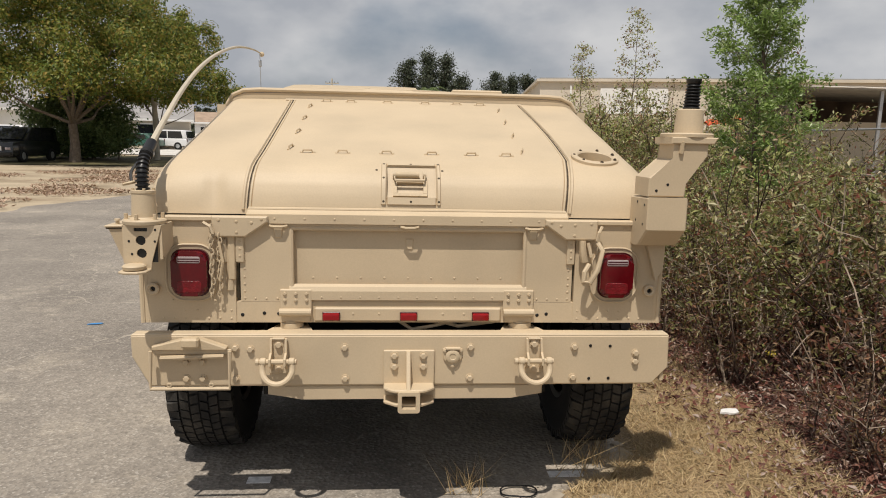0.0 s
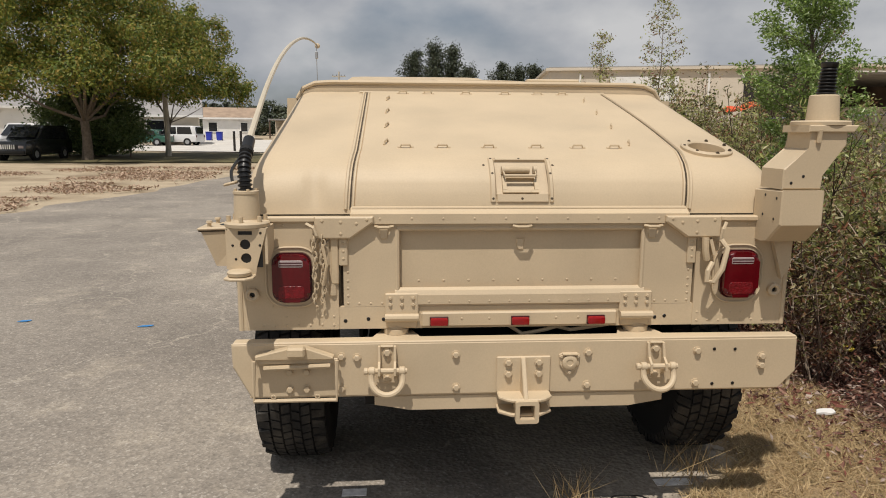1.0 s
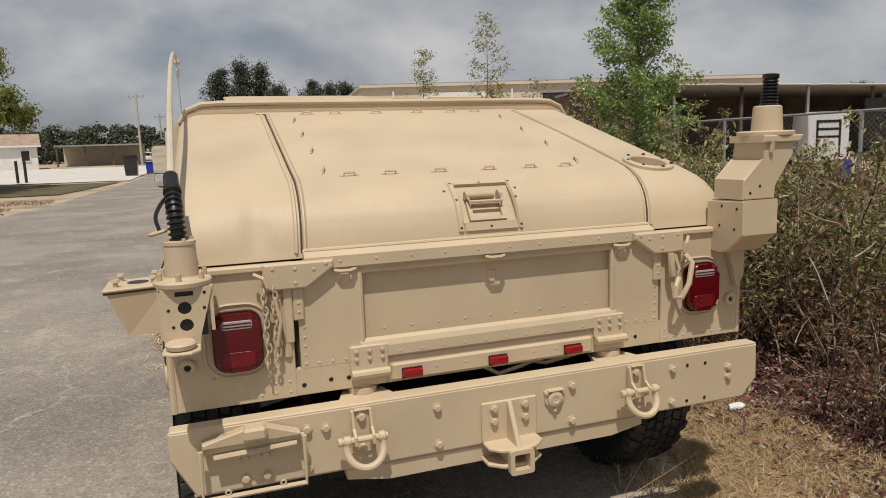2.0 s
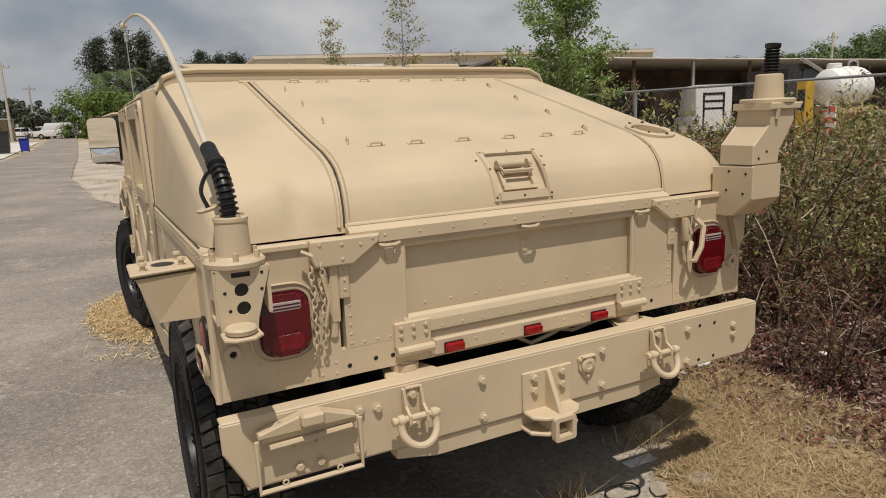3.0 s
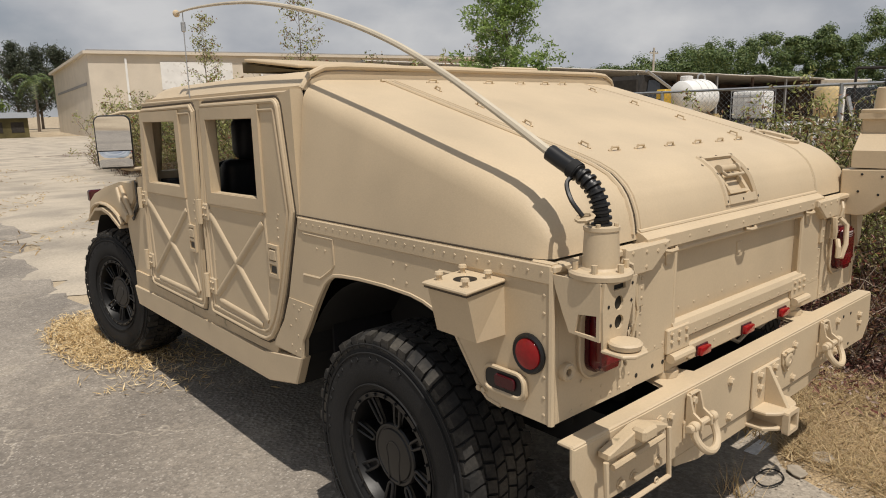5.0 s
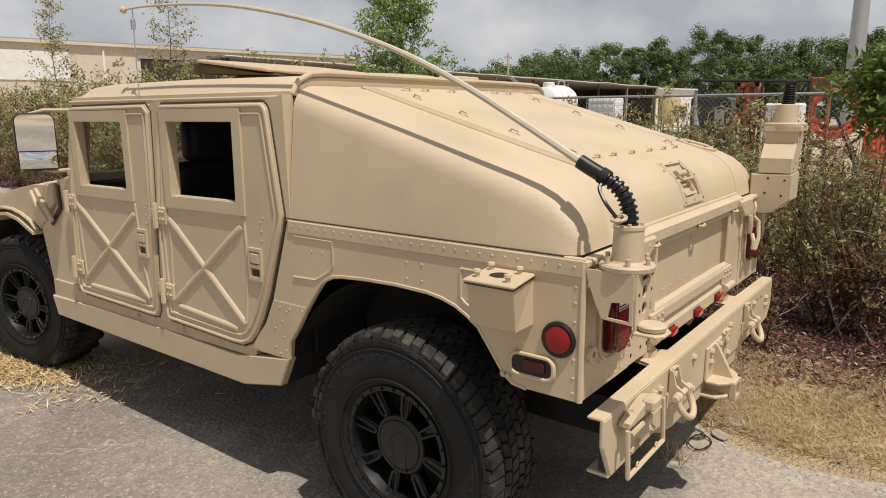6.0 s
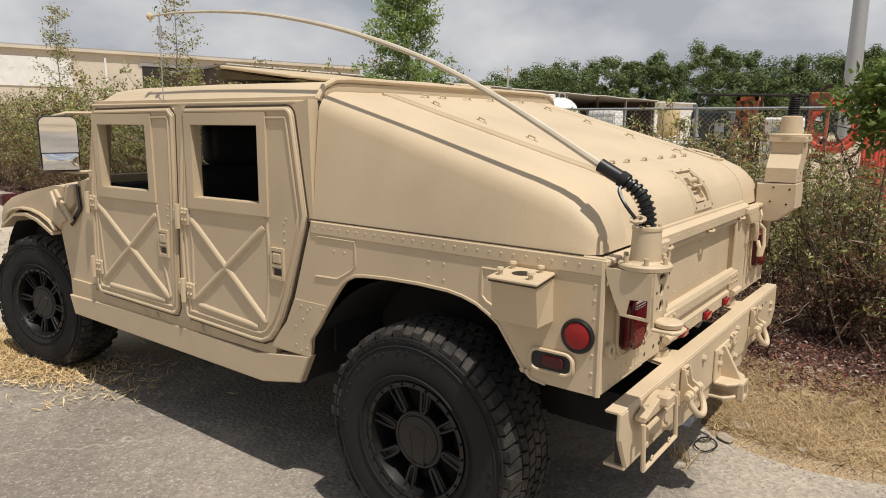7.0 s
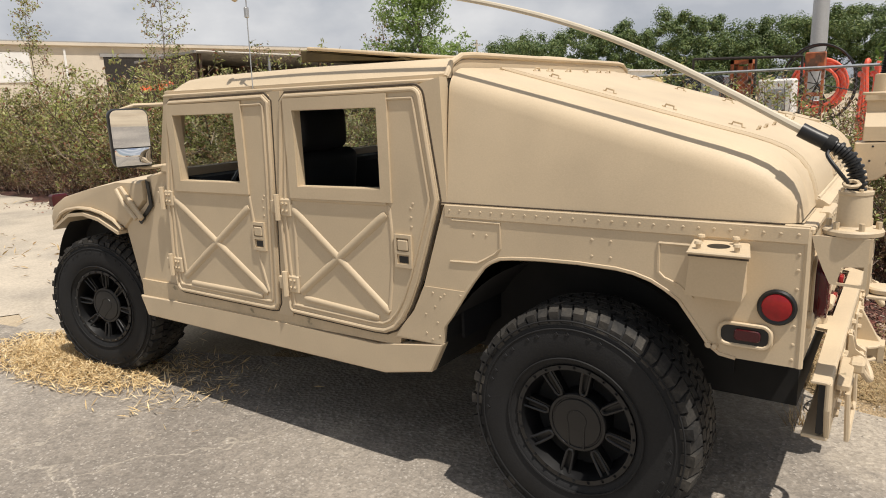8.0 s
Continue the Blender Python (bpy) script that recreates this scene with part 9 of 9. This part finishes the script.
for az, d, el, r in ((1.6, 98, 2.5, 2.2), (2.2, 92, 3.0, 3.0), (3.0, 96, 2.9, 5.4), (4.4, 90, 2.7, 4.8), (5.6, 94, 2.2, 4.4)):
    x, y = polar(az, d)
    crowns.append((x, y, -0.3, 1.6 + d * math.tan(radians(el)), r))
tagged(crown_clumps("green_thicket", L_GRASSGREEN, crowns, rng, 4200, 0.4), "bright green thicket beside the road ahead", "thicket", kind="stuff")


def feathery(name, label, at, h, r, seed):
    """A tall dark tree of upswept feathery boughs."""
    rg = np.random.default_rng(seed)
    t = thing(name, label, "tree", "dark feathery trees", at)
    bm = bmesh.new()
    tube(bm, [(0, 0, -0.2), (0.1, 0, h * 0.5), (0, 0.1, h)], [0.22, 0.14, 0.03], 7)
    cs = []
    for k in range(84):
        z = h * rg.uniform(0.18, 0.97)
        reach = r * 1.35 * (1.08 - 0.8 * z / h) * rg.uniform(0.4, 1.25)
        a = rg.uniform(0, math.tau)
        pts_ = limb(bm, rg, (0, 0, z), (math.cos(a), math.sin(a), 0.7), reach, 0.07, 0.015, 0.25, 5, 4)
        for p in pts_[1:]:
            cs.append(np.array(p) + rg.normal(0, 0.30, (13, 3)) * np.array([1, 1, 1.3]))
    part("trunk", bm, BARK, t)
    c = np.concatenate(cs)
    cards(c, rg.normal(size=(len(c), 3)), 0.55, 0.15, rg, "crown", L_PINE, t)


for i, (az, d, el, r) in enumerate(((2.2, 112, 6.2, 3.6), (4.0, 110, 6.9, 3.5), (5.5, 113, 6.6, 3.4), (6.6, 111, 4.8, 3.0), (9.3, 122, 5.1, 3.8), (10.7, 124, 4.8, 4.2), (12.2, 123, 4.8, 4.0), (13.2, 126, 4.0, 3.4))):
    x, y = polar(az, d)
    feathery("feathery_tree", "tall dark grey-green feathery tree", put(x, y), (d * math.tan(radians(el)) + 1.6) * 0.97, r, 80 + i)


def palm(at, h, seed):
    rg = np.random.default_rng(seed)
    t = thing("palm_tree", "tall palm with drooping fronds", "palm", "palms", at)
    part("trunk", tube(bmesh.new(), [(0, 0, -0.2), (0.15, 0, h * 0.5), (0.1, 0.1, h)], [0.2, 0.15, 0.12], 8), BARK, t)
    for k in range(13):
        a = k * math.tau / 13 + rg.uniform(-0.2, 0.2)
        up = rg.uniform(0.2, 1.0)
        bm = bmesh.new()
        pts_ = []
        for i in range(9):
            s = i / 8 * 3.4
            pts_.append(Vector((0.1 + math.cos(a) * s * 0.9, 0.1 + math.sin(a) * s * 0.9, h + up * s - 0.30 * s * s)))
        tube(bm, pts_, [0.03 - 0.003 * i for i in range(9)], 4)
        sd = Vector((-math.sin(a), math.cos(a), 0))
        for i in range(1, 9):
            for j in range(3):
                p = pts_[i - 1].lerp(pts_[i], j / 3)
                for s_ in (-1, 1):
                    tip = p + sd * s_ * (0.75 - 0.04 * i) + Vector((math.cos(a) * 0.2, math.sin(a) * 0.2, -0.25))
                    w_ = (pts_[i] - pts_[i - 1]).normalized() * 0.05
                    bm.faces.new([bm.verts.new(p - w_), bm.verts.new(p + w_), bm.verts.new(tip)])
        part("frond", bm, L_WOODS, t)


for i, (az, d, h) in enumerate(((2.2, 100, 7.6), (4.1, 102, 8.2), (7.4, 98, 7.0), (10.4, 106, 6.7), (12.6, 108, 6.2))):
    x, y = polar(az, d)
    palm(put(x, y), h, 90 + i)
